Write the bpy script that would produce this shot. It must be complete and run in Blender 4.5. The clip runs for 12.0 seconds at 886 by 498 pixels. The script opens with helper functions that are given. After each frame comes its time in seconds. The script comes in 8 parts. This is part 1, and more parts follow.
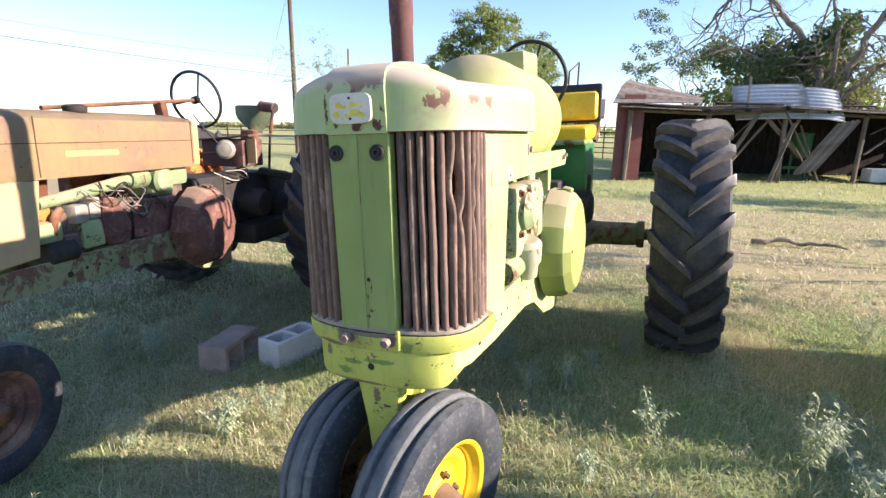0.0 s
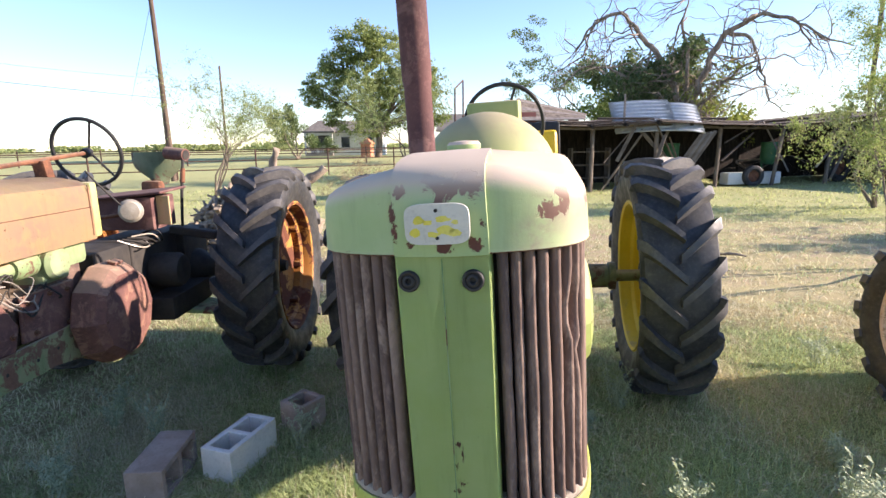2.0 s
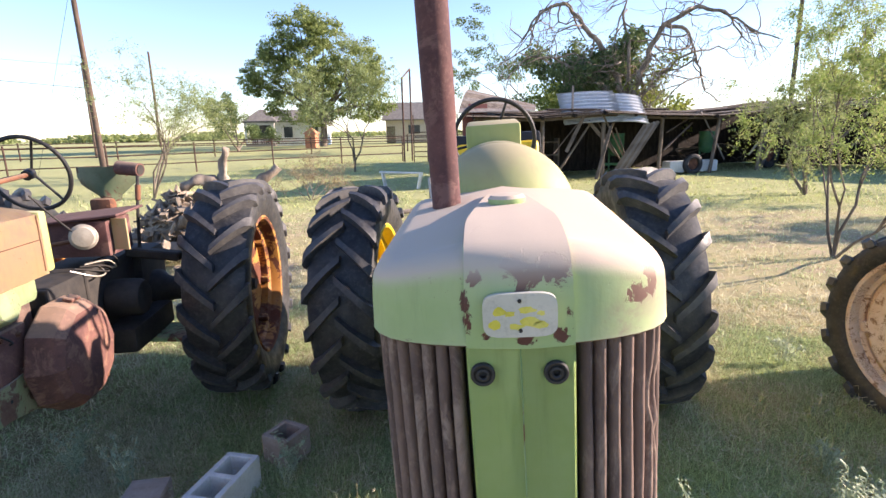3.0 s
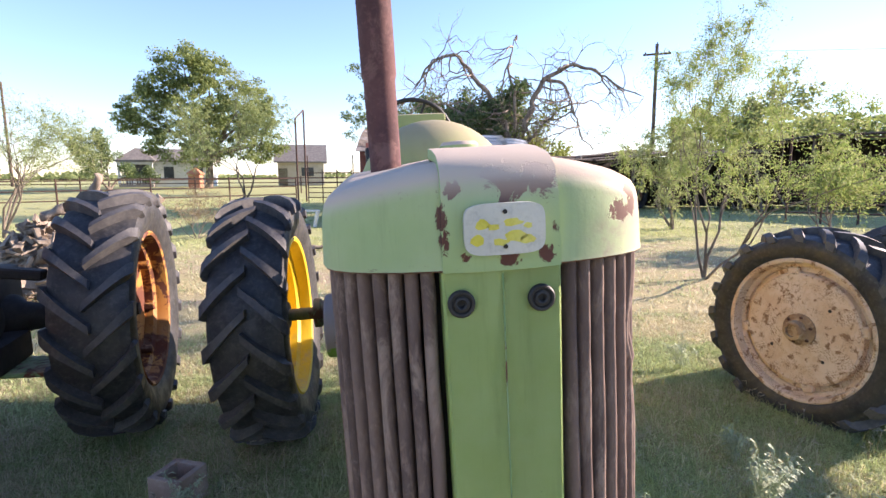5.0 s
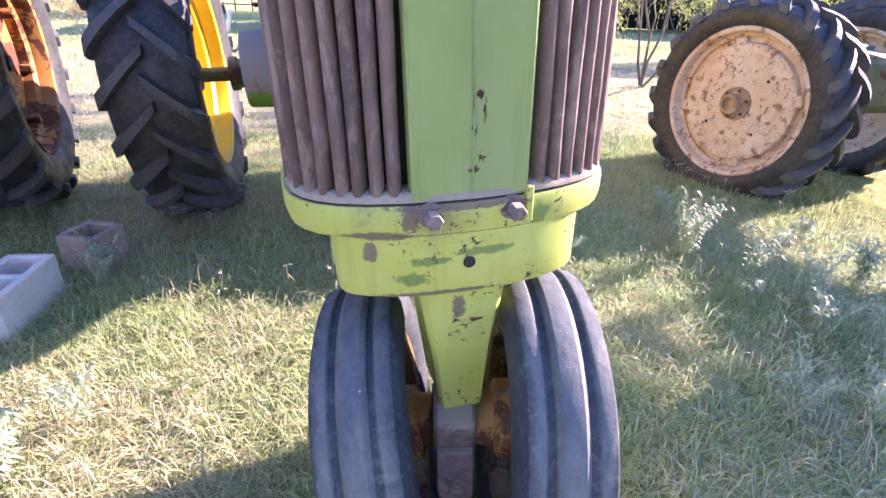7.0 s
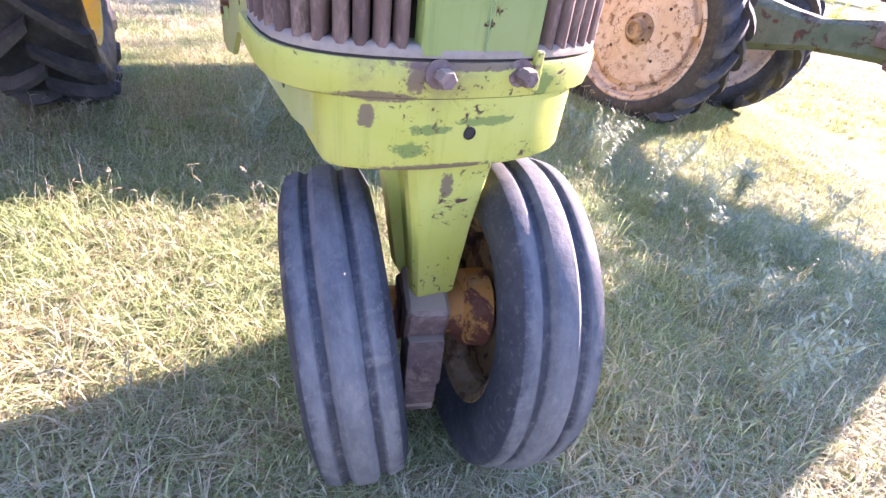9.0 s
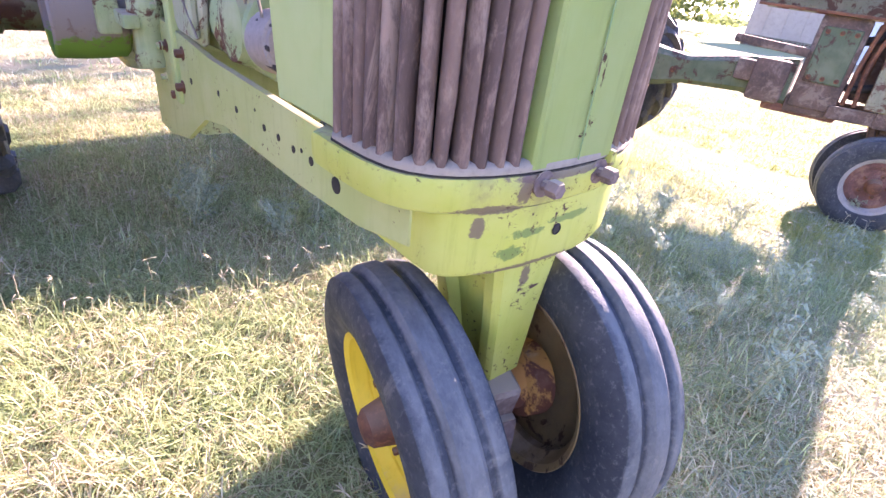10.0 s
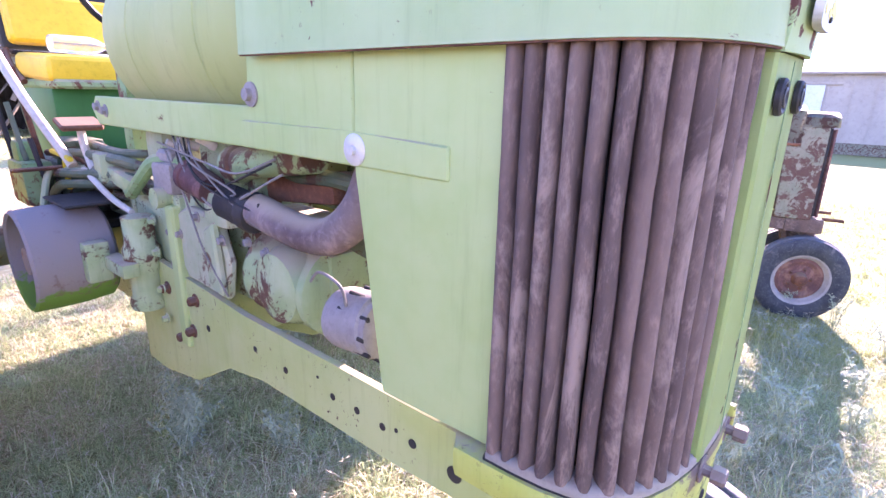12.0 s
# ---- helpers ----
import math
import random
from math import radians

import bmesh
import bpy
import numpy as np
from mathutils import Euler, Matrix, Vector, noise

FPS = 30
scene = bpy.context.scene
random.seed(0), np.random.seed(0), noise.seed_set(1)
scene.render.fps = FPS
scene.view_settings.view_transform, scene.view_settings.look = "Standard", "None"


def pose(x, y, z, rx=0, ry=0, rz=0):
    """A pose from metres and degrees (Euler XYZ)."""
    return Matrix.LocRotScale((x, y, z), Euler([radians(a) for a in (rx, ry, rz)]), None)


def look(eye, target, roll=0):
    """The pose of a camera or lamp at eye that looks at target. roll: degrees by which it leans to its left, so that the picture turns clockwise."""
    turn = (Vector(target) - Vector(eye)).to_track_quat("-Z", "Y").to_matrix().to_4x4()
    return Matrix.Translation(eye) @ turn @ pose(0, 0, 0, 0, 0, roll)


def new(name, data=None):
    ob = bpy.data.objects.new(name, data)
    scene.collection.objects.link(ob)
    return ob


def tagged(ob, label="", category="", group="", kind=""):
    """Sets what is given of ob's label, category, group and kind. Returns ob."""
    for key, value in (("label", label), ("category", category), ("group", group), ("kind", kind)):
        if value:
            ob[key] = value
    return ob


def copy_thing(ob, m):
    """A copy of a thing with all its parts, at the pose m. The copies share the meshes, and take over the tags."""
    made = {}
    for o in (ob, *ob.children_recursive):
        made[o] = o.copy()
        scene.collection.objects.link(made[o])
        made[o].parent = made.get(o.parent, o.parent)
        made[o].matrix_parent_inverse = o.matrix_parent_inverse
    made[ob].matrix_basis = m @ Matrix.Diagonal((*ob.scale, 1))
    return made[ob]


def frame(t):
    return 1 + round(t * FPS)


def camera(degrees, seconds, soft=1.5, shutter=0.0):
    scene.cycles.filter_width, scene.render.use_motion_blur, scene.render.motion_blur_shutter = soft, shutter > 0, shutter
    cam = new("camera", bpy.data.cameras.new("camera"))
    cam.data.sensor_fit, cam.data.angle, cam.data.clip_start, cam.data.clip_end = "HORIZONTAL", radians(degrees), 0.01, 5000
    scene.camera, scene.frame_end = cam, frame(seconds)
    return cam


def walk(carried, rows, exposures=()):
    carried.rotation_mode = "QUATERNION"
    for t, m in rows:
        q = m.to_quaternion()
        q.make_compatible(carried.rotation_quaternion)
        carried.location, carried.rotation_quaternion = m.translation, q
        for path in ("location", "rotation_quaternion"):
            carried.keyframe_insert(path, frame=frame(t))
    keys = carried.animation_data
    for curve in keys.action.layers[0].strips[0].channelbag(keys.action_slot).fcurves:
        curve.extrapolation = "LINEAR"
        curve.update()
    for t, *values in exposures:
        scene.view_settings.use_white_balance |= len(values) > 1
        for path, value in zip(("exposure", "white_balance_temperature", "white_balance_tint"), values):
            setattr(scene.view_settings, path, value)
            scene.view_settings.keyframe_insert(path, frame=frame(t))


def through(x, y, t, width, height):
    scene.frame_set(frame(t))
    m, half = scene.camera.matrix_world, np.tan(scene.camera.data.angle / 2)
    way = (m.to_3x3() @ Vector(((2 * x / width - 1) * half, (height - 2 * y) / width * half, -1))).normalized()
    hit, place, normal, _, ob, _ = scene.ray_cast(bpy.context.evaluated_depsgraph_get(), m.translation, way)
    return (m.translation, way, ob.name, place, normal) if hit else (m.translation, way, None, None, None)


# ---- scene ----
# ---------------------------------------------------------------- camera
cam = camera(80.4, 12.0)
METRES, EYE, TILT, LEAN, TURN = 3.12, 1.475, -1.137, -3.02, 23.3
START_X, START_Y = 0.791, -1.252
ROWS = [
    (0.0, 0.0, 0.0, 0.0, -0.4, -11.63, 1.93),
    (0.5, -0.0702, 0.0129, 0.0099, -3.23, -10.91, 2.18),
    (1.0, -0.1029, 0.0592, 0.012, -6.24, -10.29, 2.61),
    (1.5, -0.1219, 0.1202, 0.0386, -9.44, -10.18, 3.31),
    (2.0, -0.1403, 0.1532, 0.0753, -12.81, -10.75, 4.02),
    (2.5, -0.1757, 0.1916, 0.1096, -16.03, -11.73, 4.55),
    (3.0, -0.1964, 0.22, 0.1312, -18.72, -12.49, 4.51),
    (5.0, -0.2298, 0.26, 0.0602, -30.12, -8.45, 3.55),
    (5.5, -0.2364, 0.2688, 0.0223, -33.21, -10.41, 3.47),
    (6.0, -0.2327, 0.2803, -0.0198, -35.33, -14.85, 2.99),
    (6.5, -0.231, 0.286, -0.0518, -36.48, -20.76, 2.14),
    (7.0, -0.2343, 0.2855, -0.0788, -37.02, -26.76, 1.14),
    (7.5, -0.2406, 0.2816, -0.0982, -37.63, -31.58, -0.1),
    (9.5, -0.2998, 0.3676, -0.1125, -53.65, -33.43, -6.96),
    (10.0, -0.3305, 0.4229, -0.0899, -61.43, -29.49, -5.66),
    (10.5, -0.3714, 0.4705, -0.0575, -68.8, -24.69, -3.1),
    (11.0, -0.3929, 0.5039, -0.0234, -72.45, -20.19, -1.29),
    (11.5, -0.3701, 0.5248, -0.0101, -72.68, -18.01, -0.89),
    (12.0, -0.3361, 0.5455, -0.0054, -72.58, -17.33, -0.93),
]
EXPOSURES = [(0.0, 1.72, 6600, 22), (2.5, 1.82, 6700, 24), (3.0, 1.84, 6750, 25), (5.0, 1.90, 6650, 28), (5.5, 1.95, 6550, 31), (6.5, 2.52, 6300, 40), (7.5, 2.84, 6150, 47), (9.5, 3.12, 6450, 50), (10.5, 3.19, 6350, 54), (12.0, 3.30, 6100, 58)]
walk(cam, [(t, pose(START_X, START_Y, EYE, TILT, LEAN, TURN) @ pose(METRES * x, METRES * y, METRES * z, 90 + pitch, roll, yaw))
           for t, x, y, z, yaw, pitch, roll in ROWS], EXPOSURES)

# ---------------------------------------------------------------- world and sun
SUN_AZ, SUN_EL = radians(12.5), radians(21.0)      # azimuth from +x towards +y
sun_way = Vector((math.cos(SUN_EL) * math.cos(SUN_AZ), math.cos(SUN_EL) * math.sin(SUN_AZ), math.sin(SUN_EL)))
world = bpy.data.worlds.new("sky")
world.use_nodes = True
scene.world = world
wt = world.node_tree
sky = wt.nodes.new("ShaderNodeTexSky")
sky.sky_type, sky.sun_disc = "NISHITA", False
sky.sun_elevation, sky.sun_rotation = SUN_EL, radians(90) - SUN_AZ
sky.air_density, sky.dust_density, sky.ozone_density = 1.0, 0.0, 4.0
bg = wt.nodes["Background"]
bg.inputs["Strength"].default_value = 0.094
wt.links.new(sky.outputs["Color"], bg.inputs["Color"])
sun_data = bpy.data.lights.new("sun", "SUN")
sun_data.energy, sun_data.angle, sun_data.color = 4.2, radians(0.6), (1.0, 0.90, 0.74)
sun = new("sun", sun_data)
sun.matrix_world = look(sun_way * 60, (0, 0, 0))

# ---------------------------------------------------------------- mesh helpers
def part(name, bm, material, parent, label="", m=None, sharp=35):
    """Links a bmesh as one mesh object under a thing or under a part."""
    bmesh.ops.recalc_face_normals(bm, faces=bm.faces)
    me = bpy.data.meshes.new(name)
    bm.to_mesh(me)
    bm.free()
    me.materials.append(material)
    me.shade_smooth()
    me.set_sharp_from_angle(angle=radians(sharp))
    ob = new(name, me)
    ob.parent = parent
    if m is not None:
        ob.matrix_local = m
    return tagged(ob, label)


def share(name, ob, parent, m):
    """Another object on the same mesh."""
    o = new(name, ob.data)
    o.parent = parent
    o.matrix_local = m
    return o


def thing(name, label, category, m=None, group="", kind=""):
    ob = new(name)
    ob.empty_display_size = 0.1
    if m is not None:
        ob.matrix_world = m
    return tagged(ob, label, category, group, kind)


def solid(name, bm, material, label, category, m=None, group="", kind="", sharp=35):
    """A thing that is one mesh."""
    ob = part(name, bm, material, None, label, sharp=sharp)
    if m is not None:
        ob.matrix_world = m
    return tagged(ob, label, category, group, kind)


def B():
    return bmesh.new()


def box(bm, c, s, rot=(0, 0, 0), bev=0.0, seg=1):
    r = bmesh.ops.create_cube(bm, size=1.0)
    m = pose(*c, *rot) @ Matrix.Diagonal((*s, 1))
    bmesh.ops.transform(bm, matrix=m, verts=r["verts"])
    if bev > 0:
        edges = {e for v in r["verts"] for e in v.link_edges}
        bmesh.ops.bevel(bm, geom=list(edges), offset=bev, segments=seg, affect="EDGES", profile=0.6)
    return bm


def rings(bm, loops, close=True, cap0=True, cap1=True):
    """Skins a row of loops with the same number of points."""
    vs = [[bm.verts.new(p) for p in loop] for loop in loops]
    n = len(vs[0])
    for a, b in zip(vs, vs[1:]):
        for i in range(n if close else n - 1):
            j = (i + 1) % n
            bm.faces.new((a[i], a[j], b[j], b[i]))
    if close and cap0:
        bm.faces.new(vs[0][::-1])
    if close and cap1:
        bm.faces.new(vs[-1])
    return bm


def tube(bm, pts, r, n=10):
    """A round bar along a row of points; r is one radius or one for each point."""
    pts = [Vector(p) for p in pts]
    rr = r if isinstance(r, (list, tuple)) else [r] * len(pts)
    way = (pts[1] - pts[0]).normalized()
    side = way.orthogonal().normalized()
    loops = []
    for i, p in enumerate(pts):
        a = pts[max(i - 1, 0)]
        b = pts[min(i + 1, len(pts) - 1)]
        way = (b - a).normalized()
        side = (side - way * side.dot(way)).normalized()
        up = way.cross(side)
        loops.append([p + rr[i] * (math.cos(k * math.tau / n) * side + math.sin(k * math.tau / n) * up) for k in range(n)])
    return rings(bm, loops)


def bend(pts, steps=5):
    """A smooth line through the points (Catmull-Rom)."""
    p = [Vector(q) for q in pts]
    p = [2 * p[0] - p[1]] + p + [2 * p[-1] - p[-2]]
    out = []
    for i in range(1, len(p) - 2):
        a, b, c, d = p[i - 1], p[i], p[i + 1], p[i + 2]
        for k in range(steps):
            t = k / steps
            out.append(0.5 * (2 * b + (c - a) * t + (2 * a - 5 * b + 4 * c - d) * t * t + (3 * b - a - 3 * c + d) * t ** 3))
    return out + [p[-2]]


def lathe(bm, prof, n=32, m=None, closed=False):
    """Turns (radius, height) pairs round local z."""
    m = m or Matrix()
    loops = [[m @ Vector((max(r, 1e-4) * math.cos(k * math.tau / n), max(r, 1e-4) * math.sin(k * math.tau / n), h)) for k in range(n)]
             for r, h in prof]
    if closed:
        loops.append(loops[0])
        rings(bm, loops, True, False, False)
        bmesh.ops.remove_doubles(bm, verts=bm.verts, dist=1e-6)
        return bm
    return rings(bm, loops)


def plate(bm, poly, h0, h1, m=None, bev=0.0):
    """A flat shape (x, y) of some thickness, from h0 to h1 along local z."""
    m = m or Matrix()
    rings(bm, [[m @ Vector((x, y, h0)) for x, y in poly], [m @ Vector((x, y, h1)) for x, y in poly]])
    if bev:
        bmesh.ops.bevel(bm, geom=bm.edges[:], offset=bev, segments=1, affect="EDGES")
    return bm


def bolt(bm, m, r=0.012, h=0.012, shank=0.0):
    """A hexagon head with a washer, along local z."""
    lathe(bm, [(r * 1.5, 0), (r * 1.5, 0.003), (0, 0.003)], 12, m)
    lathe(bm, [(r, 0.003 + shank), (r, 0.003 + shank + h * 0.85), (r * 0.85, 0.003 + shank + h), (0, 0.003 + shank + h)], 6, m)
    if shank:
        lathe(bm, [(r * 0.6, 0), (r * 0.6, 0.004 + shank)], 8, m)
    return bm


BOLTS = {}


def bolts(parent, places, r, h, mat, name="bolt"):
    """Separate bolts on one shared mesh."""
    key = (r, h, mat.name, name)
    for m in places:
        if key in BOLTS:
            share(name, BOLTS[key], parent, m)
        else:
            bm = B()
            if name == "bolt":
                bolt(bm, Matrix(), r, h)
            else:
                lathe(bm, [(r, 0.0), (r, h), (0, h)], 16)
            BOLTS[key] = part(name, bm, mat, parent, "", m)


def along(p, way):
    """A pose at p whose local z points along way."""
    return Matrix.Translation(p) @ Vector(way).to_track_quat("Z", "Y").to_matrix().to_4x4()


XP = Matrix.Rotation(radians(90), 4, "Y")           # local z to +x
XM = Matrix.Rotation(radians(-90), 4, "Y")          # local z to -x
YM = Matrix.Rotation(radians(90), 4, "X")           # local z to -y
YP = Matrix.Rotation(radians(-90), 4, "X")          # local z to +y


def at(x, y, z):
    return Matrix.Translation((x, y, z))


def ground_z(x, y):
    """The lie of the land: nearly flat, a little higher to one side of the tractor, with small humps."""
    d = math.hypot(x, y - 1.6)
    z = 0.045 * max(-1.6, min(1.6, x)) * math.exp(-(d / 3.2) ** 2)
    z += 0.62 * max(0.0, min(1.0, (y - 38) / 20)) ** 2 * (3 - 2 * max(0.0, min(1.0, (y - 38) / 20)))
    return z + 0.02 * noise.noise((x * 0.55, y * 0.55, 0.0)) + 0.10 * noise.noise((x * 0.06, y * 0.06, 3.0)) * min(1.0, d / 14)

# ---------------------------------------------------------------- materials
class Nodes:
    def __init__(self, name):
        self.m = bpy.data.materials.new(name)
        self.m.use_nodes = True
        self.t = self.m.node_tree
        self.bsdf = self.t.nodes["Principled BSDF"]
        self.obj = self.add("ShaderNodeTexCoord").outputs["Object"]

    def add(self, kind, **kw):
        n = self.t.nodes.new(kind)
        for k, v in kw.items():
            if k == "op":
                n.operation = v
            elif k == "blend":
                n.blend_type = v
        return n

    def put(self, sock, v):
        if isinstance(v, bpy.types.NodeSocket):
            self.t.links.new(v, sock)
        else:
            sock.default_value = v

    def noise(self, scale, detail=4.0, rough=0.6, vec=None, distort=0.0):
        n = self.add("ShaderNodeTexNoise")
        self.put(n.inputs["Vector"], vec or self.obj)
        n.inputs["Scale"].default_value, n.inputs["Detail"].default_value = scale, detail
        n.inputs["Roughness"].default_value, n.inputs["Distortion"].default_value = rough, distort
        return n.outputs["Fac"]

    def stretch(self, x, y, z, vec=None):
        n = self.add("ShaderNodeMapping")
        self.put(n.inputs["Vector"], vec or self.obj)
        n.inputs["Scale"].default_value = (x, y, z)
        return n.outputs["Vector"]

    def step(self, v, lo, hi, a=0.0, b=1.0):
        n = self.add("ShaderNodeMapRange")
        n.interpolation_type = "SMOOTHSTEP"
        self.put(n.inputs["Value"], v)
        for k, q in zip(("From Min", "From Max", "To Min", "To Max"), (lo, hi, a, b)):
            n.inputs[k].default_value = q
        return n.outputs["Result"]

    def math(self, op, a, b=0.0):
        n = self.add("ShaderNodeMath", op=op)
        self.put(n.inputs[0], a)
        self.put(n.inputs[1], b)
        return n.outputs[0]

    def mix(self, f, a, b, blend="MIX"):
        n = self.add("ShaderNodeMix")
        n.data_type, n.blend_type = "RGBA", blend
        self.put(n.inputs[0], f)
        for s, v in ((n.inputs[6], a), (n.inputs[7], b)):
            self.put(s, v if isinstance(v, bpy.types.NodeSocket) else (*v, 1.0))
        return n.outputs[2]

    def up(self):
        """How far the surface faces upward."""
        g = self.add("ShaderNodeNewGeometry")
        s = self.add("ShaderNodeSeparateXYZ")
        self.t.links.new(g.outputs["Normal"], s.inputs[0])
        return s.outputs["Z"]

    def island(self):
        return self.add("ShaderNodeNewGeometry").outputs["Random Per Island"]

    def each(self):
        return self.add("ShaderNodeObjectInfo").outputs["Random"]

    def bump(self, h, strength=0.3, dist=0.01, prev=None):
        n = self.add("ShaderNodeBump")
        n.inputs["Strength"].default_value, n.inputs["Distance"].default_value = strength, dist
        self.put(n.inputs["Height"], h)
        if prev is not None:
            self.put(n.inputs["Normal"], prev)
        return n.outputs["Normal"]

    def done(self, color, rough=0.7, metal=0.0, normal=None, spec=0.5):
        self.put(self.bsdf.inputs["Base Color"], color if isinstance(color, bpy.types.NodeSocket) else (*color, 1.0))
        self.put(self.bsdf.inputs["Roughness"], rough)
        self.put(self.bsdf.inputs["Metallic"], metal)
        self.bsdf.inputs["Specular IOR Level"].default_value = spec
        if normal is not None:
            self.put(self.bsdf.inputs["Normal"], normal)
        return self.m


RUST, RUST_DARK, DUST = (0.20, 0.085, 0.045), (0.075, 0.032, 0.022), (0.42, 0.33, 0.23)


def worn_paint(name, a, b, rust=0.5, chips=0.5, dust=0.5, rust_col=RUST, gloss=0.5, scale=1.0, seed=0.0, spots=(), faded=(), up0=0.25, up1=0.95, grit=17.0, scrape=0.7, faded_col=(0.25, 0.16, 0.14), eat=0.24, dust_col=DUST, stains=()):
    """Old enamel: faded in large patches, chipped, rusted through, with dust on what faces up."""
    n = Nodes(name)
    vec = n.stretch(scale, scale, scale)
    if seed:
        mp = n.add("ShaderNodeMapping")
        n.t.links.new(vec, mp.inputs["Vector"])
        mp.inputs["Location"].default_value = (seed, seed * 1.7, seed * 0.6)
        vec = mp.outputs["Vector"]
    big = n.noise(2.3, 5, 0.65, vec)
    runs = n.noise(1.0, 5, 0.7, n.stretch(26, 26, 2.2, vec))
    c = n.mix(n.step(big, 0.36, 0.64), a, b)
    c = n.mix(n.step(runs, 0.5, 0.75, 0.0, 0.35), c, tuple(0.6 * q for q in a))
    patch = n.noise(5.5, 9, 0.72, vec, 0.4)
    t = 0.70 - 0.22 * rust
    rmask = n.step(patch, t, t + 0.05)

    def close(x, y, z, r, tall=1.0):
        mp = n.add("ShaderNodeVectorMath", op="DISTANCE")
        n.t.links.new(n.stretch(1.0, 1.0, 1.0 / tall), mp.inputs[0])
        mp.inputs[1].default_value = (x, y, z / tall)
        return n.step(mp.outputs["Value"], r * 0.1, r, 1.0, 0.0)

    if spots:
        ragged = n.noise(grit, 9, 0.72, n.stretch(1.0, 1.0, scrape), 0.8)
        near = None
        for q in spots:
            near = close(*q) if near is None else n.math("MAXIMUM", near, close(*q))
        rmask = n.math("MAXIMUM", rmask, n.step(n.math("ADD", ragged, n.math("MULTIPLY", near, eat)), 0.70, 0.735))
    for q in faded:
        c = n.mix(n.math("MULTIPLY", close(*q), n.step(n.noise(13, 8, 0.7, None, 0.5), 0.38, 0.6, 0.1, 0.8)), c, faded_col)
    for x, z, rx, rz, col in stains:
        # a ragged blot on an upright face, rx wide and rz high
        gap = n.add("ShaderNodeVectorMath", op="DISTANCE")
        n.t.links.new(n.stretch(1.0 / rx, 0.0, 1.0 / rz), gap.inputs[0])
        gap.inputs[1].default_value = (x / rx, 0.0, z / rz)
        blot = n.math("ADD", n.noise(55, 8, 0.72, n.stretch(1.0, 1.0, 1.6), 0.6), n.step(gap.outputs["Value"], 0.0, 1.25, 0.34, -0.28))
        c = n.mix(n.step(blot, 0.52, 0.64, 0.0, 0.85), c, col)
    speck = n.noise(48, 6, 0.75, vec)
    where = n.step(n.noise(4.0, 4, 0.6, vec), 0.45, 0.62)
    t2 = 0.72 - 0.16 * chips
    cmask = n.math("MULTIPLY", n.step(speck, t2, t2 + 0.03), where)
    mask = n.math("MAXIMUM", rmask, cmask)
    rc = n.mix(n.noise(22, 6, 0.7, vec), RUST_DARK, rust_col)
    c = n.mix(mask, c, rc)
    lay = n.math("MULTIPLY", n.step(n.up(), up0, up1), n.step(n.noise(7, 7, 0.7, vec), 0.62 - 0.5 * dust, 0.8 - 0.4 * dust))
    c = n.mix(n.math("MULTIPLY", lay, min(1.0, 0.45 + 0.5 * dust)), c, dust_col)
    fine = n.noise(180, 3, 0.6, vec)
    nb = n.bump(mask, 0.35, -0.002)
    nb = n.bump(fine, 0.12, 0.002, nb)
    nb = n.bump(big, 0.15, 0.01, nb)
    r = n.step(mask, 0, 1, 0.75 - 0.4 * gloss, 0.92)
    r = n.math("MAXIMUM", r, n.math("MULTIPLY", lay, 0.9))
    return n.done(c, r, 0.0, nb, 0.4)


def rusty(name, a=RUST, b=RUST_DARK, dust=0.3, light=None, shift=False):
    n = Nodes(name)
    if shift:
        mp = n.add("ShaderNodeMapping")
        cb = n.add("ShaderNodeCombineXYZ")
        n.put(cb.inputs[0], n.math("MULTIPLY", n.each(), 37.0))
        n.put(cb.inputs[2], n.math("MULTIPLY", n.each(), 11.0))
        n.t.links.new(n.obj, mp.inputs["Vector"])
        n.t.links.new(cb.outputs[0], mp.inputs["Location"])
        n.obj = n.stretch(1.0, 1.0, 0.35, mp.outputs["Vector"])
    c = n.mix(n.step(n.noise(6, 8, 0.7), 0.35, 0.65), b, a)
    if shift:
        c = n.mix(n.math("MULTIPLY", n.each(), 0.35), c, tuple(0.6 * q for q in b))
    if light:
        c = n.mix(n.step(n.noise(9, 7, 0.75, None, 0.5), 0.5, 0.62), c, light)
    c = n.mix(n.step(n.noise(60, 5, 0.7), 0.5, 0.75, 0, 0.6), c, tuple(1.6 * q for q in a))
    lay = n.math("MULTIPLY", n.step(n.up(), 0.2, 0.95), dust)
    c = n.mix(lay, c, DUST)
    nb = n.bump(n.noise(140, 5, 0.7), 0.3, 0.003)
    return n.done(c, 0.85, 0.0, nb, 0.3)


def plain(name, a, b, rough=0.7, metal=0.0, scale=8.0, bumps=0.15, grain=120.0):
    """Two tones in large and fine variation."""
    n = Nodes(name)
    c = n.mix(n.step(n.noise(scale, 6, 0.65), 0.3, 0.7), a, b)
    c = n.mix(n.step(n.noise(scale * 9, 4, 0.7), 0.45, 0.8, 0, 0.45), c, tuple(0.55 * q for q in a))
    return n.done(c, rough, metal, n.bump(n.noise(grain, 4, 0.6), bumps, 0.004), 0.4)


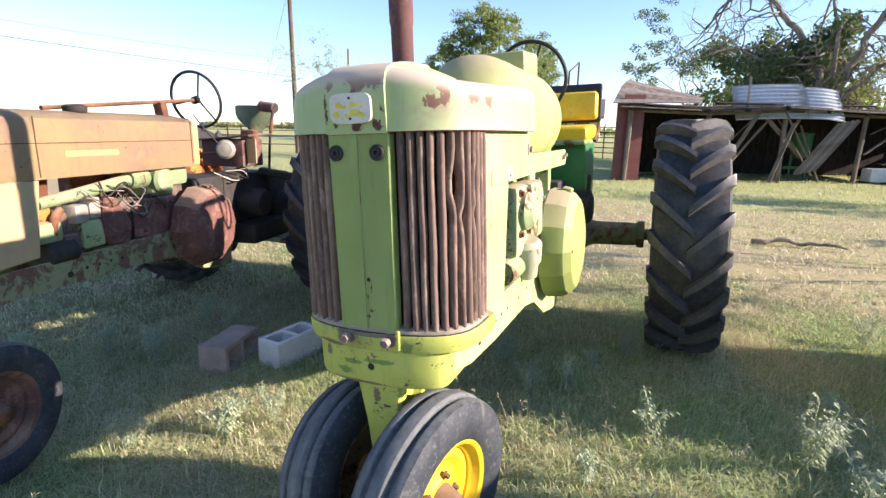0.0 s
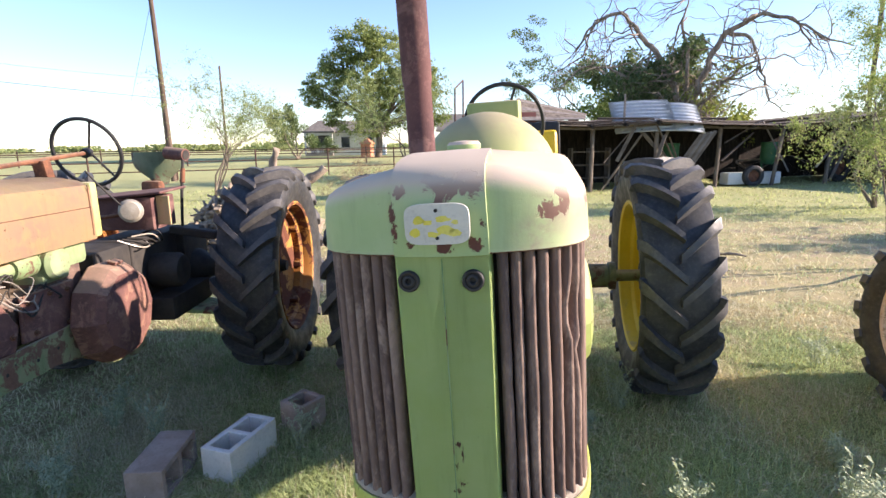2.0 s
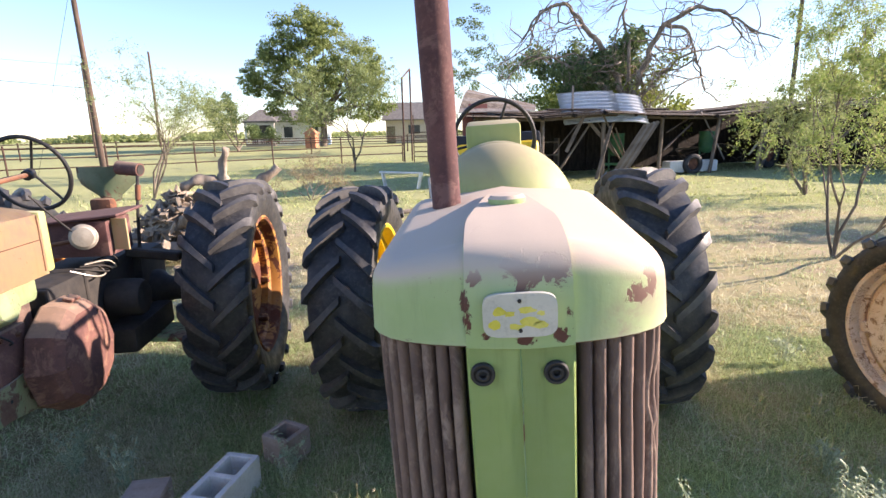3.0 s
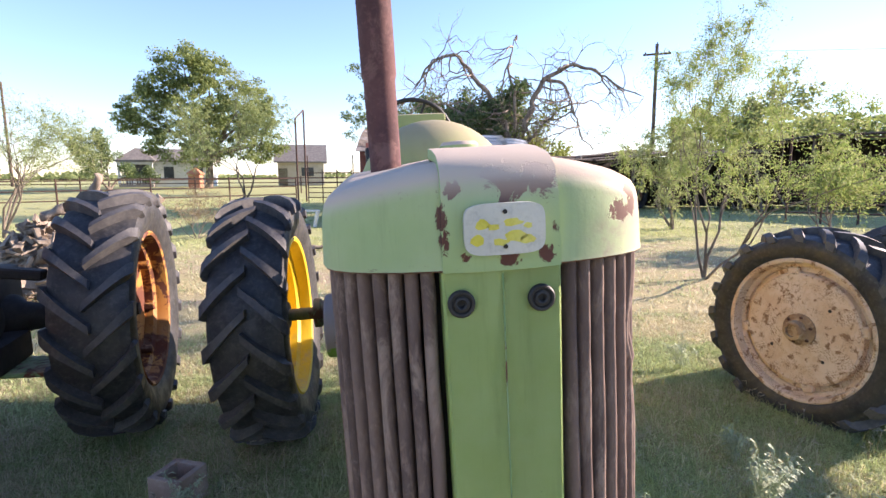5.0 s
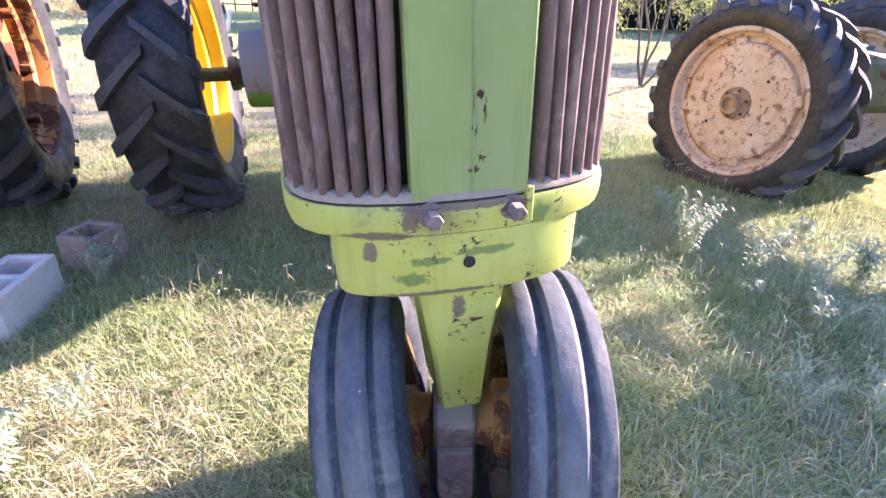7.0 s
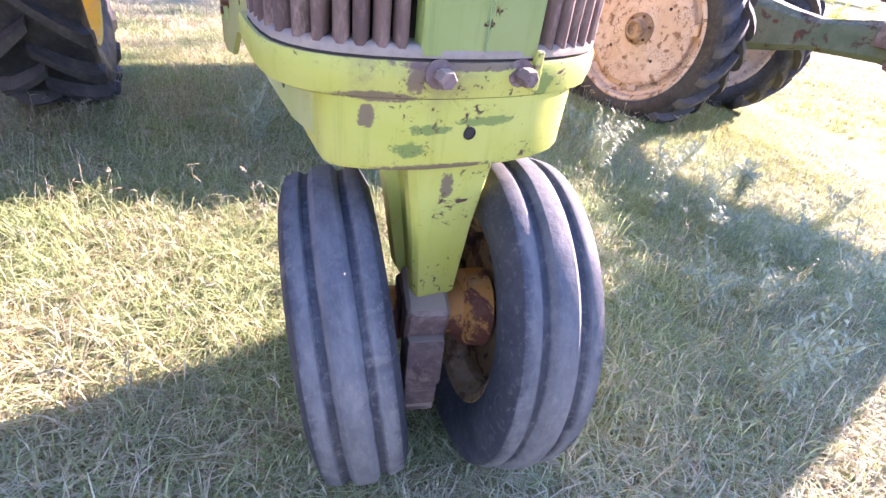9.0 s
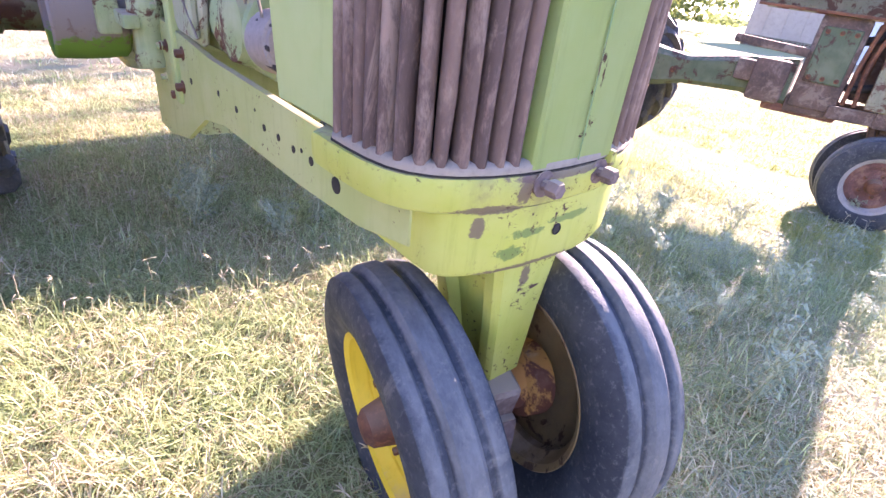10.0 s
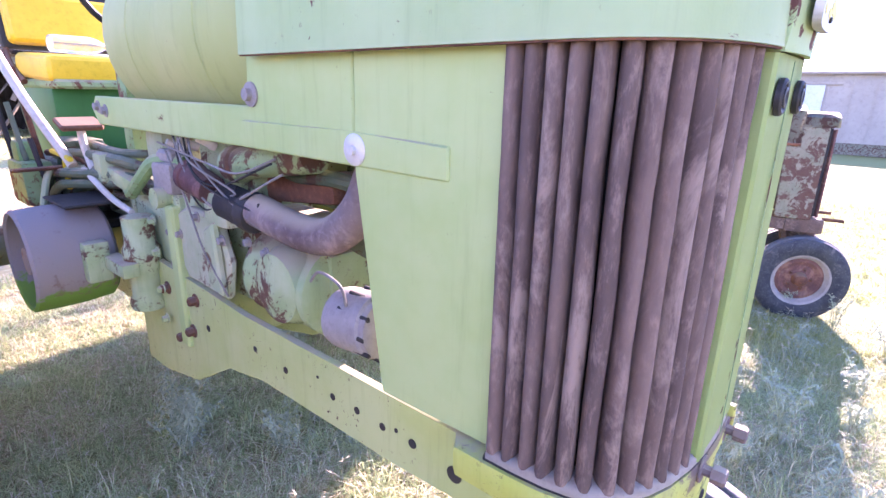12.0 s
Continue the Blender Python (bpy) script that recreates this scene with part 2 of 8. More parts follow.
def tyre_rubber(name, a=(0.020, 0.021, 0.024), b=(0.055, 0.052, 0.050), dusty=0.6):
    n = Nodes(name)
    c = n.mix(n.step(n.noise(5, 6, 0.7), 0.35, 0.7), a, b)
    c = n.mix(n.step(n.noise(38, 6, 0.75), 0.45, 0.75, 0.0, dusty), c, (0.13, 0.12, 0.108))
    nb = n.bump(n.noise(90, 5, 0.7), 0.25, 0.004)
    return n.done(c, n.step(n.noise(12, 4, 0.6), 0.3, 0.7, 0.42, 0.72), 0.0, nb, 0.5)


def ribbed_rubber(name, worn_r):
    """Black rubber, scuffed grey and dusty where the ribs meet the ground."""
    n = Nodes(name)
    sep = n.add("ShaderNodeSeparateXYZ")
    n.t.links.new(n.obj, sep.inputs[0])
    y, z = sep.outputs["Y"], sep.outputs["Z"]
    r = n.math("SQRT", n.math("ADD", n.math("MULTIPLY", y, y), n.math("MULTIPLY", z, z)))
    r = n.math("ADD", r, n.step(n.noise(24, 6, 0.7), 0.2, 0.8, -0.004, 0.004))
    side = n.mix(n.step(n.noise(7, 6, 0.7), 0.35, 0.7), (0.021, 0.027, 0.037), (0.046, 0.053, 0.062))
    top = n.mix(n.step(n.noise(11, 7, 0.7, n.stretch(2.5, 1, 1)), 0.3, 0.7), (0.076, 0.086, 0.092), (0.150, 0.156, 0.156))
    c = n.mix(n.step(r, worn_r - 0.006, worn_r + 0.002), side, top)
    c = n.mix(n.step(n.noise(60, 6, 0.75), 0.52, 0.70, 0.0, 0.45), c, (0.205, 0.20, 0.18))
    c = n.mix(n.step(n.noise(5, 8, 0.75, n.stretch(1, 1, 1), 0.6), 0.58, 0.66, 0.0, 0.3), c, (0.25, 0.235, 0.20))
    nb = n.bump(n.noise(90, 5, 0.7), 0.3, 0.004)
    nb = n.bump(n.noise(16, 6, 0.7), 0.25, 0.006, nb)
    return n.done(c, n.step(n.noise(12, 4, 0.6), 0.3, 0.7, 0.6, 0.85), 0.0, nb, 0.4)


M_GREEN = worn_paint("faded_green_paint", (0.33, 0.43, 0.15), (0.39, 0.475, 0.20), 0.12, 0.3, 0.45, RUST, 0.25, 1.0, 0.0, (), (), 0.25, 0.95, 90.0, 1.0)
M_PANEL = worn_paint("bright_faded_green_panel", (0.44, 0.57, 0.19), (0.49, 0.61, 0.25), 0.06, 0.3, 0.3, (0.16, 0.08, 0.05), 0.25, 1.0, 0.0, ((0.012, 0.022, 1.045, 0.016, 1.0), (0.018, 0.022, 1.02, 0.011, 4.0), (0.004, 0.022, 0.99, 0.012, 3.0), (0.016, 0.022, 0.955, 0.020, 1.5), (0.004, 0.024, 0.935, 0.022, 0.7)), (), 0.25, 0.95, 150.0, 0.35)
M_COVER = worn_paint("olive_green_cover", (0.235, 0.285, 0.08), (0.295, 0.325, 0.12), 0.12, 0.4, 0.8, RUST, 0.35)
M_OLDIRON = rusty("dark_weathered_engine", (0.14, 0.09, 0.07), (0.07, 0.05, 0.045), 0.4, (0.20, 0.15, 0.12))
M_COWL = worn_paint("faded_green_cowl_paint", (0.265, 0.375, 0.150), (0.325, 0.425, 0.195), 0.12, 0.6, 1.0, (0.15, 0.06, 0.045), 0.35, 1.0, 0.0,
                    ((0.0, 0.02, 1.595, 0.075), (0.06, 0.02, 1.60, 0.06), (-0.09, 0.02, 1.53, 0.022, 3.5), (-0.075, 0.02, 1.59, 0.03), (0.075, 0.01, 1.485, 0.03), (0.01, 0.01, 1.482, 0.03), (-0.06, 0.01, 1.485, 0.02), (0.085, 0.02, 1.53, 0.02, 2.0), (-0.20, 0.06, 1.475, 0.03), (0.24, 0.08, 1.56, 0.05), (0.295, 0.17, 1.565, 0.08), (0.295, 0.29, 1.575, 0.09), (0.21, 0.06, 1.545, 0.045)),
                    ((0.24, 0.09, 1.56, 0.11), (0.295, 0.24, 1.57, 0.14), (0.28, 0.14, 1.52, 0.07), (0.18, 0.05, 1.49, 0.06)), -0.05, 0.55, 26.0, 0.8, (0.24, 0.15, 0.13), 0.33, (0.52, 0.41, 0.325))
M_TANK = worn_paint("dusty_tank_paint", (0.31, 0.355, 0.12), (0.37, 0.395, 0.16), 0.05, 0.15, 0.8, RUST, 0.3, dust_col=(0.34, 0.28, 0.18))
GREASE, OLD_COAT = (0.13, 0.085, 0.075), (0.12, 0.20, 0.055)
M_CAST = worn_paint("greasy_green_casting", (0.39, 0.43, 0.07), (0.44, 0.475, 0.12), 0.24, 0.85, 0.5, (0.11, 0.065, 0.05), 0.4, 1.6, 2.0,
                    ((0.0, 0.03, 0.80, 0.05), (0.12, 0.03, 0.725, 0.05), (0.0, 0.08, 0.62, 0.09), (0.16, 0.04, 0.86, 0.04)), ((-0.06, 0.02, 0.87, 0.09), (-0.16, 0.03, 0.86, 0.06)), 0.25, 0.95, 42.0, 1.7, (0.22, 0.19, 0.09), 0.18,
                    stains=((-0.100, 0.858, 0.026, 0.048, GREASE), (-0.068, 0.862, 0.030, 0.026, GREASE), (-0.02, 0.877, 0.20, 0.014, GREASE), (-0.15, 0.829, 0.11, 0.014, GREASE), (-0.165, 0.797, 0.020, 0.036, GREASE), (-0.05, 0.711, 0.20, 0.015, GREASE),
                            (0.03, 0.789, 0.085, 0.014, OLD_COAT), (-0.07, 0.778, 0.060, 0.014, OLD_COAT), (0.12, 0.845, 0.030, 0.035, OLD_COAT), (-0.10, 0.745, 0.045, 0.022, OLD_COAT), (-0.01, 0.66, 0.022, 0.045, GREASE)))
M_RAIL = worn_paint("pale_green_rail_paint", (0.36, 0.42, 0.15), (0.42, 0.465, 0.21), 0.10, 0.7, 0.6, (0.14, 0.08, 0.06), 0.3, 1.3, 5.0)
M_LUG = tyre_rubber("dusty_tread_rubber", (0.030, 0.030, 0.034), (0.075, 0.072, 0.071), 0.6)
M_AXLE = worn_paint("grimy_olive_axle", (0.10, 0.115, 0.05), (0.17, 0.17, 0.09), 0.9, 0.8, 0.6, (0.12, 0.06, 0.035), 0.3, 1.5, 4.0)
M_CASE = worn_paint("mint_green_case_paint", (0.31, 0.39, 0.21), (0.41, 0.455, 0.29), 0.35, 0.9, 0.7, (0.17, 0.11, 0.08), 0.25, 1.4, 6.0)
M_ENGINE = worn_paint("dirty_engine_green", (0.25, 0.345, 0.15), (0.37, 0.425, 0.245), 0.75, 0.8, 0.7, (0.17, 0.09, 0.055), 0.3, 1.5)
M_OLDGREEN = worn_paint("old_dark_green", (0.14, 0.27, 0.10), (0.26, 0.36, 0.17), 0.8, 0.8, 0.5, RUST, 0.3, 1.2)
M_FADEDMINT = worn_paint("faded_mint_paint", (0.17, 0.24, 0.11), (0.25, 0.29, 0.17), 0.6, 0.9, 0.6, (0.16, 0.09, 0.06), 0.3, 1.6, 8.0)
M_LEFTRAIL = worn_paint("mottled_rail_paint", (0.17, 0.235, 0.11), (0.27, 0.27, 0.15), 1.0, 0.9, 0.6, (0.24, 0.145, 0.10), 0.3, 1.2, 7.0)
M_NEWGREEN = worn_paint("deep_green_paint", (0.012, 0.13, 0.025), (0.02, 0.17, 0.035), 0.02, 0.1, 0.25, RUST, 0.7)
M_ORANGE = worn_paint("sun_bleached_orange_hood", (0.47, 0.30, 0.175), (0.42, 0.335, 0.165), 0.12, 0.6, 0.5, (0.26, 0.11, 0.06), 0.3, 1.0, 0.0, (),
                      ((0.26, 0.05, 1.45, 0.35), (0.2, 1.3, 1.5, 0.3), (0.26, 0.95, 1.28, 0.28), (0.2, 0.6, 1.53, 0.25), (0.26, 0.1, 1.0, 0.2)), 0.25, 0.95, 17.0, 0.7, (0.38, 0.235, 0.18))
M_PINK = worn_paint("chalky_rust_primer", (0.60, 0.41, 0.27), (0.68, 0.53, 0.41), 0.72, 1.2, 0.3, (0.46, 0.27, 0.15), 0.2, 2.4)
M_RUSTHOOD = worn_paint("weathered_hood", (0.17, 0.18, 0.115), (0.24, 0.215, 0.15), 0.95, 0.9, 0.4, (0.15, 0.085, 0.06), 0.3, 2.0)
M_YELLOW = worn_paint("yellow_rim_paint", (0.62, 0.42, 0.012), (0.70, 0.50, 0.03), 0.08, 0.3, 0.3, RUST, 0.5)
M_ORIM = worn_paint("orange_rust_rim", (0.38, 0.16, 0.035), (0.44, 0.22, 0.05), 1.1, 0.8, 0.3, (0.16, 0.05, 0.025), 0.4)
M_HUBTAN = rusty("tan_rust", (0.36, 0.22, 0.12), (0.20, 0.11, 0.06), 0.3, (0.48, 0.33, 0.20))
M_INRIM = worn_paint("grimy_inner_rim", (0.25, 0.165, 0.07), (0.17, 0.115, 0.06), 0.8, 0.8, 0.5, (0.09, 0.05, 0.03), 0.3, 2.0)
M_GRILLE = rusty("rusted_grille", (0.20, 0.135, 0.108), (0.105, 0.070, 0.060), 0.5, (0.27, 0.195, 0.155), True)
M_STACK = rusty("rusted_stack", (0.120, 0.056, 0.052), (0.078, 0.038, 0.038), 0.1, (0.165, 0.09, 0.078))
M_PIPEWATER = rusty("dusty_brown_pipe", (0.20, 0.15, 0.14), (0.11, 0.075, 0.07), 0.9, (0.26, 0.20, 0.18))
M_GRIME = worn_paint("grimy_pipe_green", (0.065, 0.095, 0.05), (0.12, 0.14, 0.085), 0.7, 0.8, 0.35, (0.08, 0.055, 0.04), 0.3, 1.5)
M_WIRE = plain("dusty_wire", (0.16, 0.14, 0.12), (0.28, 0.25, 0.22), 0.8, 0.0, 20)
M_RUST = rusty("bare_rust", RUST, RUST_DARK, 0.3)
M_RUSTDOME = rusty("maroon_rust", (0.165, 0.078, 0.062), (0.10, 0.048, 0.044), 0.35, (0.24, 0.13, 0.09))
M_LIP = plain("dirty_pale_gasket", (0.50, 0.43, 0.345), (0.60, 0.53, 0.44), 0.85)
M_DARK = plain("dark_greasy_iron", (0.018, 0.017, 0.017), (0.045, 0.038, 0.032), 0.75)
M_BLACK = plain("black_plastic", (0.012, 0.012, 0.013), (0.03, 0.028, 0.027), 0.55)
M_STEEL = plain("dull_steel", (0.22, 0.20, 0.18), (0.33, 0.30, 0.27), 0.6, 0.5)
M_GREYIRON = plain("dusty_grey_iron", (0.23, 0.20, 0.18), (0.33, 0.29, 0.265), 0.8, 0.0)
M_BADGE = plain("brushed_badge_metal", (0.50, 0.50, 0.46), (0.60, 0.58, 0.53), 0.5, 0.3)
M_BADGE_Y = plain("worn_yellow_print", (0.62, 0.52, 0.05), (0.70, 0.62, 0.16), 0.6)
M_TYRE = tyre_rubber("tyre_rubber", (0.012, 0.013, 0.016), (0.036, 0.035, 0.035), 0.4)
M_TYRE_F = ribbed_rubber("front_tyre_rubber", 0.348)
M_SEAT = plain("yellow_vinyl", (0.70, 0.44, 0.01), (0.78, 0.52, 0.03), 0.45, 0.0, 5, 0.08)
M_PALECAST = worn_paint("pale_dusty_casting", (0.30, 0.36, 0.20), (0.42, 0.42, 0.30), 0.55, 0.6, 0.8, (0.24, 0.15, 0.10), 0.2, 1.8, 3.0)
M_FADEDYEL = plain("bleached_yellow", (0.54, 0.36, 0.14), (0.52, 0.30, 0.12), 0.8, 0.0, 30)
M_FADEDYEL2 = worn_paint("yellowed_green_sheet", (0.36, 0.38, 0.12), (0.44, 0.42, 0.18), 0.4, 0.6, 0.5)
M_LAMPSHELL = plain("dull_lamp_shell", (0.30, 0.26, 0.22), (0.42, 0.37, 0.31), 0.6, 0.2)
M_LENS = plain("clouded_glass", (0.36, 0.31, 0.25), (0.46, 0.41, 0.34), 0.25, 0.0, 20, 0.1)
M_STEELRIM = plain("bare_pale_rim", (0.25, 0.235, 0.22), (0.36, 0.33, 0.31), 0.6)


def pulley_paint():
    """Bare grey iron where belts ran, old green paint left on the lower part of the face."""
    n = Nodes("worn_pulley")
    s = n.add("ShaderNodeSeparateXYZ")
    n.t.links.new(n.obj, s.inputs[0])
    edge = n.math("ADD", s.outputs["Z"], n.step(n.noise(9, 6, 0.7), 0.2, 0.8, -0.05, 0.05))
    c = n.mix(n.step(edge, 0.775, 0.795), (0.13, 0.26, 0.035), (0.25, 0.21, 0.195))
    c = n.mix(n.step(n.noise(14, 7, 0.7), 0.55, 0.7), c, (0.17, 0.10, 0.08))
    return n.done(c, 0.75, 0.0, n.bump(n.noise(120, 4, 0.6), 0.2, 0.003), 0.4)


M_PULLEY = pulley_paint()
n = Nodes("clear_plastic")
n.bsdf.inputs["Transmission Weight"].default_value = 0.85
M_BOTTLE = n.done((0.85, 0.9, 0.95), n.step(n.noise(40, 3, 0.5), 0.3, 0.7, 0.05, 0.25), 0.0, n.bump(n.noise(25, 3, 0.5), 0.6, 0.01))

# ---------------------------------------------------------------- tractor parts
# A row-crop tractor in its own frame: nose at y = 0, rear axle at y = 2.65, x across, z up from the ground.
AXLE_Y, AXLE_Z = 2.65, 0.755


def rear_tyre(bm, rad=0.778, wide=0.40, rim=0.50):
    k, w = rad / 0.778, wide / 0.40
    bead = rim * 0.99 / k
    prof = [(bead, 0.150), (bead + 0.025, 0.166), (0.60, 0.192), (0.67, 0.196), (0.705, 0.182), (0.722, 0.13), (0.728, 0.05), (0.728, -0.05),
            (0.722, -0.13), (0.705, -0.182), (0.67, -0.196), (0.60, -0.192), (bead + 0.025, -0.166), (bead, -0.150), (bead + 0.035, -0.12), (bead + 0.035, 0.12)]
    lathe(bm, [(r * k, h * w) for r, h in prof], 64, XP, True)
    return bm


LUGS = 20


def lug_mesh(bm, side, rad, wide):
    """One slanting tread bar from the middle of the tread to the shoulder."""
    k, w = rad / 0.778, wide / 0.40
    loops = []
    for h, da, top, half in ((-0.014, -0.02, 0.776, 0.021), (0.05, 0.06, 0.784, 0.022), (0.12, 0.150, 0.782, 0.026), (0.178, 0.225, 0.768, 0.032), (0.208, 0.262, 0.735, 0.036), (0.212, 0.28, 0.685, 0.030)):
        loop = []
        for q, low in ((-half * 1.3, True), (-half, False), (half, False), (half * 1.3, True)):
            r, hh = (min(0.705, top - 0.002), h) if low else (top, h)
            if h > 0.2 and low:
                r, hh = r - 0.01, h - 0.03
            a = da + q / 0.75
            loop.append((hh * side * w, -r * k * math.cos(a), r * k * math.sin(a)))
        loops.append(loop)
    return rings(bm, loops)


def rim_mesh(bm, rad=0.50, wide=0.40):
    w = wide / 0.40
    out = [(1.03, 0.158), (1.0, 0.168), (0.965, 0.160), (0.945, 0.13), (0.935, 0.09), (0.885, 0.07), (0.875, 0.0), (0.885, -0.07), (0.935, -0.09),
           (0.945, -0.13), (0.965, -0.160), (1.0, -0.168), (1.03, -0.158), (1.0, -0.148), (0.965, -0.10), (0.91, -0.06), (0.90, 0.0), (0.91, 0.06), (0.965, 0.10), (1.0, 0.148)]
    return lathe(bm, [(r * rad, h * w) for r, h in out], 56, XP, True)


TYRE_BASE = {}


def rear_wheel(parent, x, disc_mat, rim_mat, tyre_mat, label, full_disc=False, turn=0.0, wide=0.42, rad=0.778, rim=0.50, dish=0.0, z=AXLE_Z, flip=False):
    """Wheel > tyre, rim, hub; its outside (local +x) faces away from the tractor."""
    s = 1 if x > 0 else -1
    k = k_rim = rim / 0.50
    bm = B()
    if full_disc:
        lathe(bm, [(0.462, 0.030), (0.458, 0.040), (0.408, 0.046), (0.400, 0.082), (0.385, 0.090), (0.34, 0.084), (0.22, 0.090), (0.0, 0.096), (0.0, 0.07), (0.34, 0.062), (0.39, 0.034), (0.45, 0.024)], 48, XP @ Matrix.Diagonal((k, k, 1, 1)))
    else:
        prof = [(0.455, 0.0), (0.452, 0.02), (0.40, 0.045), (0.33, 0.05), (0.27, 0.03), (0.18, 0.025), (0.12, 0.05), (0.0, 0.05), (0.0, 0.025), (0.12, 0.02), (0.27, 0.0), (0.33, 0.015), (0.40, 0.01), (0.44, -0.01)]
        lathe(bm, [(r * k, h + dish * min(1.0, (0.455 - r) / 0.15)) for r, h in prof], 48, XP)
    m = at(x, AXLE_Y, z) @ Matrix.Rotation(turn, 4, "X")
    if s < 0:
        m = m @ Matrix.Rotation(math.pi, 4, "Z") @ Matrix.Rotation(math.pi, 4, "X")
    wheel = part("rear_wheel", bm, disc_mat, parent, label, m)
    key = ("tyre", tyre_mat.name, wide, rad)
    if key in TYRE_BASE:
        share("tyre", TYRE_BASE[key], wheel, Matrix())
    else:
        TYRE_BASE[key] = part("tyre", rear_tyre(B(), rad, wide, rim), tyre_mat, wheel, "worn chevron-lugged rubber tyre", sharp=40)
    for side in (1, -1):
        for i in range(LUGS):
            lm = Matrix.Rotation(-(i + (0.5 if side > 0 else 0.0)) * math.tau / LUGS, 4, "X")
            key = ("lug", side, tyre_mat.name, wide, rad)
            if key in TYRE_BASE:
                share("tread_bar", TYRE_BASE[key], wheel, lm)
            else:
                TYRE_BASE[key] = part("tread_bar", lug_mesh(B(), side, rad, wide), M_LUG, wheel, "", lm)
    key = ("rim", rim_mat.name, wide, rim)
    if key in TYRE_BASE:
        share("rim", TYRE_BASE[key], wheel, Matrix())
    else:
        TYRE_BASE[key] = part("rim", rim_mesh(B(), rim, wide), rim_mat, wheel)
    bm = B()
    if full_disc:
        lathe(bm, [(0.105, 0.085), (0.105, 0.105), (0.085, 0.115), (0.065, 0.125), (0.060, 0.175), (0.048, 0.182), (0.040, 0.182), (0.040, 0.160), (0.0, 0.160), (0.0, 0.085)], 20, XP)
    else:
        lathe(bm, [(0.085, dish - 0.10), (0.10, dish - 0.02), (0.10, dish + 0.05), (0.075, dish + 0.08), (0.05, dish + 0.10), (0.045, dish + 0.13), (0.0, dish + 0.13)], 20, XP)
    hub = part("hub", bm, M_DARK if not full_disc else M_HUBTAN, wheel)
    if not full_disc:
        bolts(wheel, [Matrix.Translation((dish + 0.03, 0.145 * math.cos(a), 0.145 * math.sin(a))) @ XP for a in [i * math.tau / 6 for i in range(6)]], 0.016, 0.02, M_DARK)
    if full_disc:
        bolts(wheel, [Matrix.Translation((0.090, 0.085 * math.cos(a) * 1.0, 0.085 * math.sin(a))) @ XP for a in [(i + 0.5) * math.tau / 6 for i in range(6)]], 0.011, 0.028, M_RUST)
        bolts(wheel, [Matrix.Translation((0.0885, 0.235 * math.cos(a), 0.235 * math.sin(a))) @ XP for a in (0.9, 2.5, 4.1)], 0.011, 0.0015, M_DARK, "hole")
        for k in range(4):
            a = 0.4 + k * math.tau / 4
            part("rim_lug", box(B(), (0, 0, 0), (0.04, 0.05, 0.07), (0, 0, 0), 0.008), rim_mat, wheel, "", at(0.075, 0.415 * k_rim * math.cos(a), 0.415 * k_rim * math.sin(a)) @ Matrix.Rotation(a, 4, "X"))
    if not full_disc:
        for i in range(8):
            a = (i + 0.5) * math.tau / 8
            part("rim_clamp", box(B(), (0, 0, 0), (0.08, 0.06, 0.05), (0, 0, 0), 0.008), disc_mat, wheel, "", at(0.05, 0.43 * k * math.cos(a), 0.43 * k * math.sin(a)) @ Matrix.Rotation(a, 4, "X"))
    return wheel


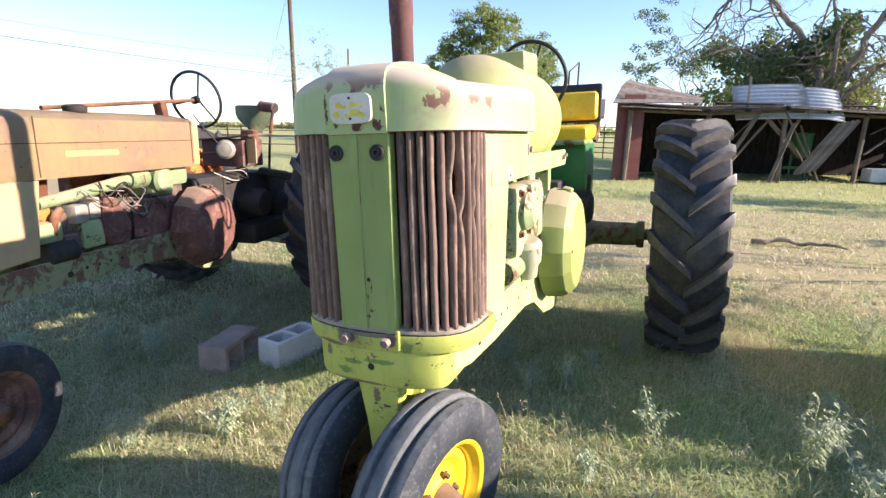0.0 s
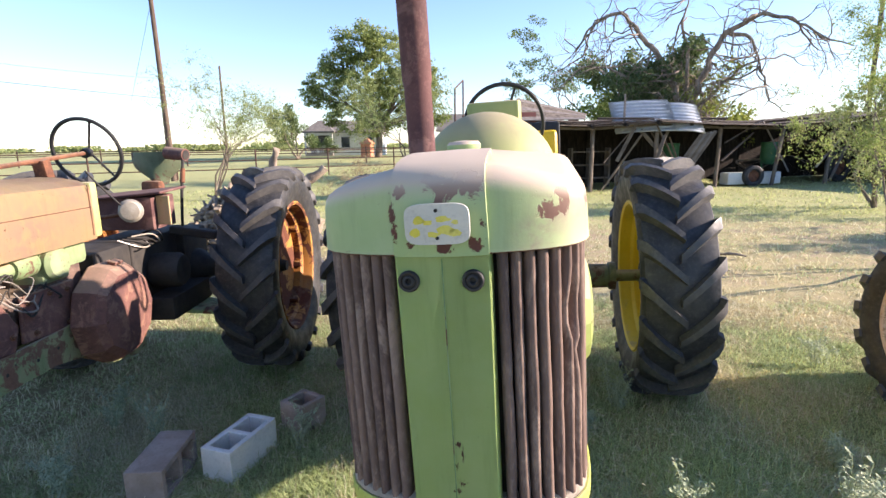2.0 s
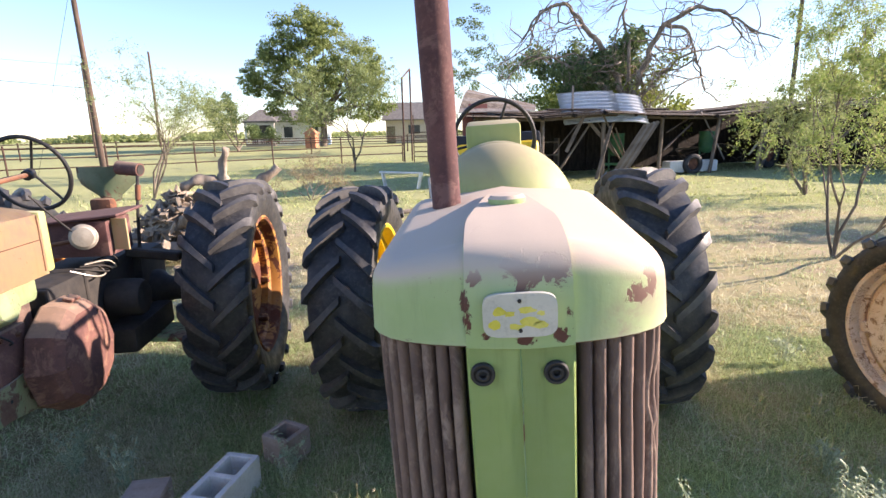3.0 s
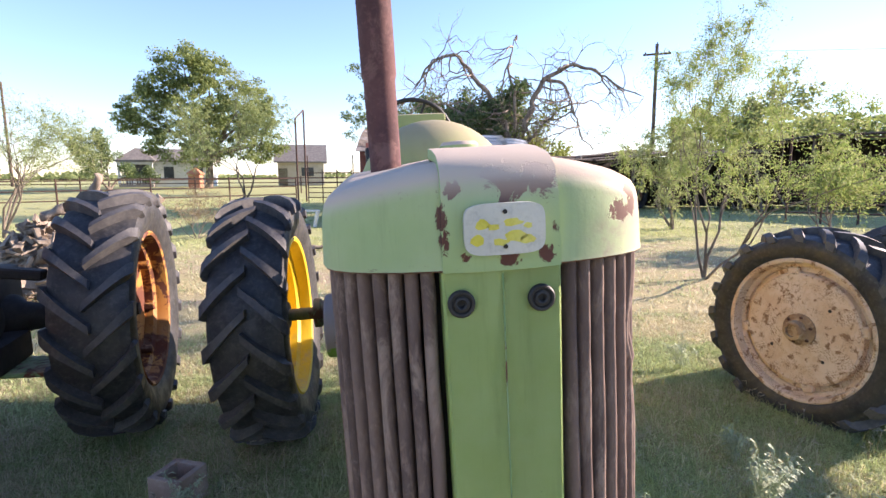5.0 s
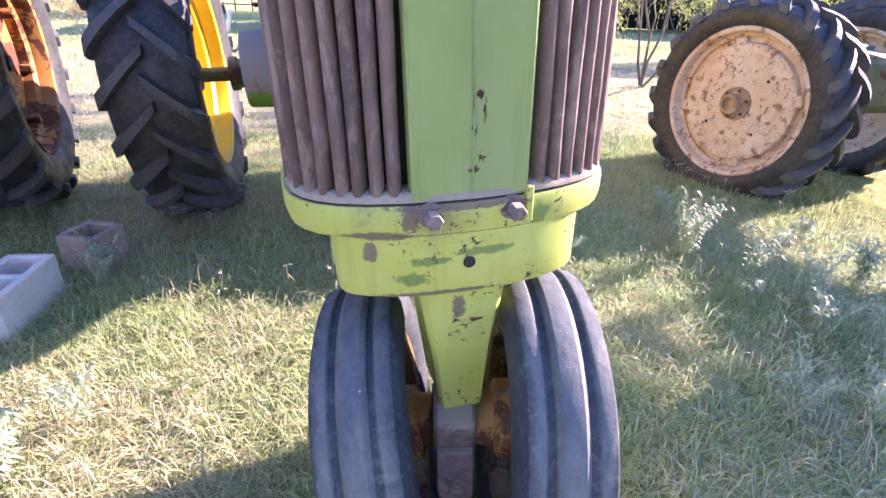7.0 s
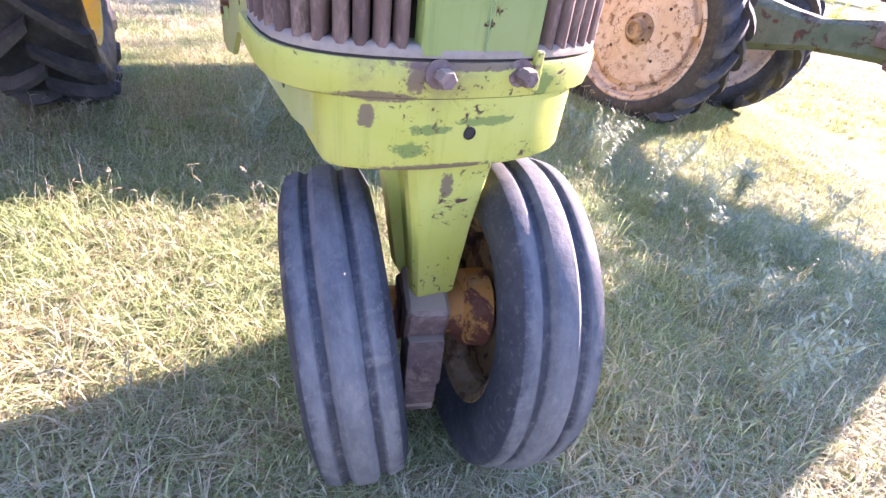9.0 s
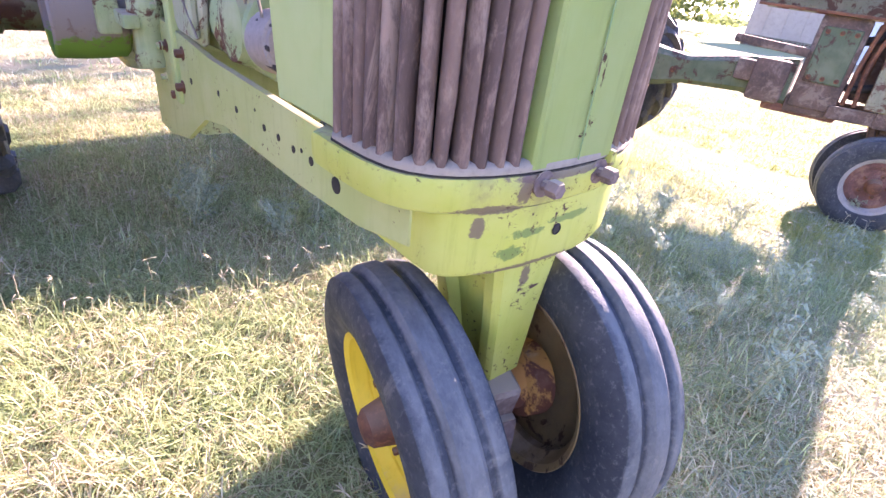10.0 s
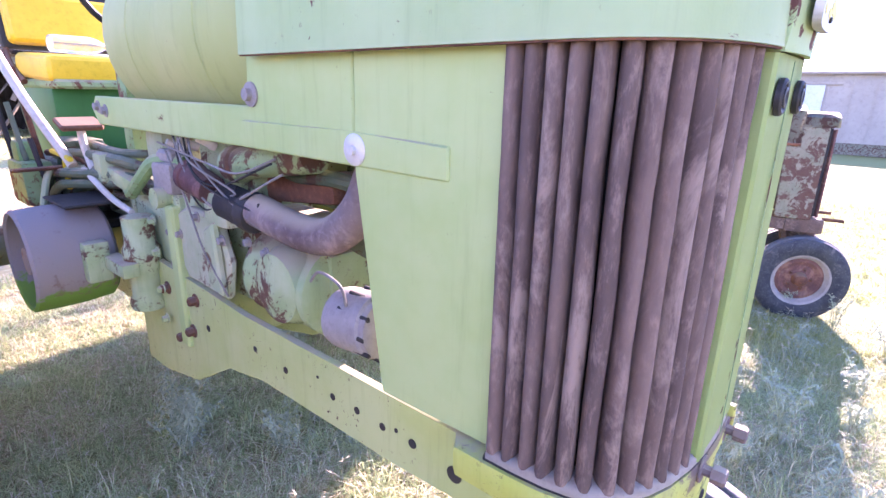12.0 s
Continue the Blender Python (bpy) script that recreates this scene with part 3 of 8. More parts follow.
def front_wheel(parent, m, rim_mat, disc_col=None, tyre_mat=None, inner_mat=None):
    """Wheel > tyre, rim, hub_cap; local +x is its outside."""
    tyre_mat = tyre_mat or M_TYRE_F
    disc = B()
    lathe(disc, [(0.185, 0.01), (0.18, 0.02), (0.15, 0.03), (0.12, 0.012), (0.09, 0.015), (0.07, 0.03), (0.0, 0.03), (0.0, 0.02), (0.07, 0.02), (0.12, 0.0), (0.15, 0.02), (0.18, 0.005)], 40, XP)
    wheel = part("front_wheel", disc, disc_col or rim_mat, parent, "", m)
    prof = [(0.205, -0.058), (0.225, -0.074), (0.27, -0.086), (0.312, -0.084), (0.334, -0.076), (0.345, -0.070), (0.351, -0.050), (0.350, -0.044), (0.344, -0.038), (0.343, -0.029),
            (0.353, -0.023), (0.358, -0.017), (0.359, -0.008), (0.359, 0.008), (0.358, 0.017), (0.353, 0.023), (0.343, 0.029), (0.344, 0.038), (0.350, 0.044), (0.351, 0.050), (0.345, 0.070), (0.334, 0.076),
            (0.312, 0.084), (0.27, 0.086), (0.225, 0.074), (0.205, 0.058), (0.215, 0.03), (0.215, -0.03)]
    part("tyre", lathe(B(), prof, 72, XP, True), tyre_mat, wheel, sharp=28)
    half = [(0.175, 0.0), (0.178, 0.03), (0.19, 0.04), (0.20, 0.06), (0.215, 0.068), (0.222, 0.064), (0.212, 0.06), (0.205, 0.045), (0.185, 0.0)]
    part("rim", lathe(B(), half, 48, XP, True), rim_mat, wheel)
    part("inner_rim", lathe(B(), [(r, -h - 0.001) for r, h in half], 48, XP, True), inner_mat or rim_mat, wheel, "rusted inner half of the rim" if inner_mat else "")
    hub = B()
    lathe(hub, [(0.06, -0.10), (0.07, 0.0), (0.055, 0.045), (0.045, 0.085), (0.03, 0.097), (0.0, 0.10)], 20, XP)
    part("backing_plate", lathe(B(), [(0.186, -0.012), (0.16, -0.006), (0.10, -0.010), (0.05, -0.012), (0.05, -0.018), (0.17, -0.018)], 36, XP), M_INRIM, wheel, "rusty inner plate")
    part("hub_cap", hub, M_RUST, wheel)
    part("hub_drum", lathe(B(), [(0.05, -0.125), (0.062, -0.12), (0.066, -0.085), (0.088, -0.075), (0.092, -0.03), (0.075, -0.02), (0.0, -0.02)], 22, XP), M_ORIM, wheel, "greasy yellow and rust inner hub")
    bolts(wheel, [Matrix.Translation((0.026, 0.085 * math.cos(a), 0.085 * math.sin(a))) @ XP for a in [i * math.tau / 5 for i in range(5)]], 0.010, 0.014, M_RUST)
    return wheel


# Half of the nose's outline seen from above, from the middle of the front round to the side.
NOSE = [(0.0, 0.020), (0.06, 0.022), (0.115, 0.029), (0.165, 0.040), (0.21, 0.057), (0.242, 0.077), (0.266, 0.102), (0.283, 0.134), (0.292, 0.176), (0.296, 0.225), (0.297, 0.272), (0.297, 0.30), (0.297, 0.32), (0.298, 0.46), (0.298, 0.60), (0.298, 0.74), (0.298, 0.86)]


def outline(inset=0.0, last=None):
    """The whole outline, from one side round the front to the other, moved inward by inset."""
    h = NOSE if last is None else [p for p in NOSE if p[1] <= last + 1e-6]
    pts = [Vector((-x, y)) for x, y in h[:0:-1]] + [Vector((x, y)) for x, y in h]
    out = []
    for i, p in enumerate(pts):
        d = pts[min(i + 1, len(pts) - 1)] - pts[max(i - 1, 0)]
        nrm = Vector((-d.y, d.x)).normalized()
        out.append(p + nrm * inset)
    return out


def nose_cap(parent, mat, z0=1.466, back=0.86):
    """The pressed sheet over the radiator, closing down to the hood."""
    bm = B()
    curve = ((0.0, None), (0.001, 0.04), (0.003, 0.45), (0.005, -0.048), (0.006, -0.040), (0.009, -0.028), (0.016, -0.016), (0.026, -0.009), (0.038, -0.003), (0.052, 0.0))
    o = [outline(d - 0.003, back) for d, _ in curve]
    loops = []
    for i, p in enumerate(o[0]):
        side = abs(p.x)
        zt = 1.634 - 0.036 * max(0.0, min(1.0, (side - 0.10) / 0.19)) ** 1.2 + 0.035 * max(0.0, min(1.0, (p.y - 0.2) / 0.7))
        row = []
        for ring, (_, h) in zip(o, curve):
            z = z0 if h is None else (z0 + h * (zt - z0) if h > 0 else zt + h)
            row.append((ring[i].x, ring[i].y, z))
        sy = max(p.y, 0.10)
        for f in (0.5, 1.0):
            q = o[-1][i]
            row.append((q.x * (1 - f), q.y + (sy + 0.03 - q.y) * f, zt + (1.652 + 0.02 * max(0, p.y - 0.2) - zt) * f))
        loops.append(row)
    rings(bm, loops, False)
    bmesh.ops.remove_doubles(bm, verts=bm.verts, dist=0.0008)
    bmesh.ops.solidify(bm, geom=bm.faces[:], thickness=0.004)
    cap = part("nose_cap", bm, mat, parent, "", sharp=50)
    o1, o2 = outline(-0.0045, back), outline(0.002, back)
    bm = B()
    rings(bm, [[(p.x, p.y, z0 - 0.002), (p.x, p.y, z0 + 0.0015), (q.x, q.y, z0 + 0.0015), (q.x, q.y, z0 - 0.002)] for p, q in zip(o1, o2)])
    part("cap_edge", bm, M_RUST, cap, "rusted lower edge of the cap")
    return cap


def nose_crown(parent, mat):
    """The raised middle of the cap, over the badge: a sheet with turned-down edges, dented on top."""
    bm = B()
    path = [(0.010, 1.462), (0.007, 1.50), (0.006, 1.54), (0.007, 1.572), (0.011, 1.600), (0.022, 1.624), (0.040, 1.638), (0.065, 1.648), (0.12, 1.659), (0.17, 1.664), (0.22, 1.667), (0.36, 1.668), (0.5, 1.667), (0.66, 1.664)]
    loops = []
    for i, (y, z) in enumerate(path):
        w = 0.098 - 0.004 * min(1.0, max(0.0, (z - 1.5) / 0.14))
        if y > 0.2:
            w -= 0.10 * (y - 0.2)
        front = z < 1.64
        top, under = [], []
        for f in (-1.0, -0.985, -0.8, -0.6, -0.3, 0.0, 0.3, 0.6, 0.8, 0.985, 1.0):
            x = f * w
            bow = 0.95 * x * x
            drop = 0.014 if abs(f) == 1.0 else 0.0
            dent = 0.0025 * noise.noise((x * 18, y * 18, z * 18))
            if front:
                top.append((x, y + bow + drop + dent, z))
                under.append((x * 0.97, y + bow + drop + 0.006, z))
            else:
                zz = z - drop - 0.10 * x * x + dent
                yy = y + bow * max(0.0, 1 - y / 0.2)
                top.append((x, yy, zz))
                under.append((x * 0.97, yy, zz - 0.006))
        loops.append(top + under[::-1])
    rings(bm, loops)
    return part("nose_crown", bm, mat, parent, "", sharp=40)


def badge(parent):
    bm = B()
    pts = []
    for k in range(40):
        a = k * math.tau / 40
        c, s = math.cos(a), math.sin(a)
        pts.append((0.064 * math.copysign(abs(c) ** 0.42, c), 0.040 * math.copysign(abs(s) ** 0.42, s)))
    m = at(0, 0.003, 1.530) @ Matrix.Rotation(radians(2), 4, "X") @ YM
    plate(bm, pts, 0.0, 0.010, m)
    rim = part("badge", bm, M_BADGE, parent, "oval-cornered aluminium badge with worn yellow print")
    bm = B()
    # the worn print, as plain blotches
    for cx, cy, sx, sy in ((-0.036, 0.008, 0.012, 0.009), (-0.044, -0.016, 0.010, 0.010), (-0.018, 0.004, 0.010, 0.006), (0.012, 0.010, 0.016, 0.006), (-0.008, -0.020, 0.014, 0.006), (0.016, -0.012, 0.018, 0.010), (0.034, -0.018, 0.014, 0.008), (0.036, 0.004, 0.007, 0.005)):
        rnd = random.Random(int(abs(cx) * 9000 + abs(cy) * 700))
        blob = [(cx + sx * (0.7 + 0.5 * rnd.random()) * math.cos(k * math.tau / 11), cy + sy * (0.7 + 0.5 * rnd.random()) * math.sin(k * math.tau / 11)) for k in range(11)]
        plate(bm, blob, 0.0100, 0.0106, m)
    part("badge_print", bm, M_BADGE_Y, rim)
    bolts(rim, [m @ at(0, z, 0.010) for z in (0.027, -0.027)], 0.0035, 0.003, M_DARK, "rivet")
    return rim


def grille(parent, bar_mat, dark, kinked=True):
    """Upright half-round bars wrapped round the corner, in front of a dark core."""
    bm = B()
    o = outline(0.050, 0.272)
    rings(bm, [[(p.x, p.y, z) for p in o] for z in (0.895, 1.470)], False)
    bmesh.ops.solidify(bm, geom=bm.faces[:], thickness=0.006)
    core = part("grille", bm, dark, parent, "rusted upright grille bars")

    def bar(kink, seed):
        """A rounded fold of sheet, deeper than wide, a little wavy with age."""
        b = B()
        rows = []
        for z in [0.0, 0.03, 0.09, 0.15, 0.22, 0.28, 0.33, 0.36, 0.40, 0.44, 0.48, 0.52, 0.572]:
            off = kink * (math.exp(-((z - 0.42) / 0.05) ** 2) * 0.013 - 0.6 * math.exp(-((z - 0.33) / 0.04) ** 2) * 0.013)
            wob = 0.0016 * noise.noise((z * 6.0, seed * 3.1, 0.0)) + 0.0010 * noise.noise((z * 22.0, seed * 5.7, 2.0))
            w = 0.0118 + 0.8 * wob - abs(off) * 0.25
            dent = 0.9 * abs(off) + 0.003 * max(0.0, noise.noise((z * 14.0, seed * 9.3, 5.0)))
            rows.append([(w * math.cos(a) + off + wob, -0.024 * math.sin(a) ** 0.8 + dent, z) for a in [math.pi * k / 8 for k in range(9)]] + [(-w * 0.8 + off, 0.016, z), (w * 0.8 + off, 0.016, z)])
        return rings(b, rows)

    total = 12
    made = {}
    for side in (-1, 1):
        pts = [Vector((side * p.x, p.y)) for p in outline(0.027, 0.272)[len(outline(0.027, 0.272)) // 2:]]
        pts = [Vector((p.x, p.y)) for p in pts]
        cum = [0.0]
        for a, b in zip(pts, pts[1:]):
            cum.append(cum[-1] + (b - a).length)
        s0, s1 = 0.119, cum[-1] - 0.006
        for i in range(total):
            s = s0 + (s1 - s0) * i / (total - 1)
            j = max(k for k in range(len(cum) - 1) if cum[k] <= s)
            f = (s - cum[j]) / (cum[j + 1] - cum[j])
            p = pts[j].lerp(pts[j + 1], f)
            d = (pts[min(j + 1, len(pts) - 1)] - pts[j]).normalized()
            ang = math.atan2(d.y, d.x)
            if side < 0:
                ang += math.pi
            m = at(p.x, p.y, 0.897) @ Matrix.Rotation(ang, 4, "Z")
            bent = kinked and side > 0 and i in (5, 6, 8)
            kind = ("bent", i) if bent else ("plain", (i * 5 + side) % 6)
            if kind in made:
                share("grille_bar", made[kind], core, m)
            else:
                made[kind] = part("grille_bar", bar({5: -0.6, 6: 1.0, 8: 0.8}[i] if bent else 0.0, kind[1] + 0.5), bar_mat, core, "kinked grille bar" if bent else "", m, sharp=50)
    # lip along the foot of the bars
    bm = B()
    o1, o0, o2 = outline(0.004, 0.272), outline(0.010, 0.272), outline(0.05, 0.272)
    rings(bm, [[(p.x, p.y, 0.886) for p in o1], [(p.x, p.y, 0.896 + 0.0025 * noise.noise((p.x * 30, p.y * 30, 1.0))) for p in o1], [(p.x, p.y, 0.902) for p in o0], [(p.x, p.y, 0.902) for p in o2]], False)
    bmesh.ops.solidify(bm, geom=bm.faces[:], thickness=0.004)
    part("grille_lip", bm, M_LIP, core, "grimy pale lip", sharp=50)
    return core


def centre_panel(parent, mat):
    """Two flats meeting in a shallow fold, with turned-back edges."""
    bm = B()
    xs = (-0.100, -0.0985, -0.094, 0.0, 0.094, 0.0985, 0.100)
    ys = (0.052, 0.028, 0.0235, 0.0215, 0.0235, 0.028, 0.052)
    loops = []
    for z, dy in ((0.886, 0.010), (0.890, 0.004), (1.461, 0.0)):
        w = 1.0 - 0.03 * (1.461 - z) / 0.57
        loops.append([(x * w, y + dy, z) for x, y in zip(xs, ys)])
    rings(bm, loops, False)
    bmesh.ops.solidify(bm, geom=bm.faces[:], thickness=0.005)
    panel = part("centre_panel", bm, mat, parent, "faded green upright panel with two bolt holes", sharp=3)
    for x in (-0.066, 0.066):
        bm = B()
        m = at(x - 0.004, 0.0195, 1.411) @ YM
        lathe(bm, [(0.0225, -0.002), (0.0225, 0.004), (0.020, 0.0065), (0.0165, 0.006), (0.0145, 0.003), (0.0125, 0.003), (0.0120, 0.007), (0.0085, 0.008), (0.0060, 0.006), (0.0055, -0.004), (0.0, -0.004), (0.0, -0.006), (0.0225, -0.006)], 24, m)
        part("grommet", bm, M_BLACK, panel, "black rubber grommet")
    bm = B()
    plate(bm, [(-0.0012, 0), (0.0012, 0), (0.0012, 0.56), (-0.0012, 0.56)], 0.0, 0.0012, at(0, 0.0220, 0.896) @ YM)
    part("seam", bm, M_OLDGREEN, panel)
    return panel


def front_base(parent, mat):
    """The casting under the grille: a flange, a narrower square-cornered block, the hole and two bolts."""
    bm = B()
    loops = []
    for z, d in ((0.822, 0.012), (0.828, 0.001), (0.846, -0.004), (0.874, -0.005), (0.881, -0.002)):
        o = outline(d, 0.32)
        loops.append([(p.x, p.y + 0.006, z) for p in o] + [(0.25, 0.36, z), (-0.25, 0.36, z)])
    rings(bm, loops)
    base = part("front_base", bm, mat, parent, "chipped yellow-green front casting", sharp=32)
    o = outline(0.004, 0.272)
    bm = rings(B(), [[(p.x, p.y + 0.004, z) for p in o] + [(0.22, 0.30, z), (-0.22, 0.30, z)] for z in (0.8805, 0.8870)])
    part("gasket", bm, M_DARK, base, "greasy black gasket line")
    bm = B()
    half = [(0.0, 0.031), (0.07, 0.033), (0.13, 0.043), (0.175, 0.058), (0.200, 0.070), (0.214, 0.082), (0.221, 0.098), (0.223, 0.124)]
    loops = []
    for z, s, y0 in ((0.706, 0.955, 0.012), (0.710, 0.982, 0.005), (0.720, 0.995, 0.001), (0.77, 1.0, 0.0), (0.826, 1.0, -0.002)):
        loops.append([(-x * s, y + y0, z) for x, y in half[:0:-1]] + [(x * s, y + y0, z) for x, y in half] + [(0.223 * s, 0.42, z), (-0.223 * s, 0.42, z)])
    rings(bm, loops)
    part("base_block", bm, mat, base, "chipped yellow-green block with one hole", sharp=32)
    for x in (-0.068, 0.068):
        bm = B()
        bolt(bm, at(x, 0.026, 0.865) @ YM, 0.0145, 0.020, 0.012)
        part("bolt", bm, M_PIPEWATER, base)
    bm = B()
    lathe(bm, [(0.011, 0.0), (0.009, 0.002), (0.0075, -0.002), (0.0, -0.002), (0.0, -0.01), (0.011, -0.01)], 18, at(-0.002, 0.0300, 0.770) @ YM)
    part("hole", bm, M_DARK, base)
    bm = B()
    box(bm, (0.097, 0.027, 0.868), (0.012, 0.016, 0.060), (0, 0, 0), 0.002)
    part("tab", bm, mat, base)
    return base


def front_axle(parent, mat, knuckle_mat, rim_mat, disc_col=None, spread=0.165, steer=0.0, shift=0.0, tyre_mat=None, inner_mat=None, lag=0.0, size=1.0, sunk=(0.0, 0.0), lean=(5.0, 5.0), girth=1.0, slew=0.0):
    """Pedestal, knuckle and the two close-set front wheels, leaning in at the ground and turned by steer."""
    bm = B()
    loops = []
    for z, w, y0, y1 in ((0.398, 0.040, 0.085, 0.21), (0.410, 0.045, 0.078, 0.22), (0.56, 0.061, 0.074, 0.25), (0.68, 0.080, 0.068, 0.28), (0.73, 0.088, 0.066, 0.30)):
        q = w * 0.62
        loops.append([(-w, y0 + 0.012, z), (-w * 0.85, y0, z), (w * 0.85, y0, z), (w, y0 + 0.012, z), (w, y0 + 0.034, z), (q, y0 + 0.046, z), (q, y1 - 0.046, z), (w, y1 - 0.034, z), (w, y1, z),
                      (-w, y1, z), (-w, y1 - 0.034, z), (-q, y1 - 0.046, z), (-q, y0 + 0.046, z), (-w, y0 + 0.034, z)])
    rings(bm, loops)
    ped = part("pedestal", bm, mat, parent, "chipped green tapered pedestal", sharp=30)
    turn = at(0, 0.13 + shift, 0) @ Matrix.Rotation(radians(-steer), 4, "Z")
    bm = B()
    box(bm, (0, -0.030, 0.345), (0.092, 0.14, 0.13), (12, 0, 0), 0.022, 3)
    box(bm, (0, -0.075, 0.255), (0.082, 0.09, 0.13), (-3, 0, 0), 0.016, 2)
    box(bm, (0, -0.070, 0.165), (0.072, 0.085, 0.085), (0, 0, 0), 0.010, 2)
    box(bm, (0, -0.078, 0.118), (0.066, 0.075, 0.020), (0, 0, 0), 0.005)
    knuckle = part("knuckle", bm, knuckle_mat, parent, "rusty cast steering knuckle", turn)
    bm = B()
    tube(bm, [(-spread + 0.02, lag * 0.7, 0.335 - sunk[0]), (spread - 0.02, 0.0, 0.335 - sunk[1])], 0.035, 14)
    box(bm, (0, 0.0, 0.335), (0.10, 0.12, 0.10), (0, 0, 0), 0.015)
    part("axle", bm, M_DARK, knuckle)
    wheels = at(0, 0.13 + shift - slew * 0.007, 0) @ Matrix.Rotation(radians(slew - steer), 4, "Z")
    for k, s in enumerate((-1, 1)):
        m = wheels @ at(s * spread, lag if s < 0 else 0.0, 0.342 * size - sunk[k])
        m = m @ Matrix.Rotation(0 if s > 0 else math.pi, 4, "Z") @ Matrix.Rotation(radians(lean[k]), 4, "Y") @ Matrix.Diagonal((size * girth, size, size, 1.0))
        front_wheel(parent, m, rim_mat, disc_col, tyre_mat, inner_mat)
    return ped


def rail(parent, s, mat, nose=0.14):
    """A frame rail with a row of holes, bending down under the flywheel."""
    x = s * 0.226
    top = [(nose, 0.842), (0.55, 0.842), (1.10, 0.845), (1.30, 0.86), (1.62, 0.88)]
    low = [(1.80, 0.47), (1.66, 0.47), (1.42, 0.52), (1.20, 0.655), (1.02, 0.688), (0.55, 0.690), (0.30, 0.700), (nose, 0.735 if nose > 0 else 0.70)]
    bm = B()
    m = at(x, 0, 0) @ Matrix(((0, 0, s, 0), (1, 0, 0, 0), (0, 1, 0, 0), (0, 0, 0, 1)))
    plate(bm, top + [(1.80, 0.88)] + low, -0.018, 0.0, m, 0.0)
    bmesh.ops.bevel(bm, geom=[e for e in bm.edges], offset=0.005, segments=1, affect="EDGES")
    r = part("frame_rail", bm, mat, parent)
    for y, z, q in ((0.382, 0.752, 0.017), (0.486, 0.764, 0.010), (0.53, 0.772, 0.005), (0.569, 0.762, 0.0085), (0.647, 0.764, 0.0085), (0.728, 0.762, 0.0085), (0.78, 0.79, 0.004), (0.909, 0.757, 0.009), (1.045, 0.765, 0.008), (1.30, 0.74, 0.010)):
        bolts(r, [m @ at(y, z, 0.0)], q, 0.0012, M_DARK, "hole")
    bolts(r, [m @ at(y, z, 0) for y, z in ((1.40, 0.70), (1.47, 0.66), (1.36, 0.81), (1.55, 0.80))], 0.014, 0.02, M_RUST)
    return r


def lathe_tank(bm, y0, y1, r, z, dome):
    prof = [(0.0, y0)]
    for k in range(1, 9):
        a = k * math.pi / 16
        prof.append((r * math.sin(a), y0 + dome * (1 - math.cos(a))))
    for k in range(0, 8):
        a = math.pi / 2 - k * math.pi / 16
        prof.append((r * math.sin(a), y1 - dome * (1 - math.cos(a))))
    prof.append((0.0, y1))
    return lathe(bm, prof, 48, at(0, 0, z) @ Matrix(((1, 0, 0, 0), (0, 0, 1, 0), (0, 1, 0, 0), (0, 0, 0, 1))))


def steering_wheel(parent, hub, r=0.205, tilt=20, mat=None):
    mat = mat or M_BLACK
    bm = B()
    m = at(*hub) @ Matrix.Rotation(radians(tilt), 4, "X")
    tube(bm, [m @ Vector((r * math.cos(a), 0, r * math.sin(a))) for a in [k * math.tau / 40 for k in range(41)]], 0.0115, 10)
    wheel = part("steering_wheel", bm, mat, parent, "thin-rimmed black three-spoke steering wheel")
    bm = B()
    for k in range(3):
        a = radians(70 + 120 * k)
        tube(bm, [m @ Vector((0.02 * math.cos(a), 0.02, 0.02 * math.sin(a))), m @ Vector((r * math.cos(a), 0, r * math.sin(a)))], 0.007, 8)
    lathe(bm, [(0.028, -0.03), (0.03, 0.01), (0.02, 0.03), (0.0, 0.032)], 16, m @ YP)
    part("spoke", bm, mat, wheel)
    return wheel


def flywheel_cover(parent, mat, s=1, y=1.47, z=0.90, r=0.285, sides=14):
    """A pressed cover in flat facets round a broad, nearly flat face."""
    bm = B()
    turn = Matrix.Rotation(radians(180 / sides), 4, "Z")
    lathe(bm, [(r, 0.0), (r + 0.004, 0.01), (r, 0.03), (r * 0.985, 0.075), (r * 0.93, 0.115), (r * 0.80, 0.148), (r * 0.55, 0.163), (r * 0.25, 0.168), (0.0, 0.170), (0.0, 0.0)], sides, at(s * 0.245, y, z) @ (XP if s > 0 else XM) @ turn)
    cover = part("flywheel_cover", bm, mat, parent, sharp=17)
    bolts(cover, [at(s * 0.385, y + 0.21 * math.cos(a), z + 0.21 * math.sin(a)) @ (XP if s > 0 else XM) for a in [radians(60 + 120 * k) for k in range(3)]], 0.010, 0.010, M_RUST)
    part("latch", box(B(), (s * 0.33, y + 0.02, z + r * 0.97), (0.05, 0.07, 0.02), (0, s * 14, 0), 0.005), mat, cover)
    return cover


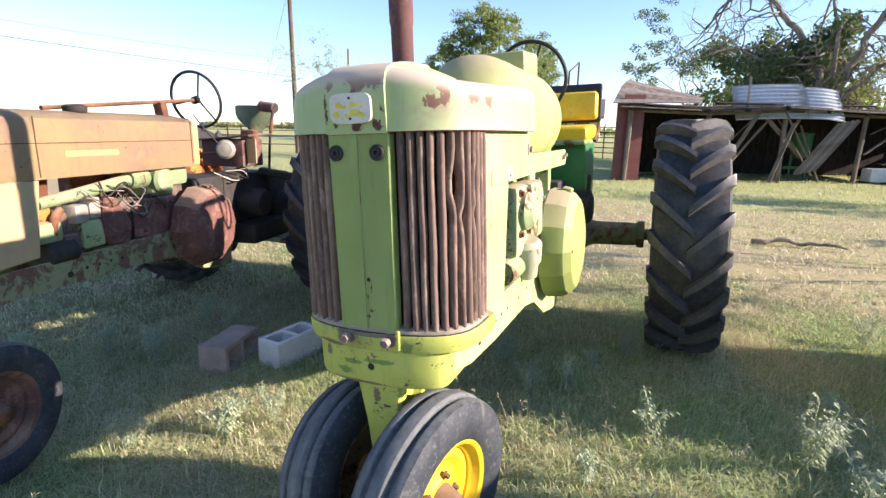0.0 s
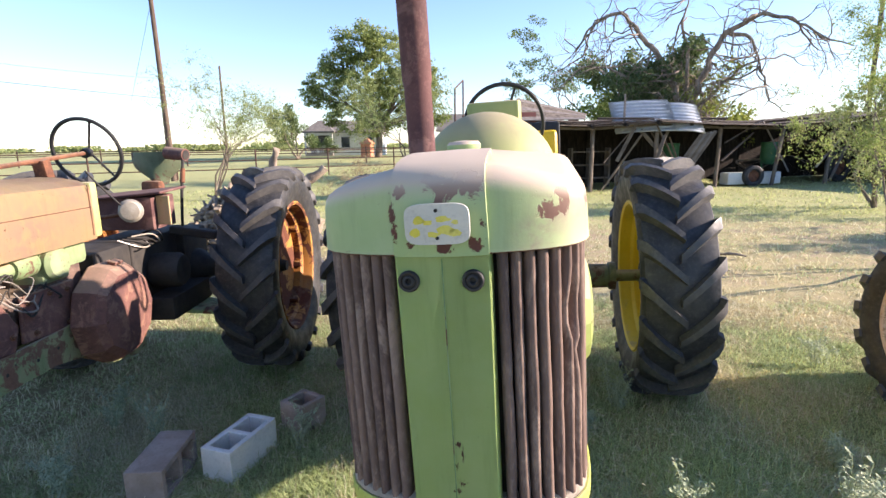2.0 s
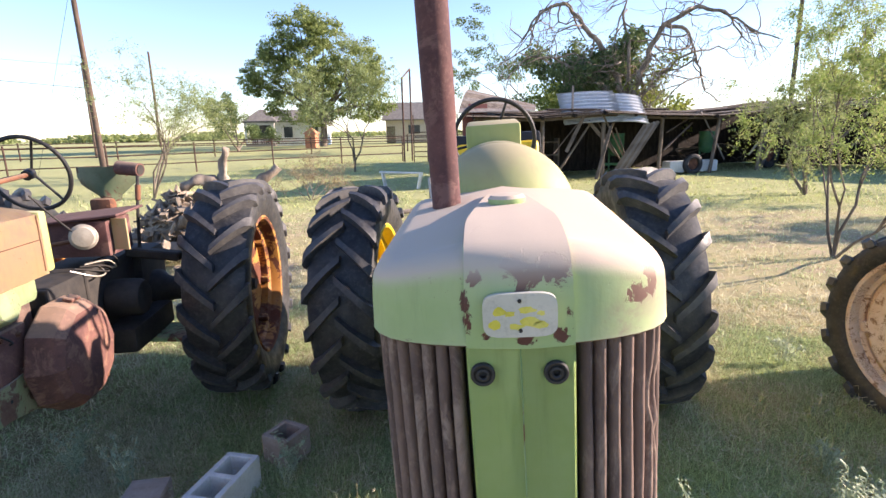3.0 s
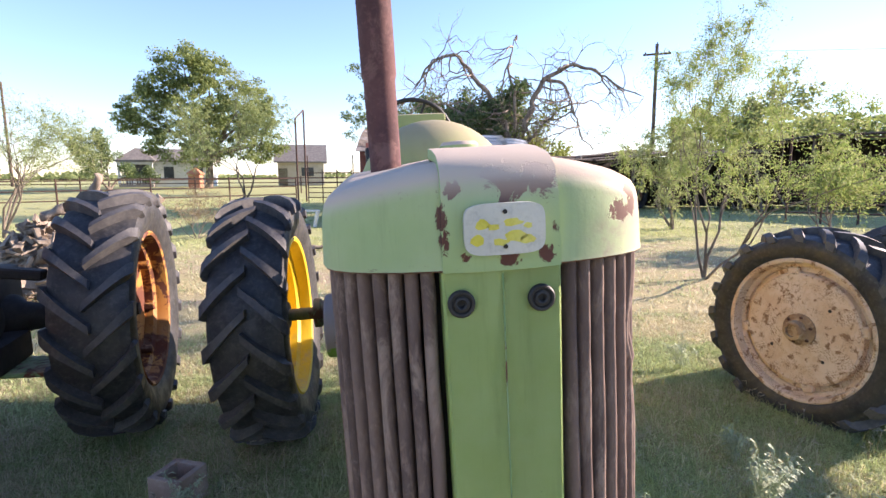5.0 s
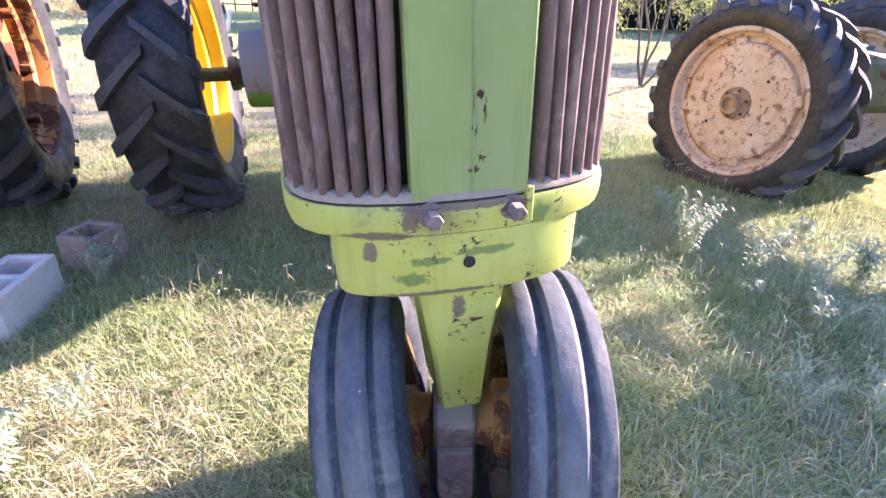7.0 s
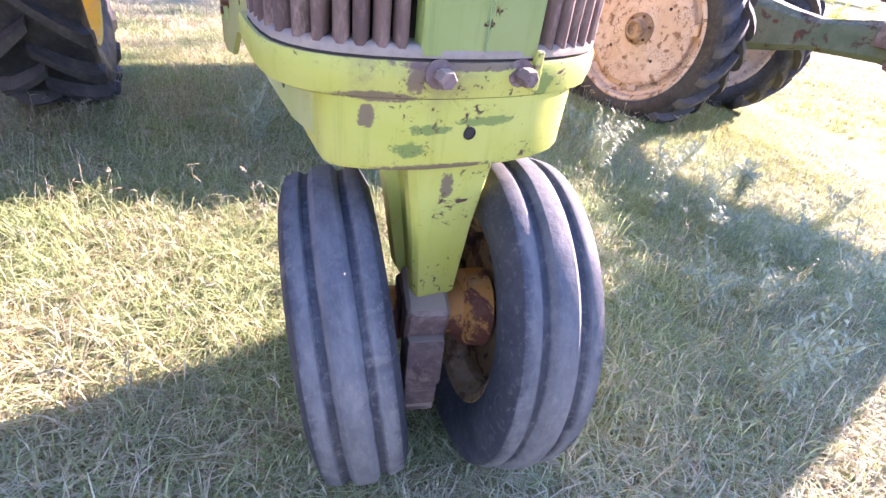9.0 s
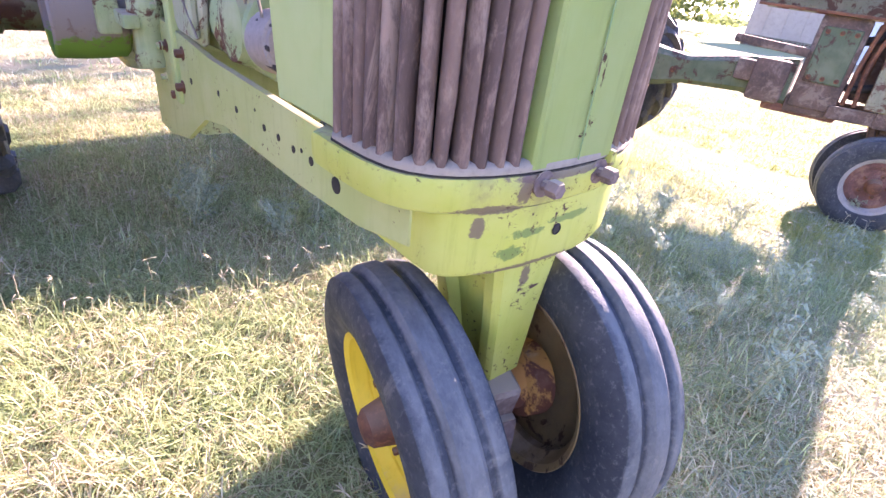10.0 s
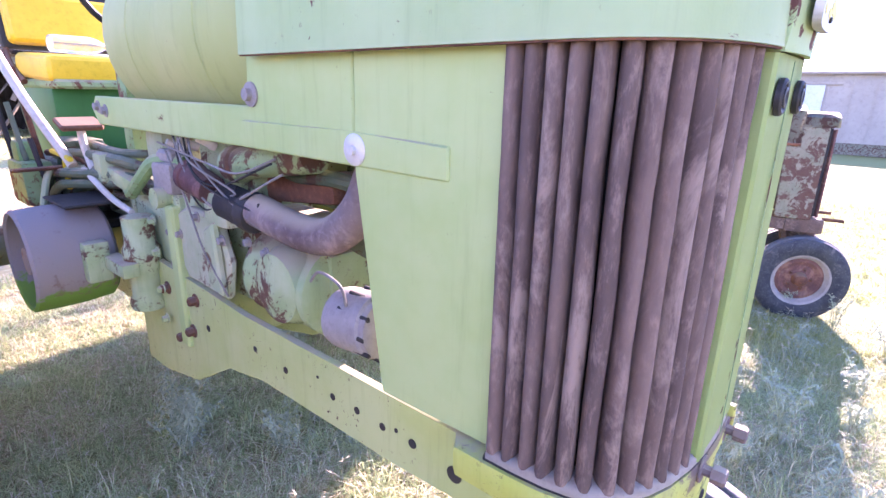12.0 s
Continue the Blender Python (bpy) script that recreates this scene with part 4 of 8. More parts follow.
def chassis(parent, mat, dark):
    """Clutch and gear housing, rear axle."""
    bm = B()
    box(bm, (0, 1.62, 0.86), (0.40, 0.42, 0.50), (0, 0, 0), 0.03, 2)
    box(bm, (0, 2.15, 0.84), (0.34, 0.75, 0.52), (0, 0, 0), 0.04, 2)
    box(bm, (0, 2.66, 0.80), (0.42, 0.44, 0.54), (0, 0, 0), 0.05, 2)
    box(bm, (0, 1.75, 0.56), (0.30, 0.36, 0.18), (0, 0, 0), 0.03, 2)
    body = part("gear_housing", bm, mat, parent)
    for y, z, w in ((1.43, 0.86, 0.44), (1.80, 0.86, 0.42), (2.45, 0.83, 0.44)):
        part("flange", box(B(), (0, y, z), (w, 0.03, 0.50), (0, 0, 0), 0.006), mat, body)
    for s in (-1, 1):
        bm = B()
        lathe(bm, [(0.15, 0.0), (0.14, 0.05), (0.10, 0.09), (0.085, 0.14), (0.08, 0.42), (0.095, 0.43), (0.095, 0.47), (0.0, 0.47)], 20, at(s * 0.20, AXLE_Y, AXLE_Z) @ (XP if s > 0 else XM))
        lathe(bm, [(0.04, 0.46), (0.04, 0.72), (0.0, 0.72)], 14, at(s * 0.20, AXLE_Y, AXLE_Z) @ (XP if s > 0 else XM))
        part("axle_housing", bm, dark, parent)
    return body


def stack(parent, base, top, r, mat):
    bm = B()
    b, t = Vector(base), Vector(top)
    tube(bm, [b, b.lerp(t, 0.3), b.lerp(t, 0.31), t], [r * 0.9, r * 0.92, r, r], 24)
    return part("exhaust_pipe", bm, mat, parent, "rust-red straight exhaust pipe")


# ---------------------------------------------------------------- sheet metal and engine dress
def pipe(name, parent, pts, r, mat, label="", n=12, steps=5):
    return part(name, tube(B(), bend(pts, steps), r, n), mat, parent, label)


def side_sheets(parent, s, mat, strip_mat, tank=True):
    """The sheet beside the radiator, the hood side above the engine and the rail under the tank."""
    m = Matrix(((0, 0, s, 0), (1, 0, 0, 0), (0, 1, 0, 0), (0, 0, 0, 1)))
    bm = plate(B(), [(0.279, 0.892), (0.514, 0.888), (0.569, 1.278), (0.569, 1.474), (0.279, 1.474)], 0.262, 0.276, m, 0.003)
    sheet = part("side_panel", bm, mat, parent, "faded green side panel beside the grille")
    part("edge_trim", plate(B(), [(0.2715, 0.894), (0.2785, 0.894), (0.2785, 1.464), (0.2715, 1.464)], 0.262, 0.2785, m), M_RUST, sheet, "thin rusted edge beside the grille")
    bm = plate(B(), [(0.573, 1.292), (0.905, 1.292), (0.885, 1.474), (0.573, 1.474)], 0.260, 0.275, m, 0.003)
    upper = part("hood_side", bm, mat, parent)
    bm = plate(B(), [(0.367, 1.287), (0.936, 1.292), (0.914, 1.346), (0.59, 1.345), (0.367, 1.337)], 0.268, 0.281, m, 0.003)
    part("trim_strip", bm, strip_mat, upper)
    bm = lathe(B(), [(0.026, 0.0), (0.026, 0.003), (0.023, 0.005), (0.008, 0.005), (0.008, 0.012), (0.0, 0.012)], 24, m @ at(0.564, 1.316, 0.280))
    part("washer", bm, M_BADGE, upper, "bright round washer and screw")
    bm = lathe(B(), [(0.024, 0.0), (0.024, 0.004), (0.012, 0.006), (0.012, 0.016), (0.0, 0.016)], 18, m @ at(0.876, 1.396, 0.275))
    part("clip", bm, M_GREYIRON, upper)
    bm = B()
    bm2 = plate(bm, [(0.5545, 1.475), (0.5570, 1.475), (0.5570, 1.575), (0.5545, 1.575)], 0.2950, 0.3006, m)
    part("seam", bm2, M_DARK, upper)
    if tank:
        bm = plate(B(), [(0.89, 1.285), (1.86, 1.285), (1.90, 1.33), (1.86, 1.372), (0.89, 1.372)], 0.232, 0.248, m, 0.003)
        r = part("tank_rail", bm, strip_mat, parent)
        bolts(r, [m @ at(y, z, 0.248) for y, z in ((1.84, 1.34), (1.78, 1.33))], 0.013, 0.012, M_GREYIRON)


def engine_pulley_side(parent, mat, light, s=-1):
    """What shows between the rail and the hood on the pulley's side."""
    X = lambda v: s * v
    eng = part("cylinder_block", box(box(B(), (0, 1.02, 0.94), (0.30, 0.60, 0.22), (0, 0, 0), 0.03, 2), (0, 1.36, 0.98), (0.40, 0.20, 0.34), (0, 0, 0), 0.02, 2), mat, parent)
    # round cylinder cover with its flange
    bm = lathe(B(), [(0.115, 0.0), (0.118, 0.02), (0.105, 0.05), (0.102, 0.22), (0.112, 0.225), (0.112, 0.25), (0.09, 0.265), (0.0, 0.27)], 28, at(X(0.10), 1.00, 0.945) @ YM @ Matrix.Rotation(0, 4, "Z"))
    part("cylinder_head", bm, mat, eng, "oil-streaked green cylinder head")
    bm = lathe(B(), [(0.10, 0.0), (0.10, 0.03), (0.085, 0.07), (0.0, 0.085)], 24, at(X(0.14), 0.86, 0.95) @ (XM if s < 0 else XP))
    part("head_cover", bm, mat, eng)
    # triangular gear cover
    m = Matrix(((0, 0, s, 0), (1, 0, 0, 0), (0, 1, 0, 0), (0, 0, 0, 1)))
    bm = plate(B(), [(1.08, 0.86), (1.30, 0.87), (1.38, 0.96), (1.36, 1.05), (1.26, 1.09), (1.10, 1.08), (1.05, 0.97)], 0.195, 0.222, m, 0.008)
    cover = part("gear_cover", bm, light, eng, "bare pale gear cover with bolts")
    bolts(cover, [m @ at(y, z, 0.222) for y, z in ((1.20, 1.07), (1.32, 1.00), (1.10, 0.89), (1.07, 1.03))], 0.010, 0.012, M_GREYIRON)
    bm = plate(B(), [(1.06, 0.88), (1.13, 0.90), (1.13, 1.05), (1.08, 1.08)], 0.222, 0.245, m, 0.006)
    part("bracket", bm, light, eng)
    # water pipe: from under the hood, down and along to the block
    pipe("water_pipe", parent, [(X(0.17), 0.58, 1.36), (X(0.19), 0.61, 1.27), (X(0.195), 0.66, 1.18), (X(0.20), 0.75, 1.118), (X(0.20), 0.87, 1.110), (X(0.20), 1.02, 1.130)], 0.040, M_PIPEWATER, "dark rust-brown bent water pipe", 18)
    bm = lathe(B(), [(0.046, 0.0), (0.05, 0.01), (0.05, 0.03), (0.046, 0.04)], 18, along((X(0.20), 0.925, 1.118), (0, 1, 0.12)))
    lathe(bm, [(0.044, 0.0), (0.046, 0.12), (0.0, 0.12)], 18, along((X(0.20), 0.94, 1.120), (0, 1, 0.08)))
    part("hose_clamp", bm, M_DARK, eng)
    part("water_elbow", box(B(), (X(0.19), 1.08, 1.11), (0.09, 0.12, 0.09), (0, 0, 0), 0.02, 2), light, eng)
    # intake pipe, slanting up to the rear
    bm = lathe(B(), [(0.040, 0.0), (0.040, 0.30), (0.047, 0.305), (0.047, 0.34), (0.04, 0.36), (0.0, 0.36)], 18, along((X(0.17), 0.73, 1.275), (0, 1, -0.16)))
    part("intake_pipe", bm, mat, eng, "faded green intake pipe")
    part("manifold", box(B(), (X(0.06), 0.92, 1.17), (0.12, 0.36, 0.07), (-6, 0, 0), 0.02, 2), M_RUST, eng)
    pipe("manifold_pipe", eng, [(X(0.02), 0.66, 1.14), (X(0.03), 0.80, 1.15), (X(0.04), 1.0, 1.16)], 0.032, mat)
    # generator behind the side panel
    bm = lathe(B(), [(0.0, 0.0), (0.045, 0.0), (0.062, 0.015), (0.065, 0.03), (0.065, 0.12), (0.06, 0.125), (0.06, 0.14), (0.03, 0.15), (0.03, 0.17), (0.0, 0.17)], 24, along((X(0.205), 0.715, 0.955), (0, -1, 0.1)))
    gen = part("generator", bm, M_GREYIRON, parent, "dusty grey generator with finned end")
    for k in range(10):
        a = k * math.tau / 10
        part("cooling_fin", box(B(), (X(0.20) + 0.062 * math.cos(a), 0.62, 0.963 + 0.062 * math.sin(a)), (0.010, 0.09, 0.012), (0, 0, 0), 0.003), M_DARK, gen)
    pipe("cable", parent, [(X(0.23), 0.78, 1.02), (X(0.25), 0.72, 1.06), (X(0.255), 0.65, 1.05), (X(0.25), 0.64, 1.01)], 0.0032, M_WIRE, "dusty cable", 8)
    # oil filter and carburettor
    bm = lathe(B(), [(0.0, 0.0), (0.036, 0.0), (0.04, 0.008), (0.04, 0.10), (0.044, 0.105), (0.044, 0.125), (0.036, 0.13), (0.0, 0.13)], 20, along((X(0.22), 1.10, 1.155), (0, 1, 0.22)))
    part("oil_filter", bm, M_STACK, eng, "maroon canister filter")
    carb = part("carburettor", box(box(B(), (X(0.19), 1.38, 1.155), (0.09, 0.10, 0.09), (0, 0, 6), 0.012, 2), (X(0.19), 1.38, 1.215), (0.07, 0.07, 0.04), (0, 0, 6), 0.010), M_GREYIRON, eng, "grimy grey carburettor")
    bm = lathe(B(), [(0.05, 0.0), (0.05, 0.02), (0.03, 0.03), (0.03, 0.07), (0.0, 0.07)], 16, at(X(0.19), 1.38, 1.10) @ XM)
    part("carburettor_bowl", bm, mat, carb)
    part("governor", box(B(), (X(0.12), 1.52, 1.22), (0.14, 0.13, 0.14), (0, 0, 0), 0.03, 2), light, eng, "pale green governor housing")
    part("rocker_box", box(box(B(), (0, 1.16, 1.19), (0.30, 0.30, 0.14), (0, 0, 0), 0.02, 2), (X(0.13), 1.14, 1.20), (0.08, 0.18, 0.16), (0, 0, 0), 0.02, 2), mat, eng)
    # wires hanging over the engine
    rnd = random.Random(5)
    for k in range(7):
        y0 = 1.30 + 0.10 * rnd.random()
        p = [(X(0.22), y0, 1.28), (X(0.24 + 0.02 * rnd.random()), y0 - 0.06 - 0.1 * rnd.random(), 1.17 + 0.06 * rnd.random()), (X(0.235), y0 - 0.15 - 0.2 * rnd.random(), 1.10 + 0.08 * rnd.random()), (X(0.225), y0 - 0.25 - 0.25 * rnd.random(), 1.06 + 0.2 * rnd.random())]
        pipe("wire", parent, p, 0.0028, M_WIRE if k < 4 else M_DARK, "", 6)
    pipe("wire", parent, [(X(0.24), 1.40, 1.24), (X(0.245), 1.30, 1.12), (X(0.25), 1.22, 1.0), (X(0.24), 1.13, 0.89)], 0.0026, M_WIRE, "dusty hanging wire", 6)
    pipe("wire", parent, [(X(0.25), 1.42, 1.262), (X(0.255), 1.15, 1.235), (X(0.255), 1.0, 1.225), (X(0.24), 0.86, 1.27)], 0.0026, M_WIRE, "dusty hanging wire", 6)
    # plumbing and clutter behind
    for k, (y0, z0, y1, z1, r) in enumerate(((0.60, 1.20, 1.0, 1.22, 0.018), (0.62, 1.08, 1.02, 1.05, 0.022), (1.04, 1.24, 1.40, 1.20, 0.012), (1.10, 1.14, 1.50, 1.17, 0.016), (1.30, 1.06, 1.60, 1.10, 0.014))):
        pipe("steel_pipe", eng, [(X(0.10 + 0.02 * k), y0, z0), (X(0.13), y0 + 0.3 * (y1 - y0), z0 + 0.02), (X(0.12), y0 + 0.7 * (y1 - y0), z1 - 0.01), (X(0.08), y1, z1)], r, M_GRIME, "", 10)
    for y, z in ((1.14, 1.26), (1.24, 1.25), (1.32, 1.24)):
        part("spark_plug", lathe(B(), [(0.012, 0), (0.014, 0.01), (0.010, 0.02), (0.008, 0.05), (0.0, 0.052)], 10, along((X(0.18), y, z), (s, 0.2, 0.5))), M_LIP, eng)
    bolts(eng, [m @ at(y, z, 0.20) for y, z in ((1.40, 1.08), (1.44, 0.98), (1.43, 0.88), (0.98, 1.04), (0.90, 1.03))], 0.009, 0.012, M_GREYIRON)
    eng.location.y += 0.095
    return eng


def belt_pulley(parent, s=-1):
    X = XM if s < 0 else XP
    bm = lathe(B(), [(0.05, 0.0), (0.150, 0.0), (0.164, 0.012), (0.170, 0.09), (0.170, 0.15), (0.166, 0.23), (0.158, 0.238), (0.148, 0.232), (0.148, 0.10), (0.05, 0.09), (0.045, 0.22), (0.0, 0.22)], 44, at(s * 0.275, 1.765, 0.86) @ X)
    p = part("belt_pulley", bm, M_PULLEY, parent, "worn belt pulley, bare grey above and green below")
    for k in range(5):
        a = k * math.tau / 5
        part("pulley_spoke", box(B(), (s * 0.40, 1.765 + 0.09 * math.cos(a), 0.86 + 0.09 * math.sin(a)), (0.04, 0.10, 0.03), (math.degrees(a), 0, 0), 0.008), M_RUST, p)
    guard = part("pulley_guard", plate(B(), [(1.62, 1.036), (1.86, 1.036), (1.86, 1.046), (1.62, 1.046)], 0.24, 0.40, Matrix(((0, 0, s, 0), (1, 0, 0, 0), (0, 1, 0, 0), (0, 0, 0, 1))), 0.004), M_DARK, parent, "flat black guard over the pulley")
    # bracket and column between pulley and frame
    bm = lathe(B(), [(0.05, 0.0), (0.055, 0.02), (0.045, 0.05), (0.045, 0.12), (0.055, 0.14), (0.055, 0.20), (0.045, 0.22), (0.045, 0.30), (0.0, 0.31)], 18, at(s * 0.255, 1.53, 0.72))
    col = part("clutch_column", bm, M_ENGINE, parent)
    part("bracket_arm", box(box(B(), (s * 0.31, 1.56, 0.865), (0.05, 0.17, 0.045), (0, 0, 0), 0.01, 2), (s * 0.35, 1.645, 0.87), (0.07, 0.05, 0.13), (0, 0, 0), 0.01, 2), M_ENGINE, col, "green cast pulley brake arm")
    part("mounting_plate", box(B(), (s * 0.225, 1.44, 0.86), (0.03, 0.05, 0.44), (0, 0, 0), 0.006), M_GREEN, parent)
    bolts(col, [at(s * 0.24, 1.44, z) @ X for z in (0.70, 0.80, 0.92, 1.02)], 0.011, 0.014, M_ENGINE)
    for ob in (p, guard):
        ob.location.y += 0.175
    col.location.y += 0.11
    return p


def engine_flywheel_side(parent, mat, light, s=1):
    """The exhaust and governor side, in front of the flywheel cover."""
    X = lambda v: s * v
    a = part("side_casting", box(box(B(), (X(0.20), 0.90, 1.10), (0.10, 0.20, 0.30), (0, 0, 0), 0.03, 2), (X(0.21), 1.10, 1.12), (0.11, 0.22, 0.26), (0, 0, 0), 0.025, 2), mat, parent)
    bm = lathe(B(), [(0.075, 0.0), (0.08, 0.02), (0.08, 0.05), (0.05, 0.08), (0.0, 0.085)], 22, at(X(0.22), 0.90, 1.14) @ XP)
    part("round_cover", bm, mat, a)
    bm = lathe(B(), [(0.055, 0.0), (0.06, 0.06), (0.07, 0.08), (0.07, 0.16), (0.05, 0.18), (0.0, 0.18)], 20, along((X(0.23), 1.0, 0.84), (0.1, -0.3, 1)))
    part("water_pump", bm, light, a, "dusty pale pump body")
    part("elbow", box(B(), (X(0.24), 1.0, 0.91), (0.09, 0.12, 0.13), (0, 20, 15), 0.035, 3), light, a)
    bolts(a, [at(X(0.25), y, z) @ (XP if s > 0 else XM) for y, z in ((0.84, 1.22), (0.96, 1.22), (0.84, 1.05), (0.96, 1.05), (1.03, 1.22), (1.18, 1.22))], 0.012, 0.014, M_RUST)
    part("oil_filler", lathe(B(), [(0.035, 0), (0.035, 0.06), (0.045, 0.065), (0.045, 0.09), (0.0, 0.095)], 16, at(X(0.19), 1.20, 1.24)), light, a)
    part("starter", lathe(B(), [(0.0, 0), (0.05, 0.0), (0.055, 0.02), (0.055, 0.2), (0.045, 0.22), (0.0, 0.22)], 18, along((X(0.20), 0.74, 0.90), (0, 1, 0))), M_OLDGREEN, a)
    pipe("wire", parent, [(X(0.27), 1.06, 1.24), (X(0.285), 1.08, 1.16), (X(0.28), 1.12, 1.20), (X(0.26), 1.13, 1.26)], 0.003, M_BADGE, "", 6)
    return a


def operator_station(parent):
    """Platform, levers, hydraulic pipes, seat box and cushions of the green tractor."""
    part("platform", box(B(), (0, 2.28, 0.93), (0.62, 0.62, 0.03), (0, 0, 0), 0.006), M_DARK, parent)
    box_ = part("seat_box", box(B(), (0.03, 2.60, 1.17), (0.52, 0.42, 0.44), (0, 0, 0), 0.012, 2), M_NEWGREEN, parent, "glossy deep green seat box")
    part("seat_frame", box(B(), (0.03, 2.55, 1.405), (0.54, 0.50, 0.035), (0, 0, 0), 0.01), M_OLDGREEN, box_)
    cushion = part("seat_cushion", box(B(), (0.03, 2.54, 1.468), (0.56, 0.46, 0.10), (3, 0, 0), 0.035, 3), M_SEAT, parent, "yellow vinyl seat cushion")
    back = part("backrest", box(B(), (0.03, 2.80, 1.66), (0.56, 0.09, 0.20), (-8, 0, 0), 0.035, 3), M_SEAT, parent, "yellow vinyl backrest")
    part("backrest_shell", box(B(), (0.03, 2.85, 1.68), (0.60, 0.05, 0.28), (-8, 0, 0), 0.02, 2), M_BLACK, back)
    for s in (-1, 1):
        pipe("backrest_bracket", back, [(0.03 + s * 0.27, 2.86, 1.62), (0.03 + s * 0.29, 2.80, 1.50), (0.03 + s * 0.28, 2.66, 1.41)], 0.012, M_RUST, "", 8, 4)
    part("dash_cover", box(B(), (-0.01, 1.60, 1.815), (0.235, 0.30, 0.13), (4, 0, 0), 0.015, 2), M_TANK, parent, "dusty box over the tank valves")
    part("steering_column", tube(B(), [(0, 1.60, 1.72), (0, 2.02, 1.79)], 0.02, 12), M_OLDGREEN, parent)
    part("dash_post", box(B(), (0, 1.92, 1.30), (0.30, 0.08, 0.62), (0, 0, 0), 0.02, 2), M_OLDGREEN, parent)
    # levers and pedals
    pipe("brake_lever", parent, [(-0.40, 2.38, 1.58), (-0.36, 2.20, 1.36), (-0.30, 2.02, 1.14)], 0.016, M_LIP, "pale painted hand lever", 10)
    ped = pipe("pedal_arm", parent, [(-0.25, 1.98, 1.12), (-0.25, 2.04, 1.20), (-0.25, 2.05, 1.26)], 0.014, M_LIP, "", 8)
    part("pedal", box(B(), (-0.25, 2.06, 1.275), (0.13, 0.09, 0.02), (18, 0, 0), 0.006), M_RUST, ped)
    pipe("clutch_lever", parent, [(-0.24, 1.90, 1.06), (-0.25, 2.02, 1.13), (-0.26, 2.12, 1.16), (-0.30, 2.30, 1.16)], 0.013, M_RUST, "rusty lever", 8)
    pipe("control_rod", parent, [(-0.30, 2.10, 1.05), (-0.305, 2.08, 1.15), (-0.31, 2.0, 1.165), (-0.31, 2.2, 1.175)], 0.009, M_YELLOW, "yellow control rod", 8)
    for k, (dy, dz) in enumerate(((0.0, 0.0), (0.06, 0.05), (0.12, -0.02))):
        pipe("hydraulic_pipe", parent, [(-0.18, 1.62, 1.10 + dz), (-0.22, 1.80, 1.12 + dz), (-0.25, 2.02 + dy, 1.12 + dz), (-0.27, 2.18 + dy, 1.09 + dz), (-0.27, 2.22 + dy, 0.98), (-0.26, 2.22 + dy, 0.88)], 0.018, M_GRIME, "grimy green steel hydraulic pipe", 10)
    for k in range(4):
        pipe("hydraulic_pipe", parent, [(-0.10, 1.66, 1.06 + 0.045 * k), (-0.20, 1.86, 1.04 + 0.05 * k), (-0.22, 2.10 + 0.04 * k, 1.04 + 0.05 * k), (-0.23, 2.20 + 0.05 * k, 0.96), (-0.22, 2.22 + 0.05 * k, 0.80)], 0.014, M_GRIME, "grimy green steel hydraulic pipe", 10)
    part("lift_housing", box(box(B(), (-0.06, 2.36, 1.00), (0.46, 0.44, 0.26), (0, 0, 0), 0.03, 2), (-0.20, 2.30, 1.16), (0.14, 0.20, 0.10), (0, 0, 0), 0.025, 2), M_GRIME, parent, "grimy hydraulic lift housing")
    part("side_valve", box(box(B(), (-0.36, 2.30, 1.06), (0.10, 0.20, 0.16), (0, 0, 0), 0.02, 2), (-0.37, 2.30, 1.17), (0.06, 0.08, 0.08), (0, 0, 0), 0.015, 2), M_OLDGREEN, parent)
    for k, (x, y, z0, z1) in enumerate(((-0.35, 2.16, 0.95, 1.22), (-0.38, 2.24, 1.00, 1.34), (-0.33, 2.30, 1.05, 1.46), (-0.40, 2.36, 1.02, 1.52), (-0.30, 2.44, 1.00, 1.40))):
        pipe("control_lever", parent, [(x + 0.02, y, z0), (x, y + 0.02, 0.5 * (z0 + z1)), (x - 0.01, y + 0.07, z1)], 0.009, (M_DARK, M_GRIME, M_RUST)[k % 3], "", 8)
    for k in range(2):
        pipe("bent_pipe", parent, [(-0.34, 2.20 - 0.06 * k, 0.86), (-0.34, 2.20 - 0.06 * k, 1.04 - 0.03 * k), (-0.33, 2.15 - 0.06 * k, 1.10 - 0.035 * k), (-0.30, 2.0, 1.115 - 0.035 * k), (-0.22, 1.84, 1.12 - 0.03 * k)], 0.016, M_GRIME, "grimy bent hydraulic pipe", 10, 6)
    pipe("clutch_rod", parent, [(-0.40, 2.06, 0.99), (-0.36, 2.10, 1.10), (-0.32, 2.12, 1.12), (-0.27, 2.02, 1.13)], 0.011, M_PALECAST, "", 8)
    part("foot_pedal", box(B(), (-0.38, 2.12, 1.125), (0.14, 0.07, 0.014), (-8, 0, 0), 0.005), M_RUST, parent)
    part("linkage", box(box(B(), (-0.21, 1.78, 1.11), (0.07, 0.20, 0.05), (8, 0, 0), 0.01, 2), (-0.24, 1.90, 1.14), (0.05, 0.07, 0.10), (0, 0, 0), 0.012, 2), M_ENGINE, parent)
    pipe("hose", parent, [(-0.18, 1.42, 1.20), (-0.22, 1.52, 1.20), (-0.24, 1.60, 1.14), (-0.24, 1.70, 1.08)], 0.020, M_OLDGREEN, "green bent hose", 10)
    pipe("link_rod", parent, [(-0.28, 1.98, 1.13), (-0.27, 1.80, 1.06), (-0.26, 1.66, 1.03)], 0.010, M_LIP, "", 8)
    part("valve_block", box(box(B(), (0.10, 2.06, 1.08), (0.20, 0.26, 0.20), (0, 0, 0), 0.02, 2), (-0.14, 2.10, 1.05), (0.16, 0.22, 0.16), (0, 0, 0), 0.02, 2), M_DARK, parent)
